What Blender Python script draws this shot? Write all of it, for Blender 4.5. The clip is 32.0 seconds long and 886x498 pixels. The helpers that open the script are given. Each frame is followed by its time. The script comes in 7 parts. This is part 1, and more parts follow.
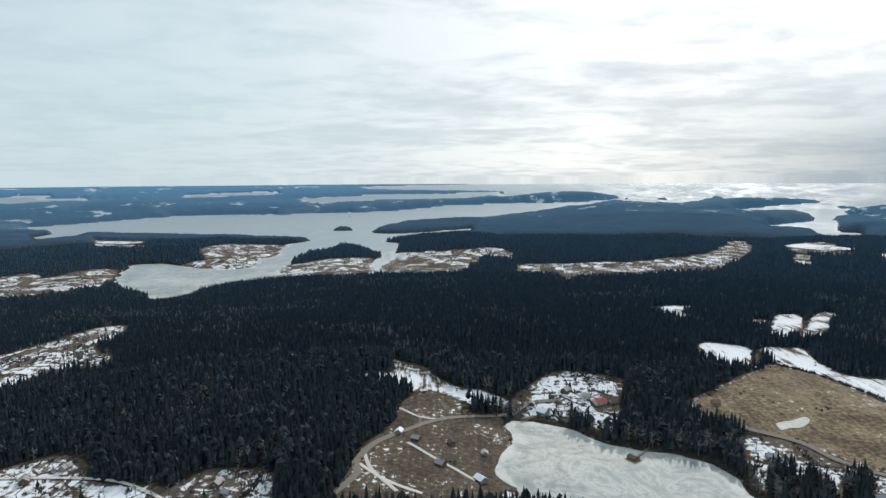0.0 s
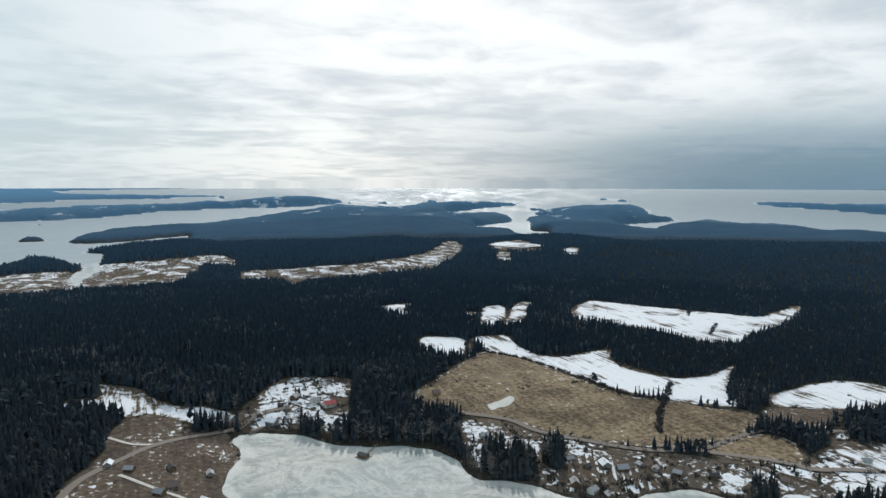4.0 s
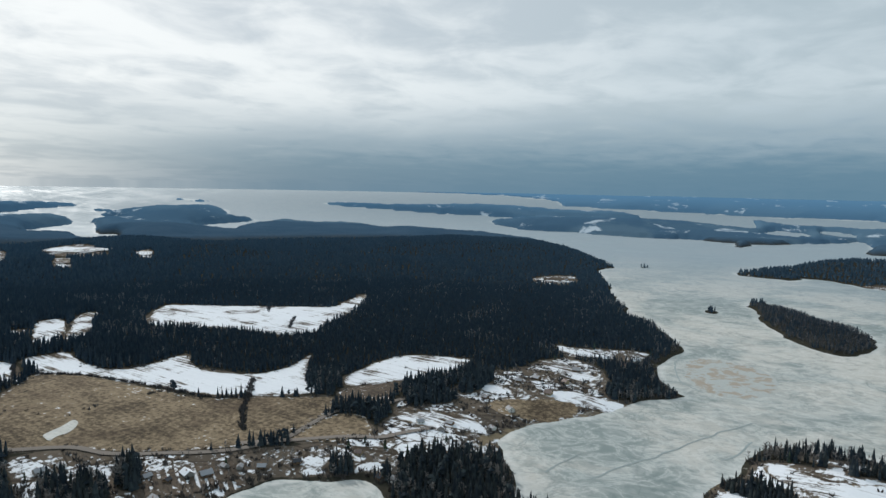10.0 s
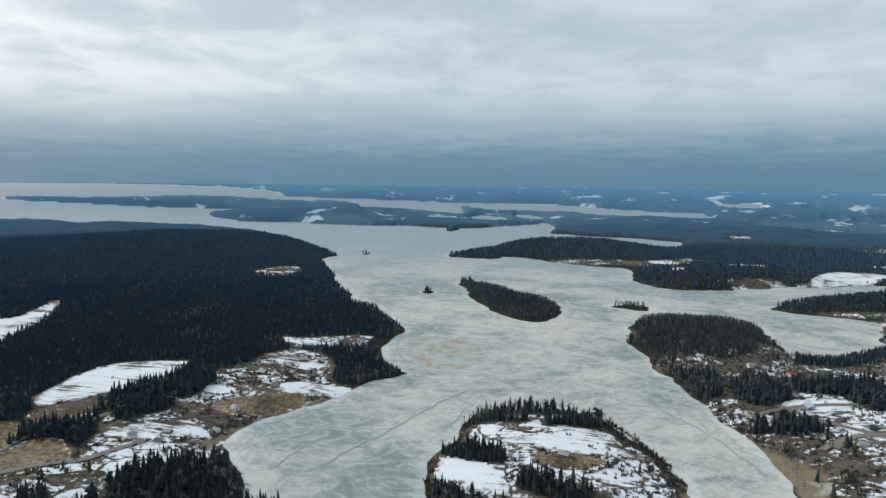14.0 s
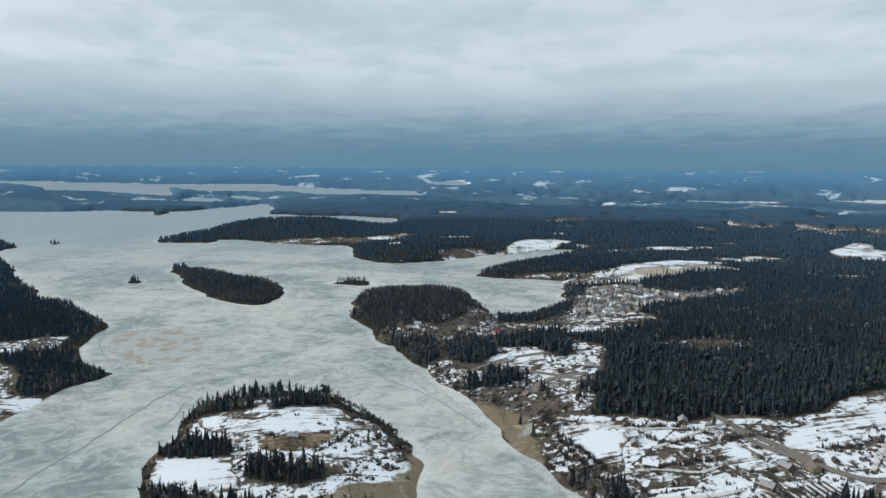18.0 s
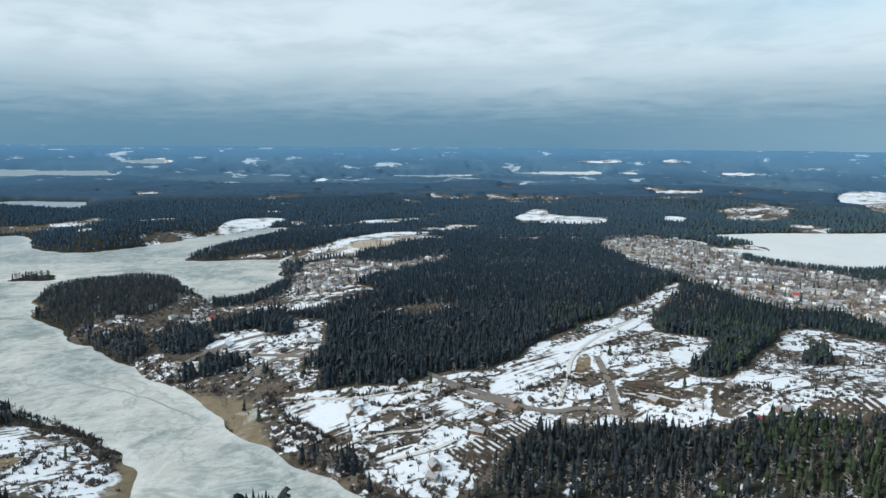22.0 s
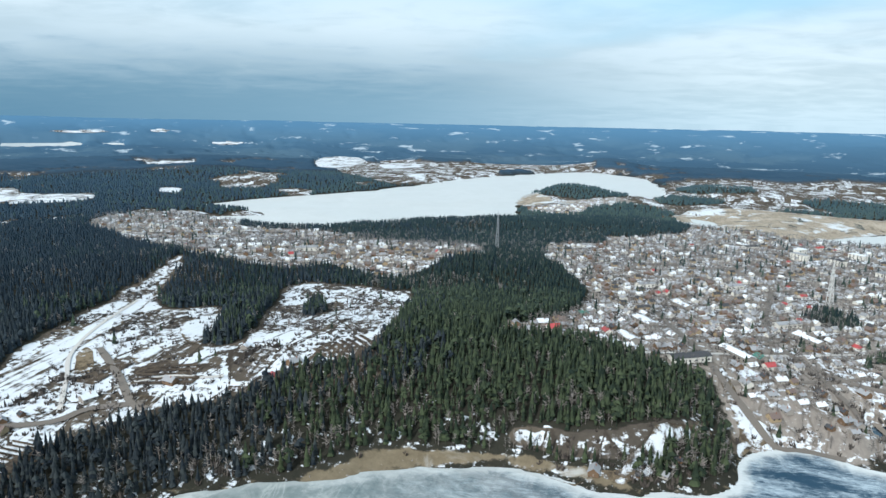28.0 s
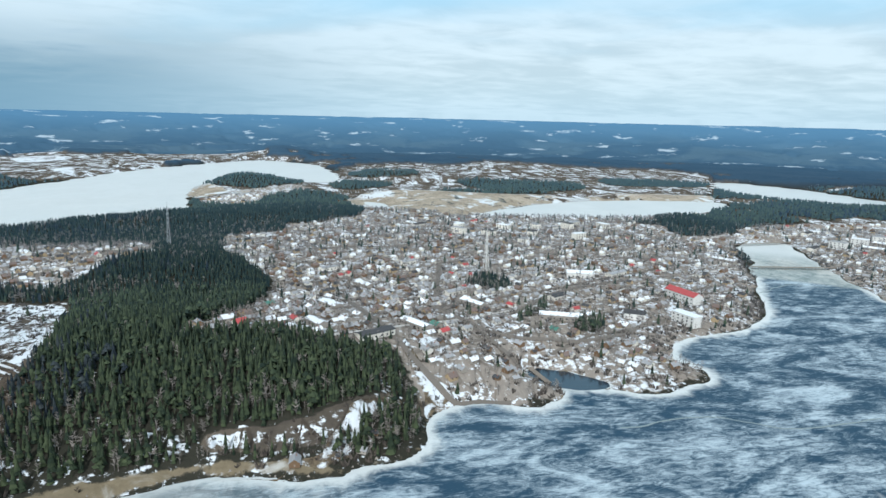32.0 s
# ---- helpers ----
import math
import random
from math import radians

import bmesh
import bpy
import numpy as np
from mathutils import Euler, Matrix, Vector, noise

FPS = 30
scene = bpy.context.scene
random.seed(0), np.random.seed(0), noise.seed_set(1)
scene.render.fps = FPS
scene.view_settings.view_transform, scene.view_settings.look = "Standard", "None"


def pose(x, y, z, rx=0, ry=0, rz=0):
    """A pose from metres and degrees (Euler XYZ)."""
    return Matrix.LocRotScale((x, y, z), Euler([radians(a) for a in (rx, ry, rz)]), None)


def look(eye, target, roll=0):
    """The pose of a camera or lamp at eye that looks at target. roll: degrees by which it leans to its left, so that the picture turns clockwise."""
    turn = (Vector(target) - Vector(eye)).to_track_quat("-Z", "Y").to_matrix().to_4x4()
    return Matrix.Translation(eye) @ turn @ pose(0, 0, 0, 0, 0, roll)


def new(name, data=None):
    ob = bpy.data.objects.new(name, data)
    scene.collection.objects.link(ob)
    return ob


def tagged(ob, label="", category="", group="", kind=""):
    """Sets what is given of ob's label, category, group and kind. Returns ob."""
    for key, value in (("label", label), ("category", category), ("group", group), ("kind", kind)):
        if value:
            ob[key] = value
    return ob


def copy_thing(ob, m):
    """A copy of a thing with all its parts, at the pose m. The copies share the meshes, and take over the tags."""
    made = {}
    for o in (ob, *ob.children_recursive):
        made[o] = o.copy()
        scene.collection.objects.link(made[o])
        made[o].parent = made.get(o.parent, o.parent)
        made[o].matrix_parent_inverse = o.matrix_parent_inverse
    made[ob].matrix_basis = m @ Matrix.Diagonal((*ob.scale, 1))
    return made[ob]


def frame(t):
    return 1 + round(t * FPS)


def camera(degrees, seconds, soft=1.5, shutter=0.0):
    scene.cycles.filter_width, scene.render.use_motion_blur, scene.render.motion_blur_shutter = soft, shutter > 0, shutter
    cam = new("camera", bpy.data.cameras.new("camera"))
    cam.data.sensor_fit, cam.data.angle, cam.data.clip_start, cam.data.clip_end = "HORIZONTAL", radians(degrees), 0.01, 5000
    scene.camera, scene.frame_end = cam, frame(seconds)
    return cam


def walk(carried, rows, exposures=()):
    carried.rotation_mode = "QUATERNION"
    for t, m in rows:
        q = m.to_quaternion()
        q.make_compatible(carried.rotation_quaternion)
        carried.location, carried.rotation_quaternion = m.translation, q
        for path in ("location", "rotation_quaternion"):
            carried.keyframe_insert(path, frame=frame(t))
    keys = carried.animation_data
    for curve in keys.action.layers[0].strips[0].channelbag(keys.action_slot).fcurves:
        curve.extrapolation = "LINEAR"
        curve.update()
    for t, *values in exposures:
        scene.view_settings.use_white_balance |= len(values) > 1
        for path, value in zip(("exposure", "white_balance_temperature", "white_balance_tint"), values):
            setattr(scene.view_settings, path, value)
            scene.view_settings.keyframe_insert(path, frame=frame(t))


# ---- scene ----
import collections

import mathutils
import mathutils.geometry

cam = camera(65.84, 32.0, soft=1.5)
# seconds, eye x y z, heading, pitch, roll
ROWS = [
    (0.0, 0.00, -0.00, 228.62, 0.00, -5.98, 0.33),
    (0.5, 0.46, 0.38, 228.54, -2.88, -5.94, 0.28),
    (1.0, 0.79, 0.80, 228.46, -5.71, -5.90, 0.24),
    (1.5, 1.04, 1.22, 228.37, -8.51, -5.85, 0.21),
    (2.0, 1.25, 1.63, 228.27, -11.31, -5.80, 0.18),
    (2.5, 1.45, 2.01, 228.16, -14.12, -5.75, 0.14),
    (3.0, 1.65, 2.37, 228.02, -16.96, -5.71, 0.09),
    (3.5, 1.86, 2.70, 227.86, -19.81, -5.67, 0.03),
    (5.5, 3.13, 3.96, 226.63, -31.56, -5.59, -0.41),
    (6.0, 3.63, 4.16, 226.22, -34.41, -5.57, -0.54),
    (6.5, 4.21, 4.38, 225.80, -37.27, -5.55, -0.67),
    (7.0, 4.90, 4.63, 225.41, -40.13, -5.52, -0.79),
    (7.5, 5.67, 4.90, 225.04, -42.97, -5.48, -0.88),
    (8.0, 6.54, 5.16, 224.71, -45.81, -5.42, -0.96),
    (8.5, 7.44, 5.39, 224.42, -48.63, -5.37, -1.02),
    (9.0, 8.29, 5.61, 224.15, -51.37, -5.32, -1.06),
    (9.5, 9.07, 5.84, 223.89, -54.05, -5.27, -1.07),
    (10.0, 9.87, 5.91, 223.64, -56.82, -5.24, -1.07),
    (10.5, 10.71, 5.91, 223.38, -59.66, -5.22, -1.05),
    (11.0, 11.56, 5.90, 223.10, -62.50, -5.21, -1.01),
    (11.5, 12.41, 5.91, 222.80, -65.35, -5.24, -0.96),
    (12.0, 13.29, 5.92, 222.45, -68.22, -5.30, -0.90),
    (12.5, 14.23, 5.89, 222.05, -71.13, -5.38, -0.84),
    (13.0, 15.24, 5.88, 221.63, -74.05, -5.48, -0.78),
    (13.5, 16.29, 5.92, 221.19, -76.91, -5.59, -0.72),
    (14.0, 17.40, 5.96, 220.71, -79.76, -5.70, -0.67),
    (14.5, 18.60, 5.94, 220.23, -82.62, -5.82, -0.63),
    (16.5, 24.51, 5.29, 218.08, -94.28, -6.47, -0.49),
    (17.0, 25.48, 5.18, 217.72, -97.17, -6.67, -0.50),
    (17.5, 26.35, 5.07, 217.38, -100.05, -6.88, -0.52),
    (18.0, 27.13, 4.91, 217.06, -102.95, -7.11, -0.54),
    (18.5, 27.86, 4.74, 216.77, -105.86, -7.32, -0.56),
    (19.0, 28.61, 4.57, 216.52, -108.76, -7.53, -0.57),
    (19.5, 29.44, 4.37, 216.30, -111.68, -7.74, -0.57),
    (20.0, 30.34, 4.13, 216.10, -114.63, -7.95, -0.55),
    (20.5, 31.27, 3.77, 215.92, -117.64, -8.16, -0.52),
    (21.0, 32.21, 3.36, 215.74, -120.66, -8.37, -0.51),
    (21.5, 33.18, 2.96, 215.56, -123.67, -8.59, -0.49),
    (22.0, 34.19, 2.55, 215.39, -126.67, -8.81, -0.49),
    (22.5, 35.21, 2.10, 215.24, -129.67, -9.02, -0.50),
    (23.0, 36.16, 1.55, 215.14, -132.74, -9.21, -0.53),
    (23.5, 37.02, 0.93, 215.07, -135.85, -9.40, -0.57),
    (24.0, 37.78, 0.31, 215.04, -139.02, -9.58, -0.63),
    (24.5, 38.38, -0.35, 215.05, -142.26, -9.75, -0.71),
    (25.0, 38.73, -1.16, 215.10, -145.66, -9.90, -0.82),
    (25.5, 38.81, -2.13, 215.15, -149.22, -10.05, -0.94),
    (27.5, 40.10, -5.63, 215.16, -163.61, -10.61, -1.14),
    (28.0, 40.22, -6.64, 214.97, -167.18, -10.72, -1.17),
    (28.5, 40.34, -7.69, 214.77, -170.69, -10.82, -1.21),
    (29.0, 40.45, -8.79, 214.56, -174.13, -10.90, -1.24),
    (29.5, 40.69, -9.92, 214.33, -177.43, -10.95, -1.25),
    (30.0, 40.98, -11.09, 214.10, -180.64, -11.00, -1.26),
    (30.5, 41.16, -12.23, 213.86, -183.89, -11.04, -1.28),
    (31.0, 41.26, -13.27, 213.61, -187.17, -11.08, -1.29),
    (31.5, 41.24, -14.25, 213.37, -190.51, -11.12, -1.32),
    (32.0, 41.07, -15.20, 213.14, -193.91, -11.14, -1.35),
]
walk(cam, [(t, pose(x, y, z, 90 + pitch, roll, yaw)) for t, x, y, z, yaw, pitch, roll in ROWS], [(0.0, 0.10, 6250.0, 10.0), (3.0, 0.04, 6230.0, 9.8), (6.0, -0.06, 6220.0, 9.7), (9.0, -0.10, 6200.0, 9.5), (14.0, -0.02, 6120.0, 8.8), (18.0, 0.0, 6060.0, 8.3), (22.0, 0.2, 6000.0, 7.5), (28.0, 0.34, 5830.0, 6.0), (32.0, 0.27, 5780.0, 5.0)])

# ---- sky, sun ----
SUN_AZ, SUN_EL = radians(22), radians(34)
sun_way = Vector((math.sin(SUN_AZ) * math.cos(SUN_EL), math.cos(SUN_AZ) * math.cos(SUN_EL), math.sin(SUN_EL)))
sun = new("sun", bpy.data.lights.new("sun", "SUN"))
sun.data.energy, sun.data.angle, sun.data.color = 2.7, radians(0.9), (1.0, 0.95, 0.87)
sun.matrix_basis = look((0, 0, 900), Vector((0, 0, 900)) - sun_way * 100)


class Nodes:
    """A short way to write node trees."""

    def __init__(self, tree):
        self.tree = tree
        tree.nodes.clear()

    def add(self, kind, **values):
        n = self.tree.nodes.new(kind)
        for key, value in values.items():
            n.inputs[key.replace("_", " ")].default_value = value
        return n

    def link(self, a, b):
        self.tree.links.new(a, b)

    def math(self, op, a, b=0.0, c=0.0, clamp=False):
        n = self.tree.nodes.new("ShaderNodeMath")
        n.operation, n.use_clamp = op, clamp
        for i, v in enumerate((a, b, c)):
            if isinstance(v, (int, float)):
                n.inputs[i].default_value = v
            else:
                self.link(v, n.inputs[i])
        return n.outputs[0]

    def mix(self, fac, a, b):
        n = self.tree.nodes.new("ShaderNodeMix")
        n.data_type = "RGBA"
        for i, v in ((0, fac), (6, a), (7, b)):
            if isinstance(v, (int, float)):
                n.inputs[i].default_value = v
            elif isinstance(v, tuple):
                n.inputs[i].default_value = (*v, 1) if len(v) == 3 else v
            else:
                self.link(v, n.inputs[i])
        return n.outputs[2]

    def step(self, value, lo, hi):
        n = self.tree.nodes.new("ShaderNodeMapRange")
        n.interpolation_type = "SMOOTHSTEP"
        n.inputs["From Min"].default_value, n.inputs["From Max"].default_value = lo, hi
        self.link(value, n.inputs["Value"])
        return n.outputs[0]

    def noise(self, vector, scale, detail=4.0, rough=0.55, warp=0.0):
        n = self.tree.nodes.new("ShaderNodeTexNoise")
        n.inputs["Scale"].default_value, n.inputs["Detail"].default_value = scale, detail
        n.inputs["Roughness"].default_value, n.inputs["Distortion"].default_value = rough, warp
        self.link(vector, n.inputs["Vector"])
        return n.outputs[0]

    def mapped(self, vector, scale=(1, 1, 1), turn=0.0, move=(0, 0, 0)):
        n = self.tree.nodes.new("ShaderNodeMapping")
        n.inputs["Scale"].default_value, n.inputs["Rotation"].default_value[2] = scale, radians(turn)
        n.inputs["Location"].default_value = move
        self.link(vector, n.inputs["Vector"])
        return n.outputs[0]


world = bpy.data.worlds.new("sky")
world.use_nodes = True
scene.world = world
N = Nodes(world.node_tree)
way = N.add("ShaderNodeTexCoord").outputs["Generated"]
xyz = N.add("ShaderNodeSeparateXYZ")
N.link(way, xyz.inputs[0])
wx, wy, wz = xyz.outputs
sky = N.add("ShaderNodeTexSky")
sky.sky_type, sky.sun_disc, sky.sun_elevation, sky.sun_rotation = "NISHITA", False, SUN_EL, SUN_AZ
sky.air_density, sky.dust_density, sky.altitude = 1.0, 1.5, 220
scaled = N.add("ShaderNodeVectorMath")
scaled.operation = "SCALE"
N.link(sky.outputs[0], scaled.inputs[0])
scaled.inputs["Scale"].default_value = 0.085
# one sheet of stratus, seen in perspective
up = N.math("MAXIMUM", wz, 0.0)
flat = N.math("ADD", up, 0.10)
cx, cy = N.math("DIVIDE", wx, flat), N.math("DIVIDE", wy, flat)
plane = N.add("ShaderNodeCombineXYZ")
N.link(cx, plane.inputs[0]), N.link(cy, plane.inputs[1])
sheet = N.mapped(plane.outputs[0], (1.0, 1.0, 1.0), -30)
big = N.noise(sheet, 0.55, 3, 0.5, 0.4)
fine = N.noise(N.mapped(plane.outputs[0], (1.0, 1.15, 1), -35), 2.1, 5, 0.56, 0.35)
cover = N.math("ADD", N.math("MULTIPLY", big, 0.48), N.math("MULTIPLY", fine, 0.52))
# nearness to the sun
dot = N.math("ADD", N.math("ADD", N.math("MULTIPLY", wx, sun_way.x), N.math("MULTIPLY", wy, sun_way.y)), N.math("MULTIPLY", wz, sun_way.z))
near_sun = N.step(dot, 0.5, 1.0)
# thick cloud is grey away from the sun and white towards it
thick = N.step(cover, 0.40, 0.63)
pale = N.mix(near_sun, (0.74, 0.82, 0.84), (1.15, 1.15, 1.10))
grey = N.mix(near_sun, (0.57, 0.66, 0.69), (0.72, 0.77, 0.79))
cloud = N.mix(thick, pale, grey)
# thin pale veil to the north-west of the sun
veil = N.step(N.math("ADD", N.math("MULTIPLY", wx, math.sin(radians(-40))), N.math("MULTIPLY", wy, math.cos(radians(-40)))), 0.55, 1.0)
cloud = N.mix(N.math("MULTIPLY", veil, 0.6), cloud, (0.60, 0.74, 0.78))
# slate bank of cloud low over the big lake, east of the sun
east = N.math("ADD", N.math("MULTIPLY", wx, math.sin(radians(103))), N.math("MULTIPLY", wy, math.cos(radians(103))))
ragged = N.math("ADD", wz, N.math("MULTIPLY", N.math("SUBTRACT", fine, 0.5), 0.07))
low = N.math("SUBTRACT", 1.0, N.step(ragged, 0.015, 0.135))
bank = N.math("MULTIPLY", low, N.step(east, -0.05, 0.55))
cloud2 = N.mix(N.math("MULTIPLY", bank, 0.93), cloud, (0.098, 0.235, 0.345))
# clear gaps to the west, blue haze below them
west = N.step(N.math("ADD", N.math("MULTIPLY", wx, -math.sin(radians(30))), N.math("MULTIPLY", wy, -math.cos(radians(30)))), 0.2, 0.95)
gap = N.math("MULTIPLY", N.step(N.math("ADD", wz, N.math("MULTIPLY", N.math("SUBTRACT", big, 0.5), 0.18)), 0.09, 0.20), west)
blue = N.mix(N.math("MULTIPLY", gap, 0.8), cloud2, (0.42, 0.70, 0.86))
hazy = N.math("MULTIPLY", N.math("SUBTRACT", 1.0, N.step(wz, 0.0, 0.075)), N.math("MULTIPLY", west, 0.4))
blue2 = N.mix(hazy, blue, (0.50, 0.70, 0.80))
total = N.mix(0.90, scaled.outputs[0], blue2)
back = N.add("ShaderNodeBackground")
N.link(total, back.inputs["Color"])
back.inputs["Strength"].default_value = 0.92
N.link(back.outputs[0], N.add("ShaderNodeOutputWorld").inputs[0])


# ---- materials ----
def material(name, colour, rough=0.9, metal=0.0, spec=0.3):
    """A plain surface with two scales of mottling. Returns the material."""
    m = bpy.data.materials.new(name)
    m.use_nodes = True
    n = Nodes(m.node_tree)
    p = n.add("ShaderNodeNewGeometry").outputs["Position"]
    a, b = n.noise(p, 0.35, 3), n.noise(p, 3.0, 4)
    mott = n.math("ADD", n.math("MULTIPLY", a, 0.5), n.math("MULTIPLY", b, 0.5))
    dark = tuple(c * 0.68 for c in colour)
    light = tuple(min(1, c * 1.25) for c in colour)
    r = n.add("ShaderNodeObjectInfo").outputs["Random"]
    c = n.mix(n.math("ADD", n.math("MULTIPLY", mott, 0.7), n.math("MULTIPLY", r, 0.3)), dark, light)
    s = n.add("ShaderNodeBsdfPrincipled", Roughness=rough, Metallic=metal)
    s.inputs["Specular IOR Level"].default_value = spec
    n.link(c, s.inputs["Base Color"])
    n.link(s.outputs[0], n.add("ShaderNodeOutputMaterial").inputs[0])
    return m


def blank(name):
    m = bpy.data.materials.new(name)
    m.use_nodes = True
    n = Nodes(m.node_tree)
    p = n.add("ShaderNodeNewGeometry").outputs["Position"]
    s = n.add("ShaderNodeBsdfPrincipled")
    n.link(s.outputs[0], n.add("ShaderNodeOutputMaterial").inputs[0])
    return m, n, p, s


def bumped(n, s, height, strength, distance):
    b = n.add("ShaderNodeBump", Strength=strength, Distance=distance)
    n.link(height, b.inputs["Height"])
    n.link(b.outputs[0], s.inputs["Normal"])


# haze colour, mixed into base colours by distance
HAZE_BLUE = (0.095, 0.195, 0.305)
SNOW = (0.66, 0.685, 0.73)


def ground_material():
    """Forest floor, patchy snow, dead grass, town dirt and shore mud, by the land cover stored on the ground's points."""
    m, n, p, s = blank("land_cover")
    a = n.add("ShaderNodeAttribute")
    a.attribute_name = "cover"
    rgb = n.add("ShaderNodeSeparateColor")
    n.link(a.outputs["Color"], rgb.inputs[0])
    opened, town, mud = rgb.outputs
    far = a.outputs["Alpha"]
    n1, n2 = n.noise(p, 0.03, 5, 0.6, 0.5), n.noise(p, 0.16, 5, 0.62)
    n3 = n.noise(n.mapped(p, (1, 0.16, 1), 25), 0.36, 5, 0.65, 0.3)
    n4 = n.noise(n.mapped(p, (0.16, 1, 1), 10), 0.30, 5, 0.65, 0.3)
    lines = n.math("ADD", n.math("MULTIPLY", n3, 0.2), n.math("MULTIPLY", n4, 0.2))
    patch = n.math("ADD", n.math("ADD", n.math("MULTIPLY", n1, 0.20), n.math("MULTIPLY", n2, 0.40)), lines)
    # plots of land: each lies under snow, dead grass or dug soil, with dark boundaries between them
    plots, bounds = n.add("ShaderNodeTexVoronoi", Scale=0.042, Randomness=0.8), n.add("ShaderNodeTexVoronoi", Scale=0.042, Randomness=0.8)
    plots.distance = "CHEBYCHEV"
    bounds.feature = "DISTANCE_TO_EDGE"
    bent = n.mapped(p, (1.0, 0.55, 0.0), 28)
    for v in (plots, bounds):
        n.link(bent, v.inputs["Vector"])
    lot = n.add("ShaderNodeSeparateColor")
    n.link(plots.outputs["Color"], lot.inputs[0])
    kind, shade = lot.outputs[0], lot.outputs[1]
    fence = n.math("SUBTRACT", 1.0, n.step(n.math("ADD", bounds.outputs["Distance"], n.math("MULTIPLY", n2, 0.06)), 0.035, 0.07))
    tilt = n.math("MULTIPLY", n.math("SUBTRACT", kind, 0.5), 0.13)
    soil = n.mix(shade, n.mix(n2, (0.042, 0.037, 0.033), (0.115, 0.096, 0.078)), n.mix(n2, (0.068, 0.056, 0.045), (0.165, 0.135, 0.105)))
    soil = n.mix(n.math("MULTIPLY", fence, 0.7), soil, (0.045, 0.037, 0.03))
    fringe = n.add("ShaderNodeAttribute")
    fringe.attribute_name = "fringe"
    floor = n.mix(n.step(n.math("ADD", patch, n.math("MULTIPLY", fringe.outputs["Fac"], 0.055)), 0.585, 0.63), n.mix(n2, (0.02, 0.022, 0.018), (0.05, 0.045, 0.035)), SNOW)
    lying = n.math("ADD", n.math("ADD", patch, tilt), n.math("MULTIPLY", n.math("SUBTRACT", opened, 0.6), 0.35))
    lying = n.math("SUBTRACT", lying, n.math("MULTIPLY", fence, 0.07))
    yard = n.mix(n.step(lying, 0.485, 0.53), soil, n.mix(n1, (0.58, 0.60, 0.64), (0.70, 0.72, 0.75)))
    hue = n.noise(p, 0.012, 3, 0.5)
    dirt = n.mix(n.step(n.math("ADD", patch, n.math("MULTIPLY", tilt, 0.5)), 0.506, 0.55), n.mix(n3, n.mix(hue, (0.125, 0.112, 0.104), (0.165, 0.135, 0.112)), n.mix(hue, (0.33, 0.298, 0.27), (0.40, 0.335, 0.28))), SNOW)
    dirt = n.mix(n.math("MULTIPLY", fence, 0.55), dirt, (0.11, 0.09, 0.075))
    silt = n.mix(n.step(n1, 0.55, 0.68), n.mix(n2, (0.10, 0.08, 0.052), (0.24, 0.195, 0.135)), n.mix(n2, (0.24, 0.22, 0.19), (0.46, 0.455, 0.43)))
    ragged = n.math("SUBTRACT", n.noise(p, 0.09, 5, 0.65, 0.4), 0.5)
    c = n.mix(n.step(n.math("ADD", opened, n.math("MULTIPLY", ragged, 0.5)), 0.12, 0.26), floor, yard)
    c = n.mix(n.step(n.math("ADD", town, n.math("MULTIPLY", ragged, 1.2)), 0.4, 0.6), c, dirt)
    c = n.mix(n.step(n.math("ADD", mud, n.math("MULTIPLY", ragged, 1.6)), 0.45, 0.75), c, silt)
    # the far canopy's colour has haze painted in, growing with distance
    haze_amount = n.add("ShaderNodeAttribute")
    haze_amount.attribute_name = "haze_amount"
    woods = n.mix(n.math("POWER", haze_amount.outputs["Fac"], 1.2), n.mix(n.step(n.noise(p, 0.006, 6, 0.7), 0.3, 0.7), (0.009, 0.012, 0.020), (0.026, 0.031, 0.040)), HAZE_BLUE)
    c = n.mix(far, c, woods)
    n.link(c, s.inputs["Base Color"])
    s.inputs["Roughness"].default_value = 1.0
    s.inputs["Specular IOR Level"].default_value = 0.0
    bumped(n, s, n2, 0.5, 1.5)
    return m


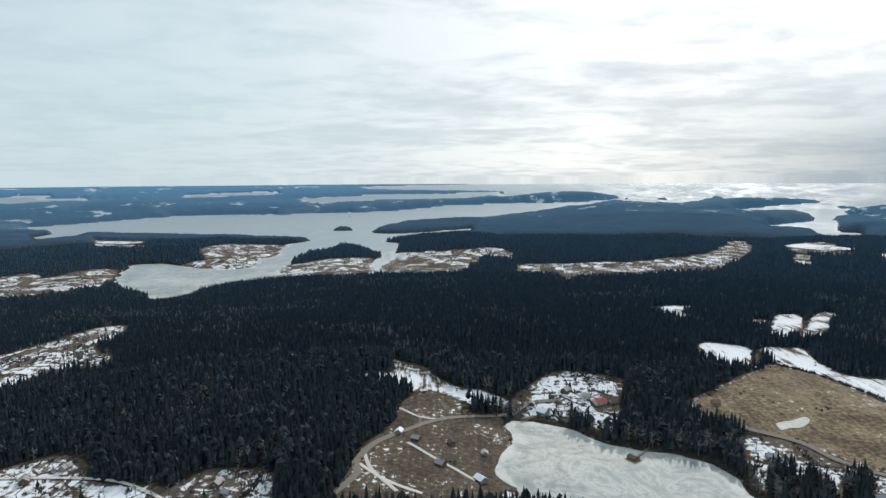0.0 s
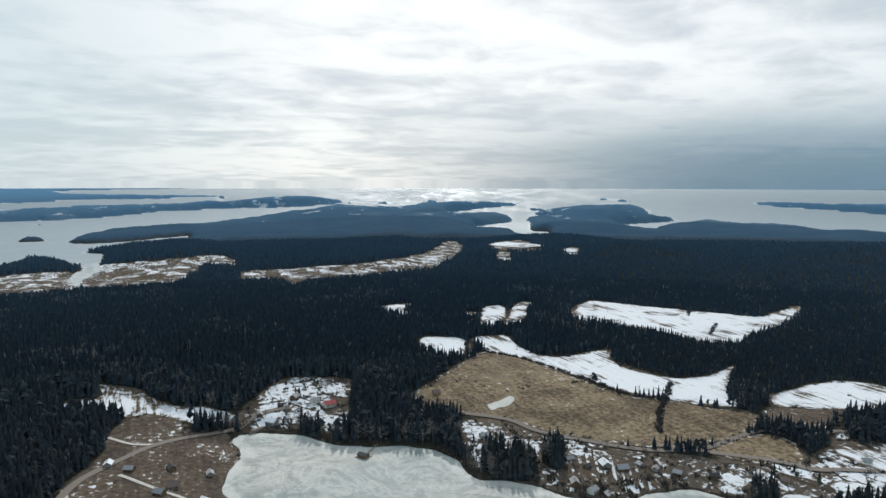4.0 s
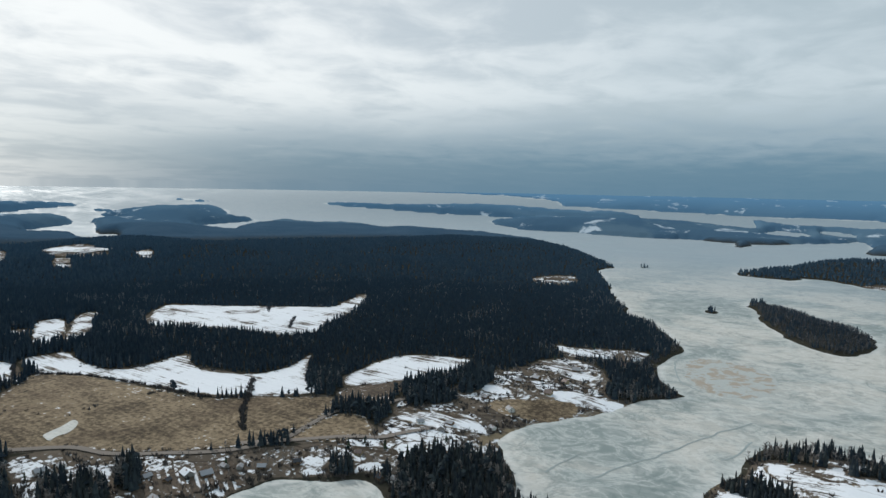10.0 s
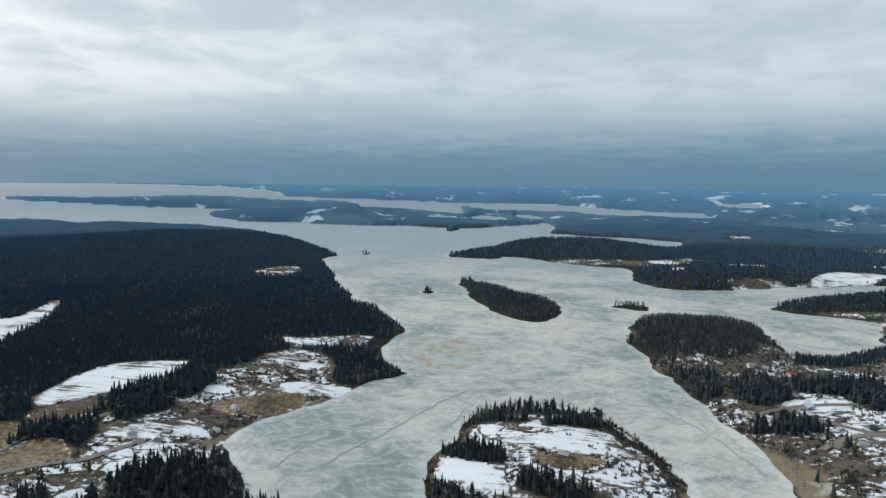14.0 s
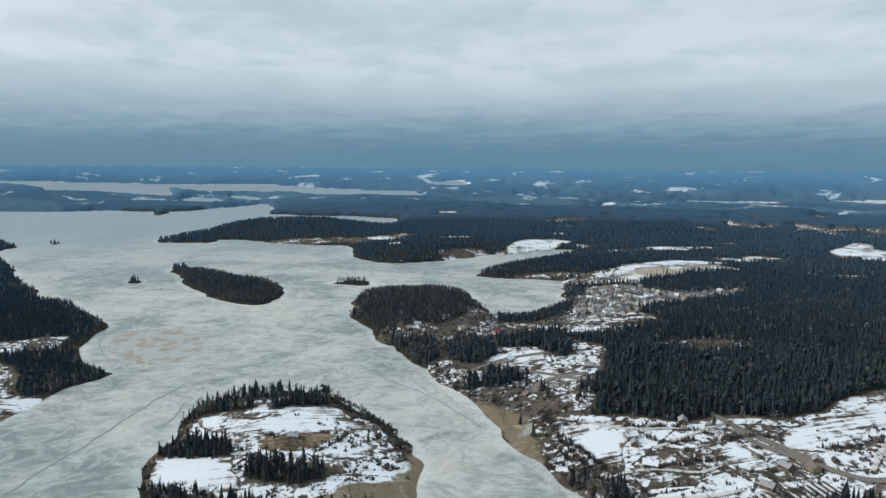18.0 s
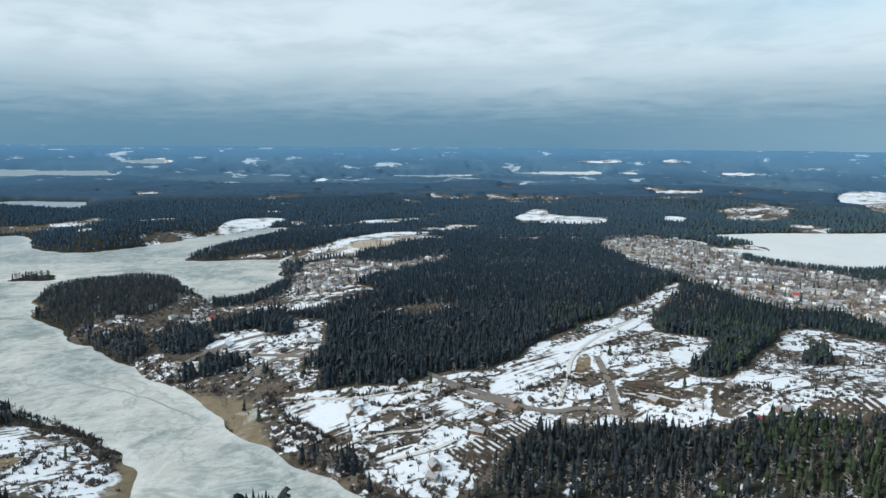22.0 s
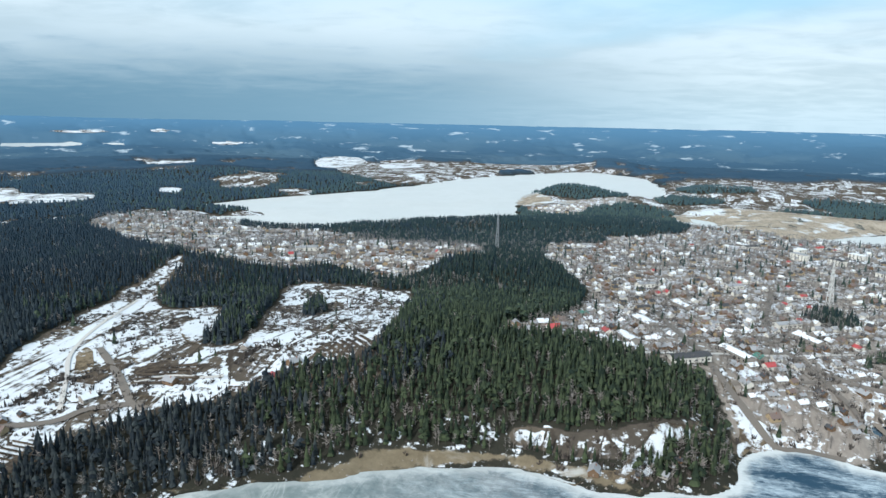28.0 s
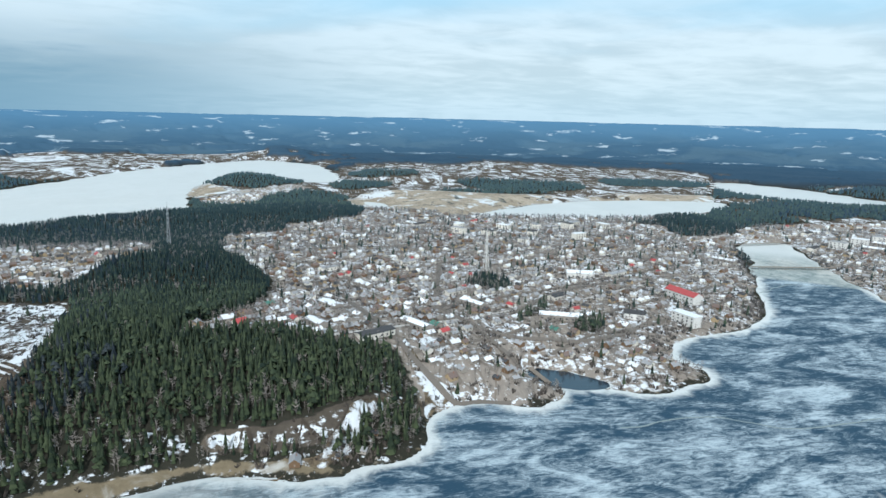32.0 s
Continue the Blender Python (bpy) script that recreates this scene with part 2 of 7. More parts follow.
def ice_material():
    """Grey spring ice: drifted snow, wet dark streaks where it thins towards the town, pale rims along the shores."""
    m, n, p, s = blank("lake_ice")

    def stored(key):
        a = n.add("ShaderNodeAttribute")
        a.attribute_name = key
        return a.outputs["Fac"]

    wet, rim, snowy, far_tint = stored("wet"), stored("rim"), stored("snowy"), stored("far_tint")
    flow = n.mapped(p, (1.0, 0.72, 1.0), 62)
    n1, n2 = n.noise(flow, 0.014, 6, 0.6, 1.2), n.noise(flow, 0.06, 6, 0.68, 1.0)
    n3 = n.noise(p, 0.005, 5, 0.55, 0.8)
    drift = n.mapped(p, (0.38, 1.0, 1.0), -12)
    w1, w2 = n.noise(drift, 0.22, 8, 0.76, 1.2), n.noise(n.mapped(p, (0.55, 1.0, 1.0), -12), 0.024, 6, 0.64, 1.2)
    mottle = n.math("ADD", n.math("ADD", n.math("MULTIPLY", n1, 0.34), n.math("MULTIPLY", n2, 0.24)), n.math("MULTIPLY", n3, 0.42))
    dry = n.mix(n.step(mottle, 0.415, 0.565), (0.175, 0.21, 0.205), n.mix(n.step(n3, 0.42, 0.6), (0.365, 0.382, 0.370), (0.425, 0.415, 0.385)))
    ridge = n.math("POWER", n.math("SUBTRACT", 1.0, n.math("ABSOLUTE", n.math("SUBTRACT", n.math("MULTIPLY", n.noise(flow, 0.03, 7, 0.62, 1.6), 2.0), 1.0))), 14.0)
    seam = n.math("POWER", n.math("SUBTRACT", 1.0, n.math("ABSOLUTE", n.math("SUBTRACT", n.math("MULTIPLY", n.noise(p, 0.012, 8, 0.6, 0.8), 2.0), 1.0))), 40.0)
    grit = n.noise(flow, 0.35, 5, 0.7, 0.5)
    dry = n.mix(n.math("MULTIPLY", ridge, 0.42), dry, (0.60, 0.61, 0.59))
    dry = n.mix(n.math("MULTIPLY", seam, 0.45), dry, (0.10, 0.14, 0.14))
    dry = n.mix(n.math("MULTIPLY", n.step(grit, 0.50, 0.68), 0.42), dry, (0.17, 0.21, 0.21))
    # far ice takes a blue haze tint in its colour, by distance
    dry = n.mix(n.math("MULTIPLY", far_tint, 0.85), dry, (0.20, 0.258, 0.300))
    wetness = n.math("ADD", n.math("MULTIPLY", w1, 0.48), n.math("MULTIPLY", w2, 0.52))
    blue = n.mix(n.step(wetness, 0.435, 0.635), (0.024, 0.056, 0.092), (0.44, 0.51, 0.56))
    c = n.mix(n.math("MULTIPLY", snowy, 0.9), n.mix(wet, dry, blue), n.mix(n1, (0.50, 0.51, 0.50), (0.62, 0.63, 0.63)))
    edge = n.math("MULTIPLY", n.step(n.math("ADD", rim, n.math("MULTIPLY", n.math("SUBTRACT", n2, 0.5), 0.9)), 0.25, 0.75), n.math("ADD", 0.25, n.math("MULTIPLY", wet, 0.6)))
    n.link(n.mix(edge, c, (0.66, 0.67, 0.66)), s.inputs["Base Color"])
    rough = n.math("ADD", n.math("MULTIPLY", n.step(mottle, 0.35, 0.6), 0.25), 0.48)
    n.link(n.math("ADD", rough, n.math("MULTIPLY", far_tint, 0.05)), s.inputs["Roughness"])
    n.link(n.math("ADD", 0.10, n.math("MULTIPLY", far_tint, 0.2)), s.inputs["Specular IOR Level"])
    bumped(n, s, n2, 0.25, 0.6)
    return m


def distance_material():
    """The far country: woods with haze painted into their colour by distance, small clearings and frozen ponds."""
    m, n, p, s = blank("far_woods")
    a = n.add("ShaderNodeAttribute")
    a.attribute_name = "haze_amount"
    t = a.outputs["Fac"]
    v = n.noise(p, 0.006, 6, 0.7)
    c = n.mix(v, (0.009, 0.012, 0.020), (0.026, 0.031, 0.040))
    # paler bands painted in for hazy stretches of wood
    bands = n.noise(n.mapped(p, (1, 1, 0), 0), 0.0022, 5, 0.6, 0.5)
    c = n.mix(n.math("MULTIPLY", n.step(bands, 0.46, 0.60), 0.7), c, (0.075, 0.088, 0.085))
    c = n.mix(n.math("POWER", t, 1.0), c, HAZE_BLUE)
    gaps = n.noise(n.mapped(p, (1, 1, 0), 0), 0.005, 6, 0.66, 0.3)
    c = n.mix(n.math("MULTIPLY", n.step(gaps, 0.59, 0.65), 0.6), c, (0.55, 0.62, 0.68))
    n.link(c, s.inputs["Base Color"])
    s.inputs["Roughness"].default_value = 1.0
    s.inputs["Specular IOR Level"].default_value = 0.0
    return m


def field_material(name, kind, turn):
    m, n, p, s = blank(name)
    rows = n.mapped(p, (1.0, 0.05, 1.0), turn)
    n1, n2, n3 = n.noise(p, 0.02, 5, 0.6, 0.4), n.noise(p, 0.25, 5, 0.65), n.noise(rows, 0.28, 4, 0.6)
    mixed = n.math("ADD", n.math("ADD", n.math("MULTIPLY", n1, 0.36), n.math("MULTIPLY", n2, 0.47)), n.math("MULTIPLY", n3, 0.17))
    straw = n.mix(n.step(mixed, 0.41, 0.59), (0.055, 0.041, 0.027), (0.225, 0.172, 0.112))
    straw = n.mix(n.math("MULTIPLY", n.step(n.noise(p, 0.011, 6, 0.68, 0.6), 0.5, 0.68), 0.55), straw, (0.075, 0.053, 0.036))
    worn = n.add("ShaderNodeAttribute")
    worn.attribute_name = "edge"
    inner = n.step(n.math("ADD", worn.outputs["Fac"], n.math("MULTIPLY", n.math("SUBTRACT", n.noise(p, 0.09, 6, 0.68, 0.4), 0.5), 2.2)), -0.02, 0.22)
    if kind == "snow":
        lie = n.math("ADD", n.math("ADD", n.math("MULTIPLY", n1, 0.5), n.math("MULTIPLY", n2, 0.12)), n.math("MULTIPLY", n3, 0.38))
        white = n.mix(n.math("ADD", n.math("MULTIPLY", n2, 0.5), n.math("MULTIPLY", n3, 0.5)), (0.52, 0.54, 0.58), (0.74, 0.76, 0.79))
        c = n.mix(n.math("MULTIPLY", n.step(lie, 0.42, 0.495), inner), n.mix(0.35, straw, (0.05, 0.04, 0.032)), white)
    elif kind == "reed":
        c = n.mix(n.step(mixed, 0.36, 0.64), (0.20, 0.16, 0.115), (0.44, 0.375, 0.30))
        c = n.mix(n.step(n.noise(p, 0.012, 6, 0.7, 0.5), 0.53, 0.60), c, (0.60, 0.62, 0.64))
        c = n.mix(n.step(n.noise(p, 0.016, 6, 0.7, 0.9), 0.58, 0.64), c, (0.07, 0.075, 0.07))
        c = n.mix(inner, n.mix(n2, (0.10, 0.10, 0.09), (0.62, 0.64, 0.66)), c)
    elif kind == "plough":
        c = n.mix(n.step(mixed, 0.565, 0.61), n.mix(n.step(mixed, 0.4, 0.6), (0.038, 0.030, 0.025), (0.115, 0.088, 0.064)), SNOW)
    elif kind == "sand":
        bare = n.mix(n2, (0.24, 0.20, 0.155), (0.36, 0.325, 0.28))
        c = n.mix(n.math("MULTIPLY", inner, n.step(n.noise(p, 0.05, 6, 0.66, 1.0), 0.47, 0.57)), n.mix(n2, (0.28, 0.31, 0.305), (0.41, 0.42, 0.405)), bare)
    else:
        c = n.mix(n.math("MAXIMUM", n.step(mixed, 0.595, 0.64), n.math("MULTIPLY", n.math("SUBTRACT", 1.0, inner), n.step(n2, 0.52, 0.60))), straw, SNOW)
    n.link(c, s.inputs["Base Color"])
    s.inputs["Roughness"].default_value = 0.95
    s.inputs["Specular IOR Level"].default_value = 0.12
    bumped(n, s, n2, 0.6, 0.8)
    return m


def leaf_material(name, dark, light, rough=0.9, skew=1.0):
    """Foliage that varies from tree to tree and along each crown."""
    m, n, p, s = blank(name)
    g = n.add("ShaderNodeNewGeometry")
    r = g.outputs["Random Per Island"]
    o = n.add("ShaderNodeObjectInfo").outputs["Random"]
    v = n.math("ADD", n.math("ADD", n.math("MULTIPLY", r, 0.4), n.math("MULTIPLY", o, 0.2)), n.math("MULTIPLY", n.noise(p, 0.6, 4), 0.4))
    c = n.mix(n.math("POWER", n.step(v, 0.15, 0.9), skew), dark, light)
    # distance haze is painted into the leaf colour
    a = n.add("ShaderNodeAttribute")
    a.attribute_name = "haze_amount"
    c = n.mix(a.outputs["Fac"], c, HAZE_BLUE)
    n.link(c, s.inputs["Base Color"])
    s.inputs["Roughness"].default_value = rough
    s.inputs["Specular IOR Level"].default_value = 0.04
    return m


LAND, ICE, FARWOODS = ground_material(), ice_material(), distance_material()
FIELDS = {k: field_material(f"{k}_field", k, a) for k, a in (("snow", 12), ("meadow", -20), ("plough", 35), ("reed", 60), ("sand", 10))}
# spruce needles twice: a front-lit colour and a darker back-lit copy
NEEDLES = leaf_material("frontlit_spruce_needles", (0.010, 0.016, 0.012), (0.066, 0.081, 0.041), skew=1.3)
BACKLIT_NEEDLES = leaf_material("backlit_spruce_needles", (0.014, 0.018, 0.024), (0.054, 0.061, 0.058), skew=1.2)
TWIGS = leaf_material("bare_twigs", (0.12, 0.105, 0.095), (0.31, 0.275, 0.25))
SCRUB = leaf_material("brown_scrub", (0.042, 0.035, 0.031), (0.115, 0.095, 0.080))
BARK = material("bark", (0.10, 0.075, 0.055))
ROAD = material("wet_gravel_road", (0.17, 0.145, 0.125))
TRACK = material("snowy_track", (0.50, 0.47, 0.44))
WALLS = [material("brown_log_wall", (0.16, 0.10, 0.06)), material("weathered_board_wall", (0.30, 0.27, 0.24)), material("pale_plaster_wall", (0.66, 0.63, 0.57)), material("ochre_board_wall", (0.34, 0.26, 0.16))]
ROOFS = [material("grey_slate_roof", (0.30, 0.30, 0.31), 0.7), material("snowy_roof", (0.74, 0.76, 0.80)), material("red_metal_roof", (0.40, 0.07, 0.07), 0.5), material("rusty_metal_roof", (0.165, 0.12, 0.105), 0.6), material("dark_felt_roof", (0.06, 0.06, 0.065)), material("green_metal_roof", (0.08, 0.20, 0.16), 0.5)]
GLASS = material("dark_window_glass", (0.03, 0.035, 0.045), 0.15, 0.0, 0.5)
WHITE = material("white_plaster", (0.62, 0.61, 0.59))
BRICK = material("brick_chimney", (0.30, 0.14, 0.10))
WOOD = material("grey_timber", (0.22, 0.18, 0.145))
STEEL = material("galvanised_steel", (0.45, 0.46, 0.48), 0.45, 0.8)
ROCK = material("shore_rock", (0.26, 0.23, 0.20))

# ---- the plan ----
HUB = np.array((20.0, 0.0))
NEAR, RIM = 1800.0, 4800.0


def true_range(r):
    """The far country is drawn together so that it ends inside the view's limit; this is the range that it stands for."""
    q = np.clip((r - NEAR) / (RIM - NEAR), 0, 1)
    return np.where(r > NEAR, NEAR + (RIM - NEAR) * (q + 10 * q**10), r)


def level(x, y):
    """Height of the lake's level, which climbs gently towards the rim so that the horizon lies where it should."""
    r = np.hypot(x - HUB[0], y - HUB[1])
    t = true_range(r)
    return np.where(r > NEAR, 220 - r * (220 / t + t / 1.48e7), 0.0)


REACH = np.linspace(0, 4990, 4991)
TRUE_REACH = true_range(REACH)


def plan(x, y, h):
    """Where the line of sight from over the hub, past a point h above the lake's level, comes down to that level: the outlines below are drawn there."""
    dx, dy = x - HUB[0], y - HUB[1]
    r = np.maximum(np.hypot(dx, dy), 1.0)
    t = true_range(r)
    drop = 220 / t + np.where(r > NEAR, t / 1.48e7, 0.0) - h / r
    c = 1 / 1.48e7
    far = (drop - np.sqrt(np.maximum(drop * drop - 880 * c, 0))) / (2 * c)
    k = np.interp(np.where(drop > 220 / NEAR, 220 / np.maximum(drop, 1e-4), far), TRUE_REACH, REACH) / r
    return HUB[0] + dx * k, HUB[1] + dy * k


def shrink(x, y):
    r = np.hypot(x - HUB[0], y - HUB[1])
    return np.maximum(r / true_range(r), 0.16)


def haze_share(x, y):
    """How much painted haze a place's colour takes, from none near by to all at the rim."""
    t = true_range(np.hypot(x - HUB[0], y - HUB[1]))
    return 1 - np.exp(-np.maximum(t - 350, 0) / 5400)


def hash2(i, j, k):
    v = np.sin(i * 127.1 + j * 311.7 + k * 74.7) * 43758.5453
    return v - np.floor(v)


def wobble(x, y, size, k=0):
    """Smooth noise of about -1 to 1."""
    u, v = np.asarray(x) / size + 1000.0, np.asarray(y) / size + 1000.0
    i, j = np.floor(u), np.floor(v)
    a, b = u - i, v - j
    a, b = a * a * (3 - 2 * a), b * b * (3 - 2 * b)
    low = hash2(i, j, k) * (1 - a) + hash2(i + 1, j, k) * a
    high = hash2(i, j + 1, k) * (1 - a) + hash2(i + 1, j + 1, k) * a
    return (low * (1 - b) + high * b) * 2 - 1


def rounded(points):
    """An outline with its corners cut twice."""
    p = np.array(points, float)
    for _ in range(2):
        q = np.roll(p, -1, 0)
        p = np.stack((0.8 * p + 0.2 * q, 0.2 * p + 0.8 * q), 1).reshape(-1, 2)
    return p


def inside_by(x, y, p, margin=200.0):
    """Signed distance to an outline, inside positive, no further than the margin."""
    out = np.full(x.shape, -margin)
    box = (x > p[:, 0].min() - margin) & (x < p[:, 0].max() + margin) & (y > p[:, 1].min() - margin) & (y < p[:, 1].max() + margin)
    if not box.any():
        return out
    px, py = x[box], y[box]
    ends = np.roll(p, -1, 0)
    if px.size * len(p) < 60000:
        ex, ey = (ends - p).T[:, :, None]
        ax, ay = p.T[:, :, None]
        t = np.minimum(np.maximum(((px - ax) * ex + (py - ay) * ey) / (ex * ex + ey * ey + 1e-9), 0), 1)
        best = np.minimum(((px - ax - t * ex) ** 2 + (py - ay - t * ey) ** 2).min(0), margin * margin)
        odd = (((ay > py) != (ay + ey > py)) & (px < ex * (py - ay) / np.where(ey == 0, 1, ey) + ax)).sum(0) % 2 > 0
    else:
        best, odd = np.full(px.shape, margin * margin), np.zeros(px.shape, bool)
        for (ax, ay), (bx, by) in zip(p, ends):
            ex, ey = bx - ax, by - ay
            t = np.minimum(np.maximum(((px - ax) * ex + (py - ay) * ey) / (ex * ex + ey * ey + 1e-9), 0), 1)
            best = np.minimum(best, (px - ax - t * ex) ** 2 + (py - ay - t * ey) ** 2)
            if ay != by:
                odd ^= ((ay > py) != (by > py)) & (px < ex * (py - ay) / ey + ax)
    out[box] = np.where(odd, 1, -1) * np.sqrt(best)
    return out


PLAN = collections.defaultdict(dict)
PLAN["water"]["lake_main"] = [(447, 214), (496, 267), (534, 285), (566, 286), (589, 280), (626, 250), (677, 217), (702, 203), (715, 156), (734, 154), (759, 183), (805, 220), (869, 247), (912, 241), (976, 231), (1052, 269), (1141, 327), (1219, 401), (1293, 420), (1429, 500), (1615, 570), (1750, 650), (1890, 685), (2000, 560), (1950, 200), (1840, -65)]
PLAN["water"]["lake_main2"] = [(2110, 230), (1840, -65), (1835, -170), (1625, -140), (1477, -211), (1510, -330), (1600, -485), (1620, -545), (1670, -650), (1655, -725), (1575, -670), (1470, -560), (1365, -437), (1299, -338), (1273, -385), (1240, -471), (1182, -500), (1116, -462), (1028, -430), (982, -389), (921, -317), (923, -278), (1033, -285), (1147, -288), (1174, -235), (1177, -118), (1040, -86), (947, -88), (855, -105), (756, -112), (677, -139), (642, -159), (591, -166), (530, -157), (497, -169), (463, -165), (418, -154), (434, 107), (911, 219)]
PLAN["water"]["lake_core"] = [(505, 268), (703, 225), (803, 162), (1043, -1), (789, -130), (530, -157), (439, -160), (399, -145), (420, 201)]
PLAN["water"]["bay_pond"] = [(28, 453), (67, 495), (68, 534), (56, 582), (53, 614), (69, 627), (100, 621), (128, 591), (150, 560), (177, 547), (206, 530), (222, 503), (218, 481), (223, 451)]
PLAN["water"]["bay_pond2"] = [(25, 484), (59, 593), (125, 569), (194, 525), (218, 491), (216, 470), (224, 453), (257, 442), (265, 415), (279, 398), (302, 387), (333, 392), (359, 382), (377, 352), (398, 332), (392, 306), (363, 261)]
PLAN["water"]["shore_south"] = [(515, -136), (492, -176), (461, -182), (423, -179), (353, -201), (325, -249), (300, -279), (280, -308), (262, -319), (218, -278), (448, -114)]
PLAN["water"]["shore_town"] = [(25, -312), (7, -381), (-1, -395), (-30, -403), (-54, -421), (-62, -446), (-74, -465), (-101, -486), (-117, -477), (-142, -462), (-170, -478), (-178, -497), (-205, -487), (-227, -481), (-245, -469), (-262, -464), (-309, -488), (-317, -508), (-310, -530), (-322, -559), (-337, -586), (-372, -598), (-436, -598), (-483, -639), (-525, -683), (-565, -753), (-609, -816), (-706, -939), (-725, -1018), (-799, -1062), (-848, -1035), (-801, -940), (-742, -797), (-695, -677), (-658, -552), (-286, -246), (170, -343)]
PLAN["water"]["shore_mid"] = [(272, -319), (235, -344), (207, -360), (187, -371), (150, -389), (112, -396), (66, -402), (38, -394), (21, -387), (-9, -392), (-36, -402), (-56, -419), (-77, -412), (-61, -347), (249, -286)]
PLAN["water"]["lake_white"] = [(975, -1445), (945, -1585), (860, -1720), (725, -1925), (645, -2120), (510, -2575), (300, -2880), (95, -3110), (-140, -2890), (-185, -2290), (-130, -2145), (-60, -2070), (5, -2315), (140, -2455), (220, -2210), (235, -1905), (235, -1695), (205, -1555), (250, -1433), (356, -1359), (458, -1304), (568, -1228), (657, -1222), (802, -1268), (845, -1340), (750, -1360), (770, -1410), (845, -1435)]
PLAN["water"]["lake_reed"] = [(-285, -1378), (-430, -1485), (-615, -1610), (-870, -1680), (-1140, -1595), (-1045, -1460), (-850, -1380), (-745, -1320), (-571, -1369), (-402, -1400)]
PLAN["water"]["lake_reed2"] = [(-155, -1715), (-245, -1635), (-230, -1500), (-170, -1570)]
PLAN["water"]["lake_far_se"] = [(-1445, -2135), (-1585, -2075), (-1630, -1815), (-1645, -1525), (-1515, -1405), (-1390, -1530), (-1410, -1680), (-1385, -1900)]
PLAN["water"]["town_pond"] = [(-162, -535), (-183, -539), (-216, -509), (-225, -491), (-209, -484), (-186, -488), (-172, -495)]
PLAN["land"]["isle_near"] = [(469, 104), (519, 107), (554, 96), (604, 95), (649, 87), (675, 55), (673, 6), (651, -38), (626, -46), (576, -73), (529, -84), (487, -87), (427, -71), (401, -28), (430, 63)]
PLAN["land"]["isle_long"] = [(1438, 217), (1453, 185), (1384, 109), (1296, 40), (1224, 6), (1132, 17), (1091, 52), (1111, 89), (1169, 131), (1240, 158), (1332, 191)]
PLAN["land"]["isle_tip"] = [(1485, 240), (1520, 215), (1452, 179), (1415, 203)]
PLAN["land"]["isle_rock"] = [(1341, 288), (1367, 274), (1346, 254), (1314, 264)]
PLAN["land"]["isle_flat"] = [(1269, -62), (1292, -109), (1266, -154), (1231, -144), (1238, -104)]
PLAN["land"]["isle_speck"] = [(2060, 645), (2095, 630), (2060, 585), (2015, 605)]
PLAN["sand"]["isle_sand"] = [(896, 216), (952, 214), (961, 178), (939, 121), (877, 98), (800, 111), (788, 153), (823, 192)]
PLAN["mud"]["sand_pen"] = [(1106, -51), (1153, -77), (1128, -103), (982, -93), (994, -74)]
PLAN["mud"]["mud_west"] = [(670, -139), (619, -162), (598, -171), (577, -194), (505, -186), (464, -178), (436, -174), (405, -180), (378, -171), (391, -162), (458, -167), (507, -161), (577, -154)]
PLAN["mud"]["mud_near"] = [(542, -86), (487, -92), (424, -79), (433, -52), (471, -28), (467, -68)]
PLAN["mud"]["mud_south"] = [(210, -370), (195, -385), (175, -405), (150, -415), (130, -420), (90, -420), (55, -420), (25, -415), (0, -395), (5, -390), (30, -395), (60, -405), (95, -405), (125, -395), (150, -385), (175, -370), (190, -360), (210, -355)]
PLAN["mud"]["mud_bay"] = [(28, 453), (67, 495), (68, 534), (72, 512), (75, 488), (44, 453)]
PLAN["mud"]["mud_cape"] = [(500, 288), (550, 280), (603, 263), (653, 235), (714, 205), (702, 221), (626, 261), (579, 286), (537, 298), (510, 299)]
PLAN["mud"]["mud_pen"] = [(478, 246), (466, 219), (470, 205), (447, 203), (422, 209)]
PLAN["meadow"]["meadow_big"] = [(233, 632), (253, 684), (296, 725), (368, 789), (399, 821), (426, 779), (439, 715), (447, 629), (461, 574), (487, 557), (510, 519), (542, 489), (515, 460), (455, 448), (419, 447), (388, 458), (350, 492), (324, 527), (306, 571), (269, 605)]
PLAN["meadow"]["meadow_small"] = [(427, 437), (503, 450), (514, 424), (482, 382), (450, 395), (424, 424)]
PLAN["plough"]["field_ploughed"] = [(563, 497), (634, 463), (591, 438), (546, 430), (522, 464)]
PLAN["snow"]["snow_a"] = [(344, 917), (361, 931), (413, 899), (374, 809), (360, 810), (332, 818), (323, 851)]
PLAN["snow"]["snow_b"] = [(424, 904), (478, 892), (458, 829), (462, 753), (506, 753), (567, 761), (534, 718), (523, 674), (539, 618), (589, 607), (661, 634), (626, 609), (575, 566), (553, 503), (522, 523), (487, 567), (463, 597), (452, 659), (444, 724), (427, 782), (397, 829)]
PLAN["snow"]["snow_c"] = [(574, 502), (610, 530), (715, 540), (741, 517), (763, 455), (746, 438), (692, 439), (652, 454), (584, 491)]
PLAN["snow"]["snow_d"] = [(630, 964), (760, 1102), (793, 1044), (923, 860), (950, 844), (1048, 889), (1096, 898), (957, 796), (826, 757), (757, 722), (716, 733), (701, 834), (662, 903)]
PLAN["snow"]["snow_e"] = [(460, 951), (550, 1122), (594, 1108), (497, 949)]
PLAN["snow"]["snow_f"] = [(490, 933), (624, 1132), (658, 1126), (548, 956)]
PLAN["snow"]["snow_h"] = [(483, 1075), (512, 1081), (501, 1040), (475, 1023)]
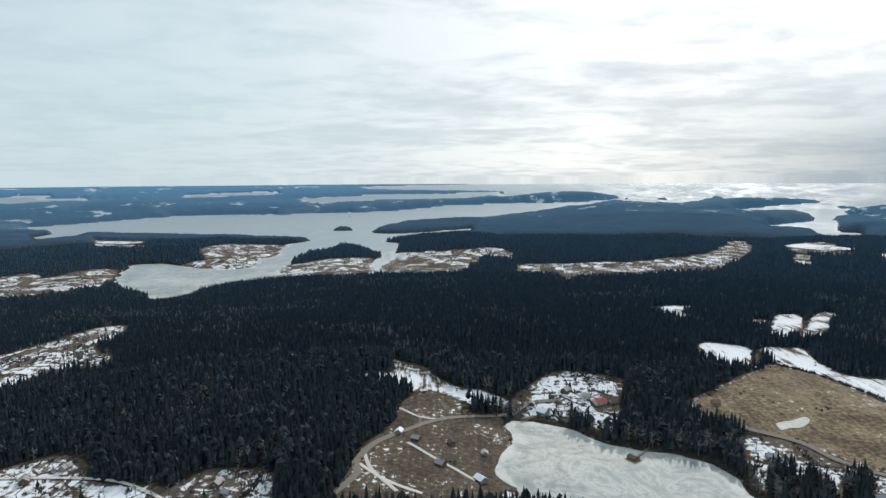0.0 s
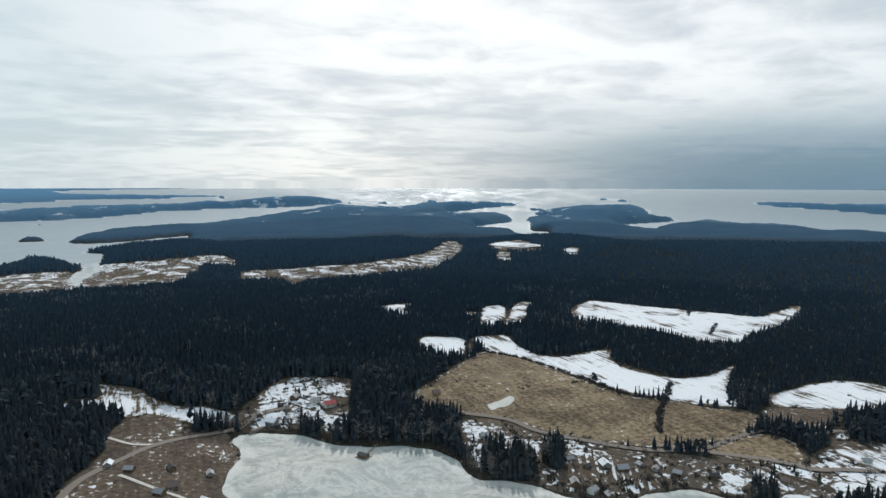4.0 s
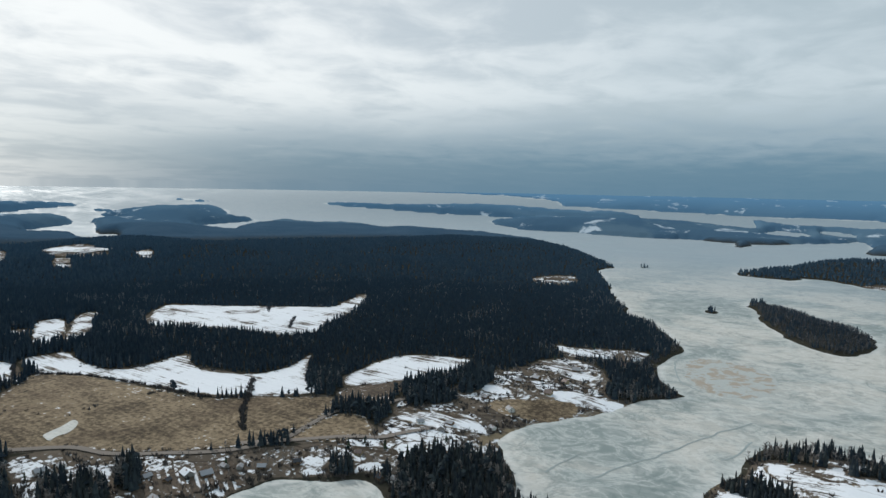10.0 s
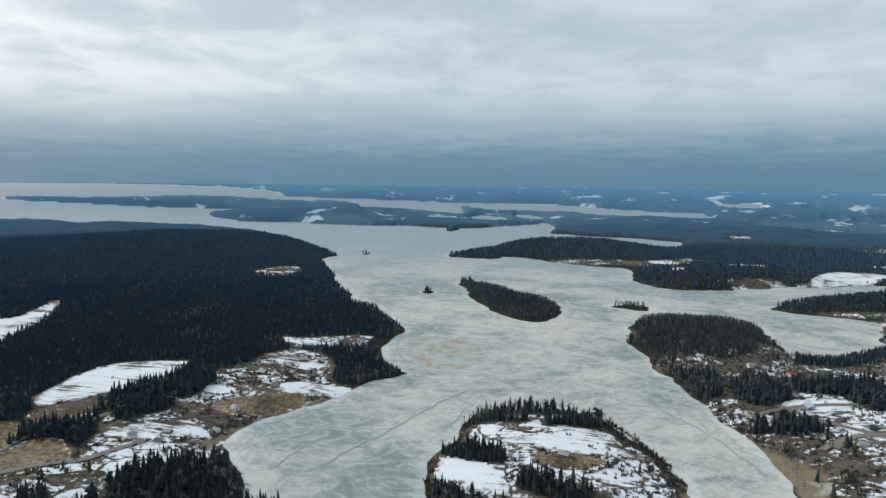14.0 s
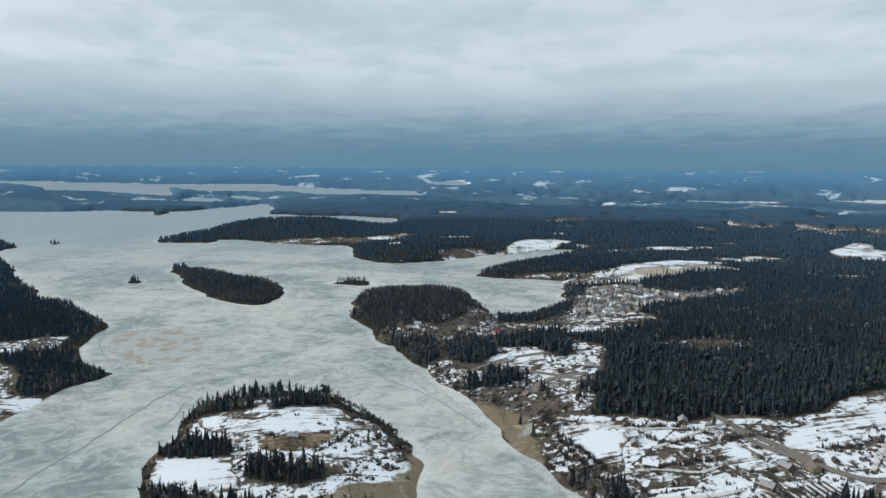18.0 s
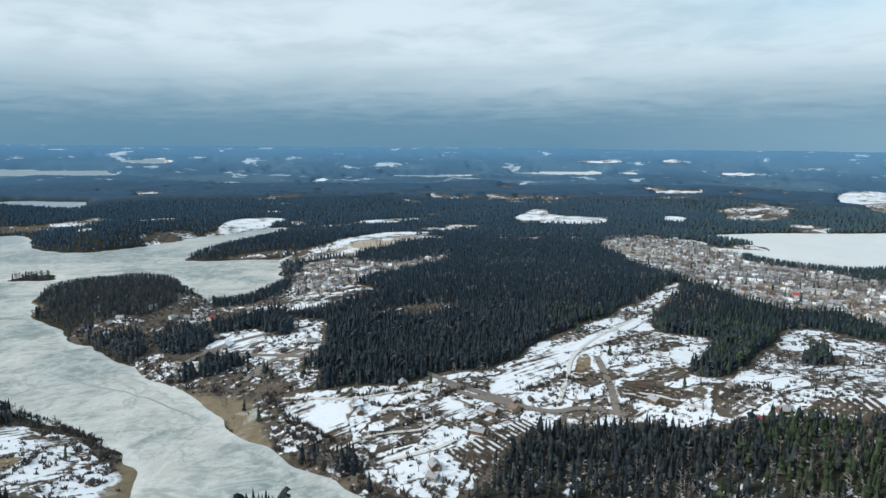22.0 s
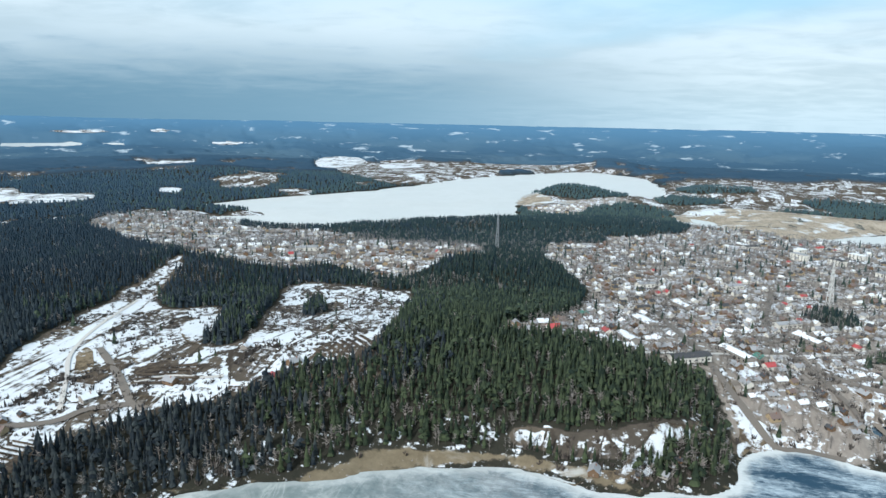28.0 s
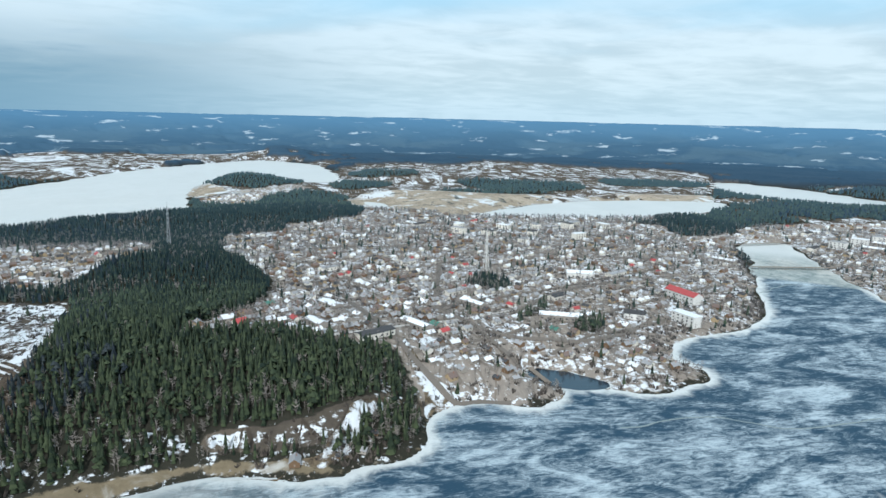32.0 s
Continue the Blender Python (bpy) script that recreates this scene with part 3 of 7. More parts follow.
PLAN["plough"]["meadow_hamlet"] = [(-85, 455), (-80, 499), (-73, 536), (-66, 575), (-50, 602), (-46, 670), (-28, 713), (1, 721), (14, 679), (24, 641), (56, 635), (56, 582), (67, 534), (65, 497), (28, 453)]
PLAN["snow"]["snow_valley"] = [(-72, 858), (-32, 817), (-1, 762), (9, 730), (45, 716), (71, 678), (66, 656), (36, 668), (8, 692), (-10, 717), (-40, 717), (-89, 771), (-98, 794), (-58, 793)]
PLAN["snow"]["snow_nook"] = [(-220, 914), (-194, 866), (-170, 855), (-167, 830), (-194, 834)]
PLAN["open"]["yard_dam"] = [(72, 715), (126, 787), (176, 786), (208, 758), (182, 694), (173, 627), (140, 599), (124, 621), (93, 629), (67, 637)]
PLAN["open"]["snow_farm"] = [(-365, 513), (-333, 550), (-300, 549), (-273, 502), (-233, 494), (-204, 486), (-195, 425), (-306, 426)]
PLAN["white"]["snow_farm2"] = [(-212, 480), (-192, 499), (-184, 525), (-151, 523), (-137, 516), (-115, 424), (-180, 425)]
PLAN["open"]["village_shore"] = [(268, 596), (298, 567), (319, 519), (346, 486), (382, 451), (420, 419), (471, 375), (581, 430), (594, 413), (599, 372), (578, 342), (602, 318), (564, 283), (507, 275), (424, 306), (408, 340), (362, 385), (337, 396), (304, 390), (268, 420), (260, 447), (223, 480)]
PLAN["open"]["village_cape"] = [(541, 391), (608, 403), (717, 418), (749, 381), (859, 368), (822, 297), (760, 267), (726, 216), (693, 200), (640, 224), (573, 255), (547, 277), (535, 311)]
PLAN["meadow"]["meadow_cape"] = [(608, 344), (640, 341), (680, 274), (650, 251), (601, 262), (590, 293)]
PLAN["white"]["clear_cape"] = [(911, 401), (905, 370), (935, 321), (949, 274), (890, 258), (870, 314), (852, 356)]
PLAN["open"]["hamlet_far"] = [(1550, 760), (1685, 695), (1535, 610), (1455, 655)]
PLAN["open"]["village_isle3"] = [(1950, 60), (2040, -35), (2015, -230), (2140, -370), (1920, -335), (1890, -150), (1880, -30)]
PLAN["snow"]["snow_bay"] = [(1550, -460), (1890, -645), (1890, -750), (1815, -795), (1710, -675), (1570, -520)]
PLAN["open"]["snow_hillfoot"] = [(1219, -357), (1220, -432), (1217, -521), (1340, -725), (1330, -950), (1270, -860), (1243, -684), (1155, -504), (1174, -394)]
PLAN["town"]["meadow_village"] = [(955, -400), (1075, -470), (1145, -525), (1155, -600), (1110, -620), (1065, -665), (1080, -745), (1055, -785), (995, -640), (980, -555), (925, -475), (910, -415)]
PLAN["open"]["village_pen"] = [(919, -119), (983, -160), (977, -242), (983, -284), (915, -271), (881, -217), (843, -180), (863, -138)]
PLAN["white"]["village_red"] = [(709, -151), (762, -222), (821, -269), (813, -342), (763, -380), (724, -345), (670, -312), (627, -262), (613, -229), (619, -177), (665, -148)]
PLAN["scrub"]["shore_strip"] = [(842, -101), (854, -118), (799, -169), (791, -232), (675, -230), (636, -263), (609, -287), (565, -259), (566, -221), (492, -209), (407, -193), (386, -171), (448, -171), (499, -165), (583, -156), (667, -138), (729, -114)]
PLAN["scrub"]["pen_yards"] = [(832, -109), (888, -108), (928, -150), (1018, -189), (1025, -255), (987, -294), (904, -271), (849, -294), (791, -232), (799, -169), (797, -126)]
PLAN["open"]["village_brown"] = [(912, -270), (901, -346), (980, -425), (991, -500), (871, -511), (825, -396), (842, -338), (849, -294)]
PLAN["grove"]["grove_pen"] = [(940, -81), (1022, -88), (1044, -119), (1018, -167), (959, -156), (914, -128), (890, -105)]
PLAN["snow"]["strip_hill"] = [(-75, -640), (-80, -635), (-80, -555), (-100, -520), (-80, -500), (-65, -460), (-60, -460), (-75, -520), (-70, -580)]
PLAN["snow"]["village_snow"] = [(1505, -1335), (1650, -1585), (1520, -1505), (1340, -1540), (1245, -1435), (1365, -1310)]
PLAN["white"]["field_garden"] = [(570, -220), (555, -260), (545, -300), (525, -335), (530, -365), (520, -410), (525, -440), (555, -540), (590, -665), (625, -805), (660, -890), (665, -940), (600, -820), (550, -700), (510, -660), (485, -670), (455, -690), (435, -630), (425, -590), (395, -555), (365, -565), (370, -640), (390, -715), (420, -785), (400, -825), (360, -820), (320, -825), (285, -805), (260, -825), (250, -760), (250, -705), (245, -620), (245, -545), (270, -555), (285, -520), (310, -465), (340, -430), (350, -410), (375, -380), (385, -345), (370, -305), (355, -275), (335, -245), (370, -210), (420, -200), (460, -210), (515, -205)]
PLAN["town"]["town_a"] = [(657, -1158), (517, -1161), (447, -1175), (324, -1156), (245, -1165), (124, -1300), (-41, -1349), (-157, -1470), (-270, -1365), (-671, -1305), (-733, -1233), (-821, -1156), (-723, -1008), (-608, -816), (-485, -643), (-435, -602), (-341, -589), (-313, -502), (-263, -466), (-210, -486), (-140, -467), (-71, -460), (-63, -472), (-58, -529), (-17, -539), (44, -580), (108, -560), (124, -578), (84, -642), (38, -859), (82, -967), (123, -1020), (238, -1127), (265, -857), (344, -868)]
PLAN["town"]["town_b"] = [(-859, -1033), (-1150, -1000), (-694, -608), (-695, -677), (-742, -797), (-806, -940)]
PLAN["town"]["town_c"] = [(1055, -1170), (1040, -1315), (945, -1395), (825, -1315), (760, -1370), (739, -1214), (585, -1230), (461, -1202), (336, -1302), (198, -1327), (58, -1360), (48, -1053), (87, -987), (107, -1056), (191, -1004), (284, -931), (313, -1021), (396, -974), (464, -884), (559, -919), (666, -952), (817, -1024)]
PLAN["town"]["town_point"] = [(220, -1705), (205, -1870), (55, -2000), (-15, -2090), (-80, -1995), (50, -1805), (80, -1640), (145, -1610)]
PLAN["reed"]["reeds"] = [(-135, -1715), (-210, -1875), (-330, -1925), (-445, -1875), (-600, -1795), (-795, -1825), (-985, -1805), (-1205, -1750), (-1115, -1620), (-950, -1625), (-755, -1645), (-520, -1555), (-375, -1420), (-235, -1415), (-190, -1525), (-135, -1555)]
PLAN["reed"]["reeds_white"] = [(260, -1860), (245, -2090), (170, -2025), (85, -1995), (145, -1865), (220, -1725)]
PLAN["open"]["fields_far"] = [(1310, -2895), (1240, -3360), (830, -2770), (600, -3060), (265, -3390), (-160, -3225), (-5, -3090), (525, -2655), (680, -2235), (950, -2550)]
PLAN["open"]["fields_far2"] = [(5, -2005), (-70, -2190), (-160, -2410), (-235, -2745), (-525, -2970), (-670, -2775), (-895, -3065), (-1085, -2965), (-1185, -2795), (-1360, -2685), (-1550, -2630), (-1645, -2380), (-1195, -1740), (-765, -1820), (-490, -1925), (-255, -1860), (-150, -1720), (-105, -1855)]
PLAN["open"]["fields_e"] = [(-890, -1230), (-1115, -1250), (-1450, -1260), (-1190, -1035), (-867, -1043)]
PLAN["snow"]["white_far1"] = [(3275, -2015), (3165, -2285), (3000, -2555), (3055, -2320)]
PLAN["snow"]["white_far3"] = [(2035, -2670), (1855, -2875), (1905, -2670)]
PLAN["snow"]["white_far4"] = [(1310, -2895), (1435, -3405), (1220, -3400), (1110, -3000)]
PLAN["white"]["isle_scrub"] = [(482, 104), (515, 103), (550, 92), (599, 89), (637, 81), (661, 54), (662, 6), (640, -33), (618, -40), (571, -69), (527, -79), (488, -81), (428, -65)]
PLAN["snow"]["isle_snow_a"] = [(620, 84), (623, 52), (595, 37), (622, 0), (633, -19), (621, -39), (591, -44), (574, -70), (565, -60), (568, -24), (574, 32), (579, 49), (587, 73)]
PLAN["meadow"]["isle_meadow"] = [(561, 33), (572, -2), (557, -37), (537, -13), (536, 25)]
PLAN["snow"]["isle_snow_b"] = [(535, -13), (547, -40), (532, -59), (513, -50), (512, -28)]
PLAN["snow"]["isle_snow_c"] = [(552, 98), (530, 52), (499, 38), (478, 37), (486, 81), (502, 103), (535, 97)]
PLAN["mud"]["isle_mud"] = [(446, 1), (474, -27), (473, -56), (466, -76), (494, -84), (516, -78), (522, -91), (486, -86), (459, -76), (427, -58)]
PLAN["grove"]["grove_a"] = [(643, 23), (651, -9), (637, -36), (623, -31), (629, -4), (623, 19)]
PLAN["grove"]["grove_b"] = [(524, 34), (524, 12), (500, -25), (487, -23), (482, -3), (490, 32)]
PLAN["grove"]["grove_c"] = [(552, 98), (565, 77), (567, 53), (537, 51), (536, 74)]
PLAN["grove"]["grove_d"] = [(603, 97), (641, 81), (651, 60), (645, 31), (637, 49), (632, 71), (620, 84)]
PLAN["grove"]["grove_round"] = [(568, 557), (602, 558), (602, 527), (568, 498), (545, 496), (542, 522)]
PLAN["grove"]["grove_pond"] = [(434, 324), (469, 327), (493, 286), (474, 254), (450, 215), (419, 207), (395, 265), (415, 294)]
PLAN["grove"]["grove_dam"] = [(111, 609), (118, 631), (135, 623), (126, 595)]
PLAN["grove"]["grove_cape"] = [(720, 256), (779, 267), (793, 230), (757, 193), (734, 160), (700, 202), (705, 241)]
PLAN["grove"]["grove_e"] = [(573, 418), (608, 403), (615, 372), (580, 377), (562, 400)]
PLAN["grove"]["grove_f"] = [(638, 401), (690, 402), (674, 374), (623, 377)]
PLAN["grove"]["grove_g"] = [(348, -685), (356, -726), (333, -720), (327, -690)]
PLAN["grove"]["grove_t1"] = [(-197, -844), (-228, -872), (-254, -842), (-238, -808), (-208, -807)]
PLAN["grove"]["grove_t2"] = [(-248, -638), (-278, -663), (-298, -649), (-274, -615)]
PLAN["grove"]["grove_t3"] = [(-217, -688), (-262, -726), (-260, -712), (-219, -677)]
PLAN["grove"]["grove_t4"] = [(238, -1127), (177, -1167), (114, -1130), (114, -1059), (188, -1057)]
PLAN["grove"]["grove_t5"] = [(543, -1221), (441, -1325), (299, -1434), (260, -1490), (158, -1479), (14, -1380), (25, -1263), (116, -1237), (129, -1148), (229, -1163), (411, -1158)]
PLAN["grove"]["grove_bay"] = [(227, 468), (253, 507), (282, 495), (282, 467), (258, 444), (237, 450)]
PLAN["snow"]["gs1"] = [(479, -374), (515, -440), (531, -526), (552, -640), (570, -727), (554, -725), (517, -609), (504, -534), (487, -480), (453, -411), (451, -383), (460, -365)]
PLAN["snow"]["gs3"] = [(460, -617), (439, -667), (424, -646), (402, -556), (426, -571)]
PLAN["snow"]["gs4"] = [(383, -441), (354, -451), (345, -431), (363, -424)]
PLAN["white"]["gs2"] = [(350, -532), (368, -619), (399, -727), (402, -768), (289, -545), (301, -523), (315, -498), (341, -505)]
PLAN["meadow"]["gb1"] = [(457, -465), (492, -508), (498, -528), (479, -516), (447, -476)]
PLAN["scrub"]["gb2"] = [(408, -460), (425, -488), (411, -522), (391, -515), (369, -483), (395, -467)]
PLAN["plough"]["gb3"] = [(419, -481), (408, -518), (389, -502), (398, -472)]
PLAN["snow"]["gs7"] = [(447, -523), (437, -552), (412, -529), (424, -499)]
PLAN["snow"]["gs5"] = [(546, -209), (538, -256), (519, -293), (506, -262), (482, -239), (452, -232), (448, -215), (484, -216), (521, -203)]
PLAN["snow"]["gs6"] = [(487, -308), (481, -341), (428, -342), (432, -307), (462, -309)]
PLAN["snow"]["gs8"] = [(762, -226), (777, -286), (732, -281), (698, -224), (726, -203)]
PLAN["snow"]["gs9"] = [(689, -240), (699, -288), (658, -301), (645, -271), (671, -244)]
PLAN["snow"]["gs10"] = [(702, -161), (704, -193), (671, -193), (664, -171)]
PLAN["scrub"]["gt1"] = [(528, -179), (526, -212), (486, -212), (452, -220), (437, -204), (461, -186), (492, -174)]
PLAN["scrub"]["gt2"] = [(429, -190), (439, -230), (408, -227), (391, -196), (394, -177)]
PLAN["grove"]["pg1"] = [(993, -124), (1117, -197), (1085, -258), (978, -250), (912, -192), (953, -157), (895, -114)]
PLAN["grove"]["pg2"] = [(809, -98), (875, -135), (861, -176), (764, -165), (708, -131), (699, -113)]
PLAN["grove"]["pg3"] = [(760, -164), (852, -199), (848, -236), (776, -230), (737, -206), (722, -180)]
PLAN["grove"]["pg4"] = [(790, -235), (855, -279), (862, -324), (865, -361), (735, -304), (743, -289), (784, -288)]
PLAN["grove"]["vg1"] = [(388, 352), (413, 375), (428, 361), (400, 336)]
PLAN["grove"]["vg4"] = [(284, 464), (301, 492), (319, 490), (295, 444)]
PLAN["grove"]["vg5"] = [(574, 417), (600, 436), (639, 425), (603, 384)]
PLAN["snow"]["vs1"] = [(519, 401), (563, 383), (577, 338), (541, 294), (538, 318), (522, 355), (520, 395)]
PLAN["snow"]["vs2"] = [(683, 318), (711, 297), (699, 211), (659, 230), (667, 264), (673, 298)]
PLAN["snow"]["vs3"] = [(675, 396), (686, 370), (663, 327), (644, 358)]
PLAN["snow"]["vs4"] = [(816, 381), (817, 350), (792, 306), (778, 273), (748, 289), (777, 350)]
PLAN["grove"]["vg6"] = [(592, 437), (635, 432), (615, 398), (573, 397)]
PLAN["grove"]["vg7"] = [(669, 425), (759, 446), (758, 414), (682, 375), (652, 390)]
PLAN["grove"]["gr1"] = [(-525, -2195), (-645, -2235), (-805, -2165), (-925, -2075), (-875, -1900), (-695, -1845), (-600, -1880), (-525, -2000)]
PLAN["grove"]["gr2"] = [(250, -2125), (190, -2330), (75, -2315), (45, -2165), (125, -2080), (190, -2050)]
PLAN["grove"]["gr3"] = [(-210, -2420), (-325, -2585), (-470, -2570), (-470, -2395), (-325, -2300), (-220, -2295)]
PLAN["snow"]["n6a"] = [(1090, 2210), (1210, 2305), (1275, 2165), (1285, 2105), (1175, 2070), (1115, 2125)]
PLAN["snow"]["n6b"] = [(955, 1875), (1015, 1940), (1055, 1955), (980, 1825)]
PLAN["snow"]["n6c"] = [(1255, 1975), (1320, 2015), (1320, 1965), (1275, 1900)]
PLAN["snow"]["n23c"] = [(1680, -930), (1655, -1045), (1580, -1010), (1600, -900)]
PLAN["snow"]["n23d"] = [(1475, -980), (1390, -1070), (1365, -980)]
PLAN["snow"]["n23e"] = [(1460, -1320), (1575, -1460), (1680, -1600), (1620, -1610), (1450, -1435), (1375, -1290)]
PLAN["snow"]["n23f"] = [(1495, -1505), (1340, -1575), (1260, -1465), (1365, -1440)]
PLAN["snow"]["n23g"] = [(1225, -1670), (1300, -1785), (1225, -1800), (1160, -1675)]
PLAN["open"]["n23h"] = [(1170, -1900), (1280, -2125), (1315, -2335), (1225, -2380), (1110, -2185), (1075, -1970), (1095, -1840)]
PLAN["snow"]["n23i"] = [(4160, -990), (4210, -1070), (4110, -1130), (4095, -1025)]
PLAN["snow"]["n23j"] = [(3310, -1570), (3405, -1710), (3300, -1690), (3230, -1560)]
PLAN["snow"]["n23k"] = [(2935, -3135), (2835, -3280), (2660, -3395), (2775, -3210)]
PLAN["snow"]["n23l"] = [(2565, -3495), (2540, -3580), (2445, -3595), (2470, -3480)]
PLAN["snow"]["n23m"] = [(2000, -2640), (1865, -2905), (1795, -2745), (1915, -2530)]
PLAN["snow"]["n23n"] = [(2145, -3450), (2080, -3530), (1980, -3550), (1985, -3480), (2090, -3420)]
PLAN["snow"]["n23p"] = [(1285, -2860), (1450, -3325), (1315, -3380), (1160, -3295), (1110, -2905), (1155, -2715)]
PLAN["snow"]["n23q"] = [(1045, -3030), (995, -3210), (855, -3215), (805, -3015), (930, -2810)]
PLAN["snow"]["n23r"] = [(775, -2565), (720, -2695), (650, -2435), (705, -2420)]
PLAN["snow"]["white_far5"] = [(4150, -910), (4135, -1135), (4055, -1095)]
PLAN["water"]["lake_north"] = [(-1935, 3080), (-1885, 3150), (-1740, 3260), (-1640, 3400), (-1485, 3560), (-1180, 3710), (-1055, 3715), (-965, 3715), (-795, 3790), (-585, 3845), (-335, 3895), (-115, 4005), (55, 4065), (220, 4085), (495, 4100), (725, 4070), (860, 4070), (1015, 4095), (1210, 4040), (1200, 3975), (1055, 4055), (1000, 4040), (875, 3995), (765, 3900), (705, 3955), (555, 3835), (355, 3745), (200, 3670), (0, 3550), (-160, 3500), (-265, 3415), (-320, 3115), (-320, 2865), (-195, 2770), (135, 3085), (110, 2925), (-55, 2760), (-210, 2665), (-290, 2645)]
PLAN["water"]["lake_north_arm"] = [(-390, 3255), (-290, 2645), (-195, 2450), (-155, 2365), (-175, 2215), (-150, 2110), (-165, 1960), (-175, 1780), (-195, 1805), (-180, 2050), (-205, 2215), (-310, 2415), (-380, 2485), (-375, 2320), (-450, 2210), (-445, 1990), (-435, 1705), (-440, 1635), (-500, 1740), (-520, 1885), (-490, 1990), (-540, 2290), (-535, 2430), (-470, 2515), (-505, 2660), (-615, 2855), (-675, 3205), (-645, 3300), (-520, 3420)]
PLAN["water"]["lake_north_west"] = [(-505, 3325), (-645, 3300), (-830, 3520), (-935, 3605), (-1040, 3650), (-1070, 3455), (-1095, 3350), (-1325, 3310), (-1465, 3315), (-1420, 3120), (-1510, 3065), (-1565, 2980), (-1510, 2800), (-1545, 2720), (-1580, 2630), (-1640, 2680), (-1630, 2850), (-1730, 3045), (-1855, 3095), (-1935, 3080), (-1640, 3400), (-1175, 3695), (-580, 3810)]
PLAN["water"]["lake_woods"] = [(-765, 1580), (-850, 1835), (-750, 1855), (-640, 1745), (-550, 1710), (-500, 1740), (-520, 1885), (-500, 2035), (-410, 1735), (-425, 1685), (-375, 1585), (-430, 1540), (-490, 1520), (-475, 1460), (-495, 1365), (-490, 1290), (-500, 1225), (-525, 1220), (-595, 1355), (-660, 1455), (-705, 1510)]
PLAN["water"]["lake_far_a"] = [(-2385, 3690), (-2170, 3850), (-2245, 3760), (-2295, 3690), (-1790, 3920), (-2060, 3765), (-2205, 3645), (-2305, 3565), (-2430, 3490), (-2500, 3595)]
PLAN["water"]["lake_far_b"] = [(-1580, 4040), (-1395, 4195), (-1020, 4355), (-1070, 4270), (-1315, 4165), (-1460, 4075)]
PLAN["water"]["lake_far_c"] = [(-970, 4145), (-710, 4230), (-510, 4295), (-300, 4340), (0, 4360), (345, 4390), (375, 4320), (230, 4270), (55, 4235), (-295, 4235), (-495, 4165), (-690, 4100), (-895, 4100), (-770, 4160)]
PLAN["water"]["lake_open_north"] = [(-550, 4620), (65, 4790), (860, 4860), (2600, 4035), (2260, 3500), (2110, 3625), (2015, 3725), (1880, 3830), (1660, 3910), (1515, 3945), (1440, 3915), (1385, 3905), (1315, 3870), (1245, 3965), (1195, 3960), (1055, 4055), (1210, 4040), (1170, 4110), (1020, 4180), (935, 4285), (630, 4360), (515, 4305), (370, 4230), (340, 4295), (415, 4370), (350, 4450), (-90, 4495), (-500, 4535)]
PLAN["water"]["lake_open_middle"] = [(1190, 4790), (2795, 4075), (3730, 3245), (4120, 2255), (4090, 1715), (3280, 1365), (2770, 1325), (2870, 1465), (2940, 1675), (2815, 1790), (2925, 2040), (2860, 2125), (2720, 2120), (2795, 2170), (2870, 2300), (2835, 2495), (2630, 2545), (2640, 2725), (2500, 2750), (2220, 2675), (2160, 2560), (2140, 2890), (2320, 2870), (2570, 2825), (2595, 3000), (2660, 3120), (2615, 3205), (2590, 3310), (2510, 3380), (2345, 3420), (2055, 3490), (2230, 3555), (2135, 3660), (1985, 3785), (1810, 3900), (1540, 3960), (1435, 3950), (1315, 3905), (1270, 3965), (1180, 3935), (1005, 4050), (1200, 4060), (1050, 4215)]
PLAN["water"]["lake_inlets"] = [(2140, 3640), (1925, 3670), (1705, 3680), (1520, 3645), (1335, 3590), (1245, 3500), (1370, 3515), (1480, 3550), (1600, 3520), (1770, 3550), (1835, 3500), (1835, 3365), (1740, 3225), (1600, 3175), (1445, 3085), (1455, 3005), (1590, 2975), (1495, 2680), (1425, 2470), (1480, 2440), (1655, 2670), (1600, 2740), (1735, 3010), (1840, 3175), (1835, 3300), (1930, 3340), (2045, 3255), (2040, 3340), (1950, 3405), (1995, 3455), (2125, 3450), (1995, 3520), (1930, 3570), (2060, 3565), (2140, 3505), (2230, 3555)]
PLAN["water"]["lake_open_east"] = [(3135, 3820), (3505, 3105), (3690, 2440), (3925, 1945), (4050, 1465), (4100, 1170), (4140, 945), (4155, 600), (4190, 265), (4195, 35), (4105, -210), (4060, -385), (4010, -580), (3995, -745), (3925, -745), (3855, -785), (3820, -610), (3915, -345), (3965, -115), (4025, -85), (4030, 95), (4035, 255), (4035, 480), (4085, 605), (4105, 640), (3925, 580), (3845, 615), (3865, 845), (3905, 1115), (3655, 1670), (3215, 2480), (2570, 3135)]
PLAN["water"]["lake_main_far"] = [(2785, 3390), (3415, 2255), (3800, 1085), (3745, 550), (3640, 115), (3395, 50), (3035, 95), (2915, -45), (2850, -275), (2685, -460), (2495, -310), (2580, -115), (2565, 70), (2415, 245), (2240, 365), (1800, 330), (1705, 555), (2105, 755), (2245, 830), (2490, 1040), (2550, 1175), (2815, 1340), (2915, 1530), (2915, 1680), (2810, 1795), (2855, 1915), (2920, 2090), (2770, 2170), (2880, 2320), (2850, 2525), (2730, 2590), (2670, 2630), (2660, 2755), (2540, 2760), (2395, 2680), (2535, 2820), (2605, 2885), (2490, 3040)]
PLAN["water"]["lake_east_a"] = [(4195, -805), (4185, -945), (4200, -1060), (4100, -1110), (4105, -985), (4135, -910)]
PLAN["water"]["lake_east_b"] = [(3770, 540), (3835, 440), (3790, 315), (3710, 380), (3645, 505)]
PLAN["water"]["lake_east_c"] = [(3900, 305), (3905, 215), (3815, 105), (3760, 175), (3825, 255)]
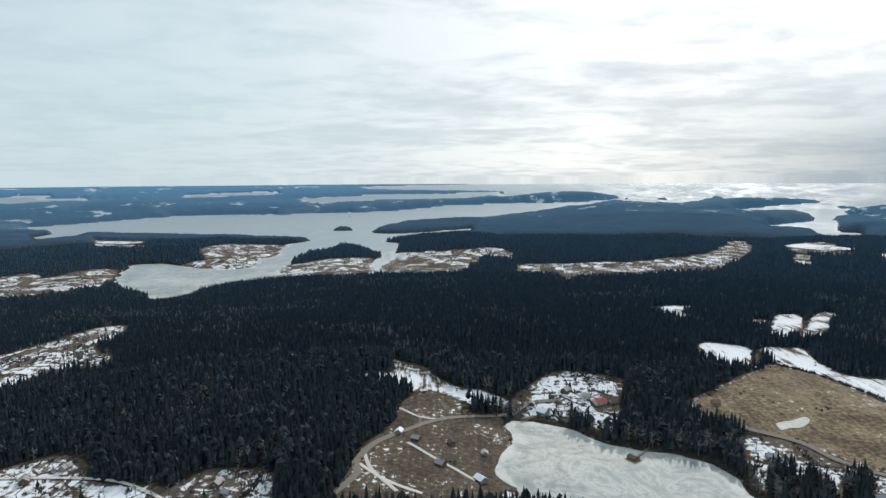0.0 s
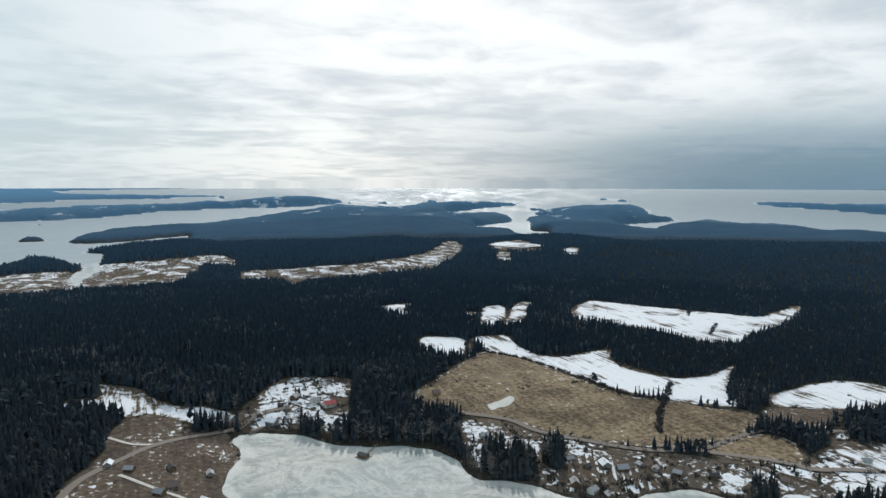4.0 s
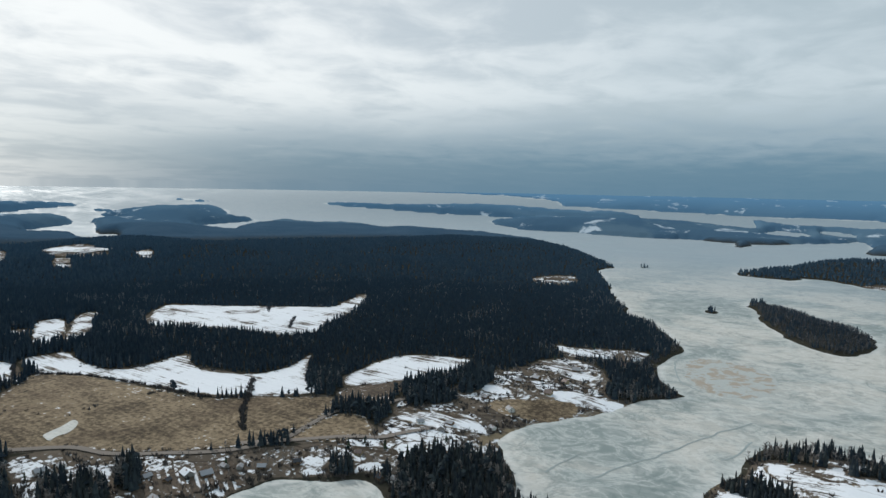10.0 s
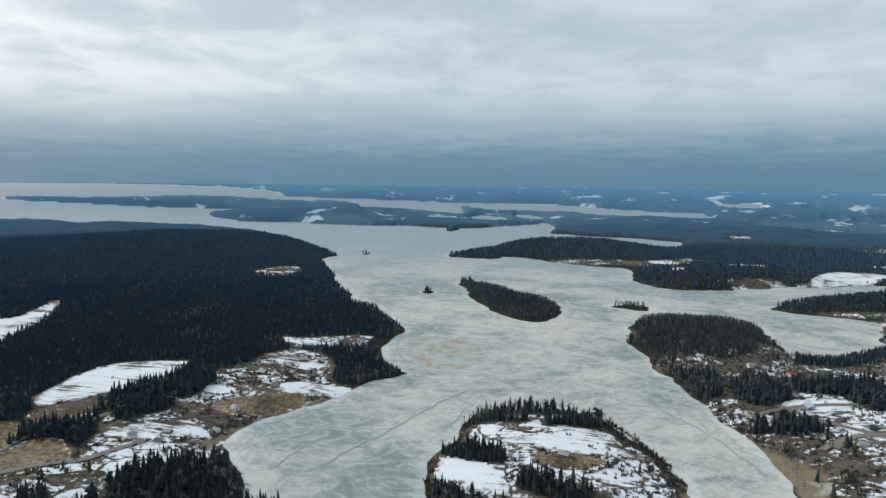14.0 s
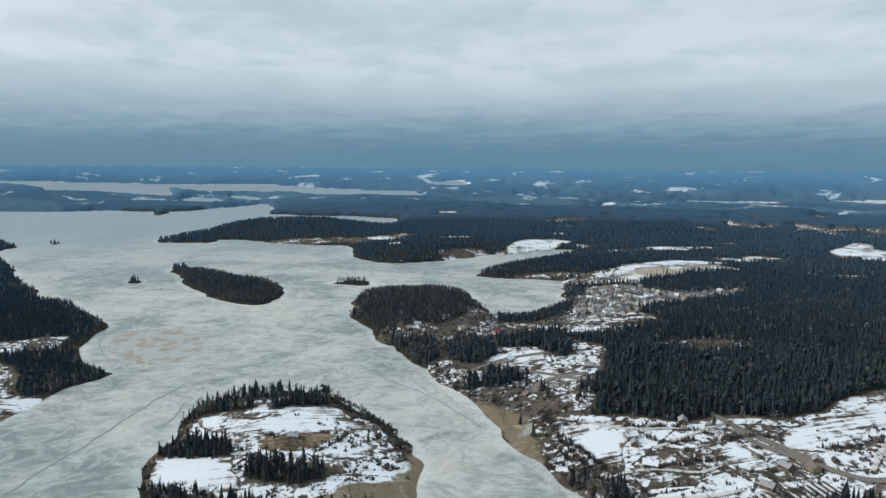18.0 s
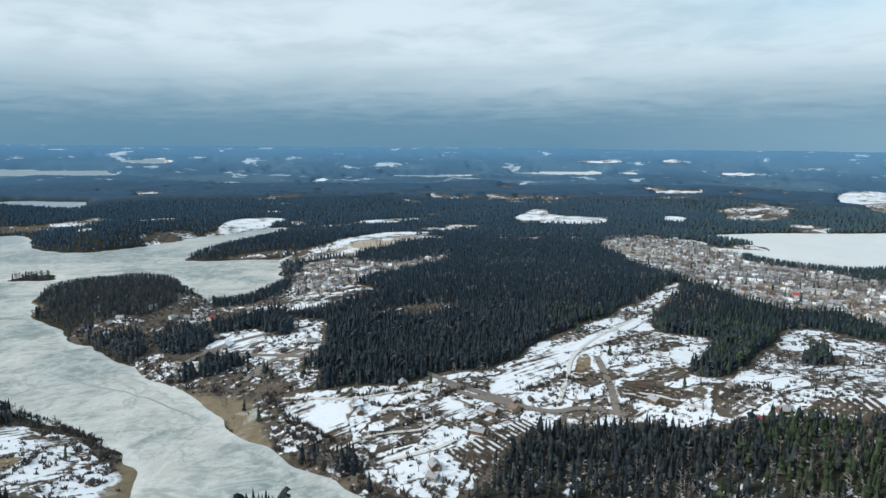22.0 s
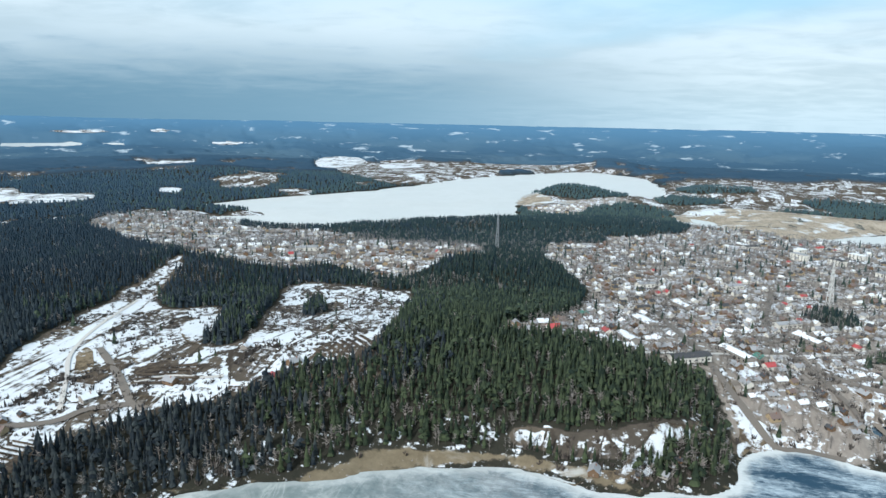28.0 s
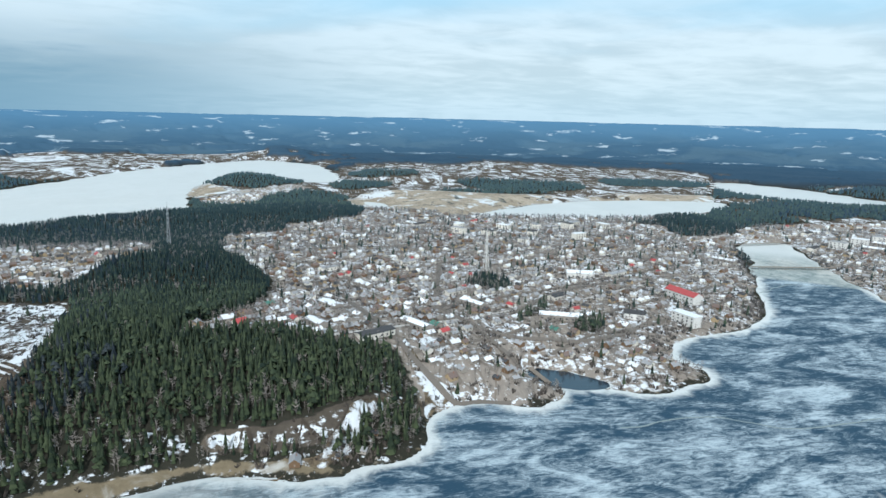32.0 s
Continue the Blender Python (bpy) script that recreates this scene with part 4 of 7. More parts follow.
PLAN["water"]["lake_line_a"] = [(3330, -2045), (3190, -2255), (3025, -2565), (3090, -2290), (3210, -2090)]
PLAN["water"]["lake_line_b"] = [(3005, -2620), (2855, -2855), (2750, -3005), (2645, -3075), (2600, -3025), (2790, -2825)]
PLAN["water"]["lake_line_c"] = [(2595, -3095), (2505, -3210), (2450, -3140)]
PLAN["land"]["isle_far_east"] = [(3140, 2955), (3250, 2880), (3400, 2620), (3635, 2325), (3770, 2175), (3845, 1985), (3890, 1775), (3925, 1565), (4010, 1450), (3990, 1260), (3925, 1190), (3865, 1220), (3740, 1525), (3535, 1895), (3460, 2105), (3380, 2270), (3345, 2390), (3295, 2505), (3240, 2645), (3155, 2795), (3130, 2905)]
PLAN["land"]["isle_far_long"] = [(3390, 1920), (3480, 1900), (3595, 1780), (3680, 1680), (3760, 1360), (3835, 1095), (3880, 850), (3865, 620), (3765, 555), (3670, 420), (3660, 115), (3510, 165), (3340, 340), (3180, 455), (3200, 645), (3270, 745), (3190, 910), (3200, 1040), (3205, 1190), (3270, 1335), (3205, 1465), (3205, 1590), (3285, 1760), (3350, 1880)]
PLAN["land"]["isle_open"] = [(2500, 3610), (2630, 3485), (2695, 3360), (2570, 3430)]
PLAN["land"]["isle_north_a"] = [(-520, 3130), (-500, 3260), (-425, 3225), (-375, 3090), (-390, 2960), (-465, 2970)]
PLAN["land"]["isle_north_b"] = [(-1255, 3575), (-1255, 3645), (-1195, 3585), (-1205, 3525)]
PLAN["land"]["isle_north_c"] = [(-565, 3760), (-520, 3815), (-455, 3765), (-505, 3700)]
PLAN["land"]["isle_north_d"] = [(-430, 1920), (-450, 2210), (-375, 2320), (-375, 2485), (-305, 2415), (-215, 2215), (-185, 2080), (-195, 2005), (-310, 2010), (-360, 1930)]
PLAN["land"]["isle_open_b"] = [(1255, 4045), (1315, 4085), (1345, 4005), (1285, 3990)]
PLAN["land"]["isle_open_c"] = [(1520, 3975), (1595, 4010), (1670, 3950), (1570, 3925)]
PLAN["open"]["farms_north"] = [(-400, 1605), (-435, 1705), (-400, 1815), (-355, 1890), (-300, 1965), (-210, 1965), (-170, 1805), (-160, 1690), (-195, 1630), (-305, 1620), (-350, 1565)]
PLAN["open"]["farms_east"] = [(-160, 1670), (-175, 1840), (-160, 2020), (-150, 2095), (0, 2150), (100, 2200), (160, 2250), (220, 2045), (200, 2000), (115, 2080), (85, 1870), (40, 1685), (0, 1705), (-60, 1665)]
PLAN["open"]["farms_lake"] = [(-780, 2160), (-820, 2325), (-775, 2425), (-620, 2370), (-510, 2325), (-495, 2095), (-575, 2070), (-495, 1960), (-530, 1800), (-570, 1735), (-675, 1780), (-695, 1760), (-695, 1905), (-655, 2000), (-740, 2075)]
PLAN["open"]["village_left"] = [(-1075, 1525), (-1045, 1595), (-1020, 1690), (-965, 1625), (-930, 1560), (-915, 1725), (-845, 1745), (-780, 1600), (-775, 1510), (-860, 1420), (-900, 1270)]
PLAN["snow"]["shore_left"] = [(-1305, 2520), (-1370, 2690), (-1275, 2520), (-1100, 2510), (-1075, 2420), (-1210, 2410)]
PLAN["open"]["strip_north"] = [(180, 1745), (220, 1815), (320, 1795), (405, 1830), (480, 1825), (570, 1870), (670, 1935), (755, 2000), (900, 2190), (995, 2380), (1075, 2395), (995, 2200), (905, 2040), (705, 1745), (665, 1700), (660, 1745), (560, 1705), (485, 1645), (420, 1600), (380, 1650), (275, 1470), (265, 1540), (250, 1605), (300, 1675), (205, 1700)]
PLAN["open"]["hamlet_north_a"] = [(1120, 2245), (1220, 2330), (1315, 2370), (1280, 2215), (1205, 2125), (1100, 2160)]
PLAN["open"]["hamlet_north_b"] = [(980, 1940), (1075, 2010), (1025, 1895), (950, 1840)]
PLAN["open"]["hamlet_north_c"] = [(1275, 1990), (1355, 2040), (1320, 1965), (1255, 1910)]
PLAN["snow"]["snow_wood_a"] = [(350, 1175), (385, 1195), (440, 1195), (435, 1170), (395, 1145), (405, 1105), (375, 1080), (360, 1130)]
PLAN["open"]["farms_west"] = [(-605, 850), (-570, 930), (-550, 970), (-545, 1035), (-515, 1075), (-480, 1020), (-475, 960), (-490, 920), (-420, 860), (-420, 830), (-470, 810), (-485, 770), (-495, 740), (-490, 685)]
PLAN["open"]["fields_far3"] = [(1200, -3485), (1070, -3620), (835, -3260), (630, -3455), (480, -3610), (250, -3710), (70, -3695), (35, -3520), (225, -3305), (360, -3050), (540, -2930), (785, -2855), (970, -2930)]
PLAN["grove"]["gr4"] = [(-1025, -2175), (-1185, -2240), (-1360, -2110), (-1400, -2085), (-1315, -1960), (-1130, -1985), (-1020, -2020)]
PLAN["grove"]["gr5"] = [(-115, -2030), (-180, -2175), (-285, -2165), (-330, -2070), (-240, -1965), (-145, -1930)]
PLAN["grove"]["gr6"] = [(70, -1490), (65, -1685), (-5, -1740), (-90, -1730), (-115, -1630), (-85, -1480), (0, -1400)]
PLAN["grove"]["gr7"] = [(455, -2825), (400, -2970), (300, -2935), (295, -2745), (385, -2665)]
PLAN["snow"]["glade_e"] = [(95, -440), (90, -465), (55, -470), (25, -480), (-5, -500), (-45, -505), (-50, -490), (-15, -470), (5, -445), (40, -435), (70, -435)]
PLAN["reed"]["meadow_bay"] = [(1230, -515), (1275, -610), (1320, -715), (1350, -845), (1350, -950), (1305, -850), (1225, -750), (1220, -665), (1160, -635), (1185, -590), (1165, -510)]
PLAN["snow"]["strip_bay"] = [(1300, -415), (1305, -535), (1300, -610), (1385, -735), (1440, -870), (1365, -990), (1360, -880), (1345, -785), (1320, -715), (1260, -590), (1265, -435)]
PLAN["scrub"]["glade_hill"] = [(775, -430), (780, -490), (755, -550), (715, -530), (720, -475), (740, -425)]
PLAN["land"]["islet_a"] = [(3060, 550), (3280, 550), (3125, 490), (2945, 495)]
PLAN["land"]["islet_b"] = [(2010, 635), (2120, 640), (2045, 585), (1960, 585)]
PLAN["grove"]["islet_a"] = [(3060, 550), (3280, 550), (3125, 490), (2945, 495)]
PLAN["grove"]["islet_b"] = [(2010, 635), (2120, 640), (2045, 585), (1960, 585)]
PLAN["open"]["farm_near"] = [(-380, 440), (-310, 445), (-115, 440), (-95, 350), (-330, 300)]
PLAN["town"]["town_d"] = [(-160, -1555), (-295, -1490), (-475, -1445), (-690, -1485), (-915, -1555), (-1030, -1535), (-925, -1355), (-730, -1310), (-475, -1280), (-255, -1305), (-130, -1345)]
PLAN["town"]["town_e"] = [(-610, -1085), (-800, -1110), (-895, -1215), (-1035, -1240), (-1260, -1220), (-1310, -1190), (-890, -815), (-810, -855), (-850, -995), (-765, -1065), (-615, -1010)]
PLAN["grove"]["grove_east"] = [(-725, -1285), (-810, -1385), (-915, -1410), (-905, -1290), (-865, -1200), (-775, -1125), (-695, -1135)]
PLAN = {k: {n: rounded(p) for n, p in d.items()} for k, d in PLAN.items()}

# hills: middle, half widths along and across the line from the hub, height
HILLS = [
    (65, -523, 110, 190, 32),
    (235, -451, 80, 120, 14),
    (168, -870, 90, 90, 20),
    (369, -923, 60, 140, 13),
    (527, -783, 60, 100, 12),
    (665, -548, 170, 300, 24),
    (1017, -851, 120, 250, 16),
    (1273, -522, 80, 130, 18),
    (1445, -357, 90, 100, 18),
    (250, -1300, 55, 260, 20),
    (136, -1979, 90, 100, 30),
    (-296, -2146, 90, 130, 28),
    (-600, -1996, 60, 160, 14),
    (-714, -1130, 60, 75, 24),
    (-22, -1472, 60, 90, 8),
    (1974, 1436, 220, 450, 18),
    (2334, 2333, 220, 400, 18),
    (2089, 943, 200, 200, 16),
    (1276, 3317, 300, 400, 40),
    (662, 4105, 150, 350, 45),
    (2250, 3189, 200, 300, 40),
    (876, 3536, 300, 350, 35),
    (-886, 3022, 120, 200, 28),
    (-76, 1060, 250, 450, 18),
    (-306, 745, 150, 250, 16),
    (1602, -349, 120, 150, 20),
    (1053, -157, 70, 90, 8),
    (2228, 28, 60, 250, 14),
    (1231, 1246, 300, 500, 12),
    (3558, 1271, 120, 400, 20),
    (3482, 2327, 150, 500, 25),
    (3658, 1148, 150, 400, 20),
]


def warped(x, y):
    r = np.hypot(x - HUB[0], y - HUB[1])
    a = np.minimum(3.5 + r * 0.004, 14)
    return x + a * (wobble(x, y, 45, 1) + 0.5 * wobble(x, y, 17, 2)), y + a * (wobble(x, y, 45, 3) + 0.5 * wobble(x, y, 17, 4))


def outline_shore(x, y):
    x, y = warped(x, y)
    d = np.full(x.shape, 200.0)
    r = np.hypot(x - HUB[0], y - HUB[1])
    d = np.minimum(d, r - 385)
    for p in PLAN["water"].values():
        d = np.minimum(d, -inside_by(x, y, p))
    for p in PLAN["land"].values():
        d = np.maximum(d, inside_by(x, y, p))
    return d


def tree_lined(x, y):
    """The far country, and the woods to the north."""
    r = np.hypot(x - HUB[0], y - HUB[1])
    b = np.degrees(np.arctan2(x - HUB[0], y - HUB[1]))
    return (r > 2050) | ((r > 1450) & (np.abs(b - 2) < 45))


def shore(x, y):
    """How far a place lies inland; negative on the lakes. Far shores are drawn over the tops of the trees that stand on them."""
    d = outline_shore(x, y)
    far = tree_lined(x, y)
    if far.any():
        fx, fy, rise = x[far], y[far], 15.0 * shrink(x[far], y[far])
        for k in (0.5, 1.0):
            d[far] = np.minimum(d[far], outline_shore(*plan(fx, fy, rise * k)))
    return d


def in_any(x, y, kinds, margin=60.0):
    d = np.full(x.shape, -margin)
    for k in kinds:
        for p in PLAN.get(k, {}).values():
            d = np.maximum(d, inside_by(x, y, p, margin))
    return d


def wild(x, y):
    """Small clearings and frozen bogs scattered through the far woods inland."""
    b = np.degrees(np.arctan2(x - HUB[0], y - HUB[1])) % 360
    r = np.hypot(x - HUB[0], y - HUB[1])
    v = wobble(x, y, 130, 61) + 0.6 * wobble(x, y, 50, 62)
    return np.where((b > 98) & (b < 235) & (r > 1350), (v - 0.68) * 60, -60.0)


def hills(x, y, which=HILLS):
    h = np.zeros(x.shape)
    for cx, cy, along, across, high in which:
        u = np.array((cx - HUB[0], cy - HUB[1]))
        u = u / np.hypot(*u)
        dx, dy = x - cx, y - cy
        h += high * np.exp(-0.5 * (((dx * u[0] + dy * u[1]) / along) ** 2 + ((dx * u[1] - dy * u[0]) / across) ** 2))
    return h


def relief(x, y, inland=None):
    """Height of the ground, and how far inland it lies."""
    d = shore(x, y) if inland is None else inland
    s = shrink(x, y)
    land = 1.6 * (1 - np.exp(-np.maximum(d, 0) / 14)) + 9 * (1 - np.exp(-np.maximum(d, 0) / 110))
    rolling = 26 * np.maximum(0, wobble(x, y, 420, 15) + 0.25 * wobble(x, y, 150, 16)) * np.clip((np.hypot(x - HUB[0], y - HUB[1]) - 1300) / 900, 0, 1)
    land = land + (hills(x, y) + rolling + 2.5 + 2.5 * wobble(x, y, 160, 5)) * (1 - np.exp(-np.maximum(d, 0) / 60))
    deep = 40 * np.clip((np.hypot(x - HUB[0], y - HUB[1]) - 4300) / 200, 0, 1)
    z = np.where(d > 0, land * s, np.maximum(d * 0.12, -3.0) - deep)
    return level(x, y) + z, d


def mesh(name, points, faces, mats, slots=None, smooth=False):
    """A mesh out of arrays."""
    me = bpy.data.meshes.new(name)
    points, faces = np.asarray(points, np.float32), np.asarray(faces, np.int32)
    n, k = faces.shape
    me.vertices.add(len(points)), me.loops.add(n * k), me.polygons.add(n)
    me.vertices.foreach_set("co", points.ravel())
    me.loops.foreach_set("vertex_index", faces.ravel())
    me.polygons.foreach_set("loop_start", np.arange(0, n * k, k, dtype=np.int32))
    if slots is not None:
        me.polygons.foreach_set("material_index", np.asarray(slots, np.int32))
    me.polygons.foreach_set("use_smooth", np.full(n, smooth))
    for m in mats:
        me.materials.append(m)
    me.update(calc_edges=True)
    return me


# ---- ground and ice ----
TURNS, RINGS = 1420, 290
ring = 330 * (RIM / 330) ** (np.arange(RINGS - 5) / (RINGS - 5))
ring = np.concatenate((ring, (4770.0, 4780.0, 4788.0, 4795.0, 4800.0)))
angle = np.radians(np.concatenate((np.linspace(-38, 236, 1320, endpoint=False), np.linspace(236, 322, 100, endpoint=False))))
gx = (HUB[0] + np.outer(ring, np.sin(angle))).ravel()
gy = (HUB[1] + np.outer(ring, np.cos(angle))).ravel()
gz, inland = relief(gx, gy)
i, j = np.meshgrid(np.arange(RINGS - 1), np.arange(TURNS), indexing="ij")
j2 = (j + 1) % TURNS
quads = np.stack((i * TURNS + j, (i + 1) * TURNS + j, (i + 1) * TURNS + j2, i * TURNS + j2), -1).reshape(-1, 4)[:, ::-1]
wide = np.hypot(gx - HUB[0], gy - HUB[1])
stand = gz - level(gx, gy)
wxg, wyg = warped(*plan(gx, gy, np.maximum(stand, 0)))
opening = in_any(wxg, wyg, ("open", "yard", "scrub", "meadow", "snow", "plough", "reed"))
whites, scrubs = in_any(wxg, wyg, ("white",)), in_any(wxg, wyg, ("scrub", "yard"))
opening = np.maximum(opening, whites)
muds = in_any(wxg, wyg, ("mud",))
towns = in_any(*warped(*plan(gx, gy, np.maximum(stand - hills(gx, gy, HILLS[:3]), 0))), ("town",))
over = warped(*plan(gx, gy, np.maximum(stand, 0) + 9 * shrink(gx, gy)))
opening = np.maximum(opening, np.where(tree_lined(gx, gy), in_any(*over, ("open", "meadow", "snow", "plough", "reed", "white")), -60.0))
opening = np.maximum(opening, wild(gx, gy))
groves = in_any(wxg, wyg, ("grove",))
opening, towns = np.minimum(opening, -groves), np.minimum(towns, -groves)
cleared = np.maximum(opening, towns)
# far woods rise as one canopy
canopy = np.clip((wide - 2480) / 120, 0, 1) * (cleared < 0) * np.clip(inland / 12, 0, 1)
bumps = 0.75 + 0.25 * hash2(gx, gy, 9)
gz = gz + canopy * 15 * bumps * shrink(gx, gy)
inner = int(np.searchsorted(ring, 3300))
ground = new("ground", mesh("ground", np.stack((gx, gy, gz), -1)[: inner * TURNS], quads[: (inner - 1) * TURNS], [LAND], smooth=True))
skirt = (inner - 1) * TURNS
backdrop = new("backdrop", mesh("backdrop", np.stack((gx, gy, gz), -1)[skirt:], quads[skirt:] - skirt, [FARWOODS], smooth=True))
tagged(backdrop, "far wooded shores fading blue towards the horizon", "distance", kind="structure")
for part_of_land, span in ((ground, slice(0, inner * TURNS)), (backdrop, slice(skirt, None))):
    part_of_land.data.attributes.new("haze_amount", "FLOAT", "POINT").data.foreach_set("value", haze_share(gx[span], gy[span]).astype(np.float32))
tagged(ground, "snow-patched ground with woods and open land", "ground", kind="structure")
cover = ground.data.color_attributes.new("cover", "FLOAT_COLOR", "POINT")
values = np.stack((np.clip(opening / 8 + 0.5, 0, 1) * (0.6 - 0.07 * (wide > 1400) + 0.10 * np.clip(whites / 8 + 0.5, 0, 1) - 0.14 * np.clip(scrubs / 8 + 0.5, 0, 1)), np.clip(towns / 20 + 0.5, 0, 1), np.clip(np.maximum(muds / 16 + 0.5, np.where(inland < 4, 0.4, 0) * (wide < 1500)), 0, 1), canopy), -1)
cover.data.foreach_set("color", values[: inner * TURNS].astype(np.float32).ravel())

compass = np.degrees(np.arctan2(gx - HUB[0], gy - HUB[1])) % 360
fringe = np.clip((60 - inland) / 40, 0, 1) * (compass > 112) * (compass < 225) * (wide < 800)
ground.data.attributes.new("fringe", "FLOAT", "POINT").data.foreach_set("value", fringe[: inner * TURNS].astype(np.float32))

ICE_TURNS = 480
rows2 = np.concatenate(([0.02, 120.0, 240.0], 330 * (2480 / 330) ** (np.arange(140) / 139), ring[ring > 2500], [4830.0]))
a2 = np.arange(ICE_TURNS) * 2 * np.pi / ICE_TURNS
ix = (HUB[0] + np.outer(rows2, np.sin(a2))).ravel()
iy = (HUB[1] + np.outer(rows2, np.cos(a2))).ravel()
i, j = np.meshgrid(np.arange(len(rows2) - 1), np.arange(ICE_TURNS), indexing="ij")
j2 = (j + 1) % ICE_TURNS
iq = np.stack((i * ICE_TURNS + j, (i + 1) * ICE_TURNS + j, (i + 1) * ICE_TURNS + j2, i * ICE_TURNS + j2), -1).reshape(-1, 4)[:, ::-1]
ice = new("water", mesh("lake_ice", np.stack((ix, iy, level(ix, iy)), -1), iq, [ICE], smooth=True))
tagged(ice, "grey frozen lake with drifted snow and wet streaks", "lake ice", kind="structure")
bearing = np.degrees(np.arctan2(ix - HUB[0], iy - HUB[1])) % 360
iw = np.hypot(ix - HUB[0], iy - HUB[1])
south = np.clip((bearing - 150) / 35, 0, 1) * np.clip((300 - bearing) / 30, 0, 1) * (iw < 1030)
off = shore(ix, iy)
rim = np.exp(np.minimum(off, 0) / 11)
snowy = np.clip((bearing - 128) / 12, 0, 1) * np.clip((235 - bearing) / 12, 0, 1) * np.clip((iw - 1150) / 100, 0, 1)
for key, value in (("wet", south), ("rim", rim), ("snowy", snowy), ("far_tint", np.clip((iw - 1300) / 1100, 0, 1))):
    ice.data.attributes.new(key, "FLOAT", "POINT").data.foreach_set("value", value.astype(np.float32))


def on_ground(x, y):
    z, d = relief(np.atleast_1d(np.asarray(x, float)), np.atleast_1d(np.asarray(y, float)))
    return z


def grounded(q):
    """Places on the ground that lie under the given places of the plan."""
    q = np.atleast_2d(np.asarray(q, float))
    p = q.copy()
    for _ in range(5):
        h = np.maximum(relief(p[:, 0], p[:, 1])[0] - level(p[:, 0], p[:, 1]), 0)
        p = p + q - np.stack(plan(p[:, 0], p[:, 1], h), -1)
    return p


# ---- fields draped on the ground ----
def drape(points, gap, lift):
    """A fine sheet inside an outline that follows the ground."""
    p = grounded(points)
    lo, hi = p.min(0), p.max(0)
    xs, ys = np.arange(lo[0], hi[0], gap), np.arange(lo[1], hi[1], gap)
    X, Y = [a.ravel() for a in np.meshgrid(xs, ys)]
    keep = inside_by(X, Y, p, 50) > gap * 0.5
    edge = []
    for a, b in zip(p, np.roll(p, -1, 0)):
        k = max(1, int(np.hypot(*(b - a)) / gap))
        edge += [a + (b - a) * t / k for t in range(k)]
    edge = np.array(edge)
    edge = edge + np.stack((wobble(edge[:, 0], edge[:, 1], 14, 6), wobble(edge[:, 0], edge[:, 1], 14, 7)), -1) * min(3.0, gap * 0.35)
    flat = [Vector(v) for v in np.concatenate((edge, np.stack((X[keep], Y[keep]), -1)))]
    m = len(edge)
    v, _, f, *_ = mathutils.geometry.delaunay_2d_cdt(flat, [], [list(range(m))], 1, 1e-4)
    f = [t for t in f if len(t) == 3]
    v = np.array([tuple(q) for q in v])
    z = on_ground(v[:, 0], v[:, 1]) + lift
    return np.column_stack((v, z)), np.array(f)


FIELD_LABELS = {"reed": "pale tan reed beds beside the frozen lake", "snow": "snow-covered open field with stubble showing through", "meadow": "brown meadow of dead grass with thin snow", "plough": "dark ploughed field with snow in its furrows"}
for kind in ("snow", "meadow", "plough", "reed"):
    for outline in PLAN[kind].values():
        mid = np.hypot(*(outline.mean(0) - HUB))
        pts, tri = drape(outline, 7 if mid < 1000 else 14 if mid < 1700 else 30, 0.35 if mid < 1000 else 0.8 if mid < 1800 else 2.0)
        ob = new({"snow": "snow_field", "meadow": "meadow", "plough": "ploughed_field", "reed": "reed_bed"}[kind], mesh(kind, pts, tri, [FIELDS[kind]], smooth=True))
        inset = inside_by(pts[:, 0], pts[:, 1], grounded(outline), 40.0) / (14.0 if mid < 1200 else 26.0)
        ob.data.attributes.new("edge", "FLOAT", "POINT").data.foreach_set("value", np.clip(inset, 0, 1).astype(np.float32))
        tagged(ob, FIELD_LABELS[kind], "field", "fields between the woods")

# ---- ice pool on the big meadow ----
POOL = rounded([(305, 614), (319, 621), (327, 623), (343, 634), (344, 624), (333, 609), (321, 600), (312, 601), (301, 594)])
pts, tri = drape(POOL, 5, 0.75)
tagged(new("meltwater_pool", mesh("meltwater_pool", pts, tri, [ICE], smooth=True)), "pale frozen pool lying on the brown meadow", "pool")

# ---- dark open water in the town's inlet ----
INLET = material("open_water", (0.018, 0.03, 0.045), 0.12, 0.0, 0.5)
pts, tri = drape(PLAN["water"]["town_pond"], 6, 0.0)
pts[:, 2] = 0.1
tagged(new("inlet_water", mesh("inlet_water", pts, tri, [INLET], smooth=True)), "dark open water in the inlet by the town", "water", kind="structure")

# ---- a sand bar under thin ice ----
for outline in PLAN["sand"].values():
    pts, tri = drape(outline, 5, 0.0)
    pts[:, 2] = 0.12
    ob = new("sand_bar", mesh("sand_bar", pts, tri, [FIELDS["sand"]], smooth=True))
    ob.data.attributes.new("edge", "FLOAT", "POINT").data.foreach_set("value", np.clip(inside_by(pts[:, 0], pts[:, 1], outline, 40.0) / 22, 0, 1).astype(np.float32))
    tagged(ob, "low tan sand bar showing through the lake ice", "sand bar")

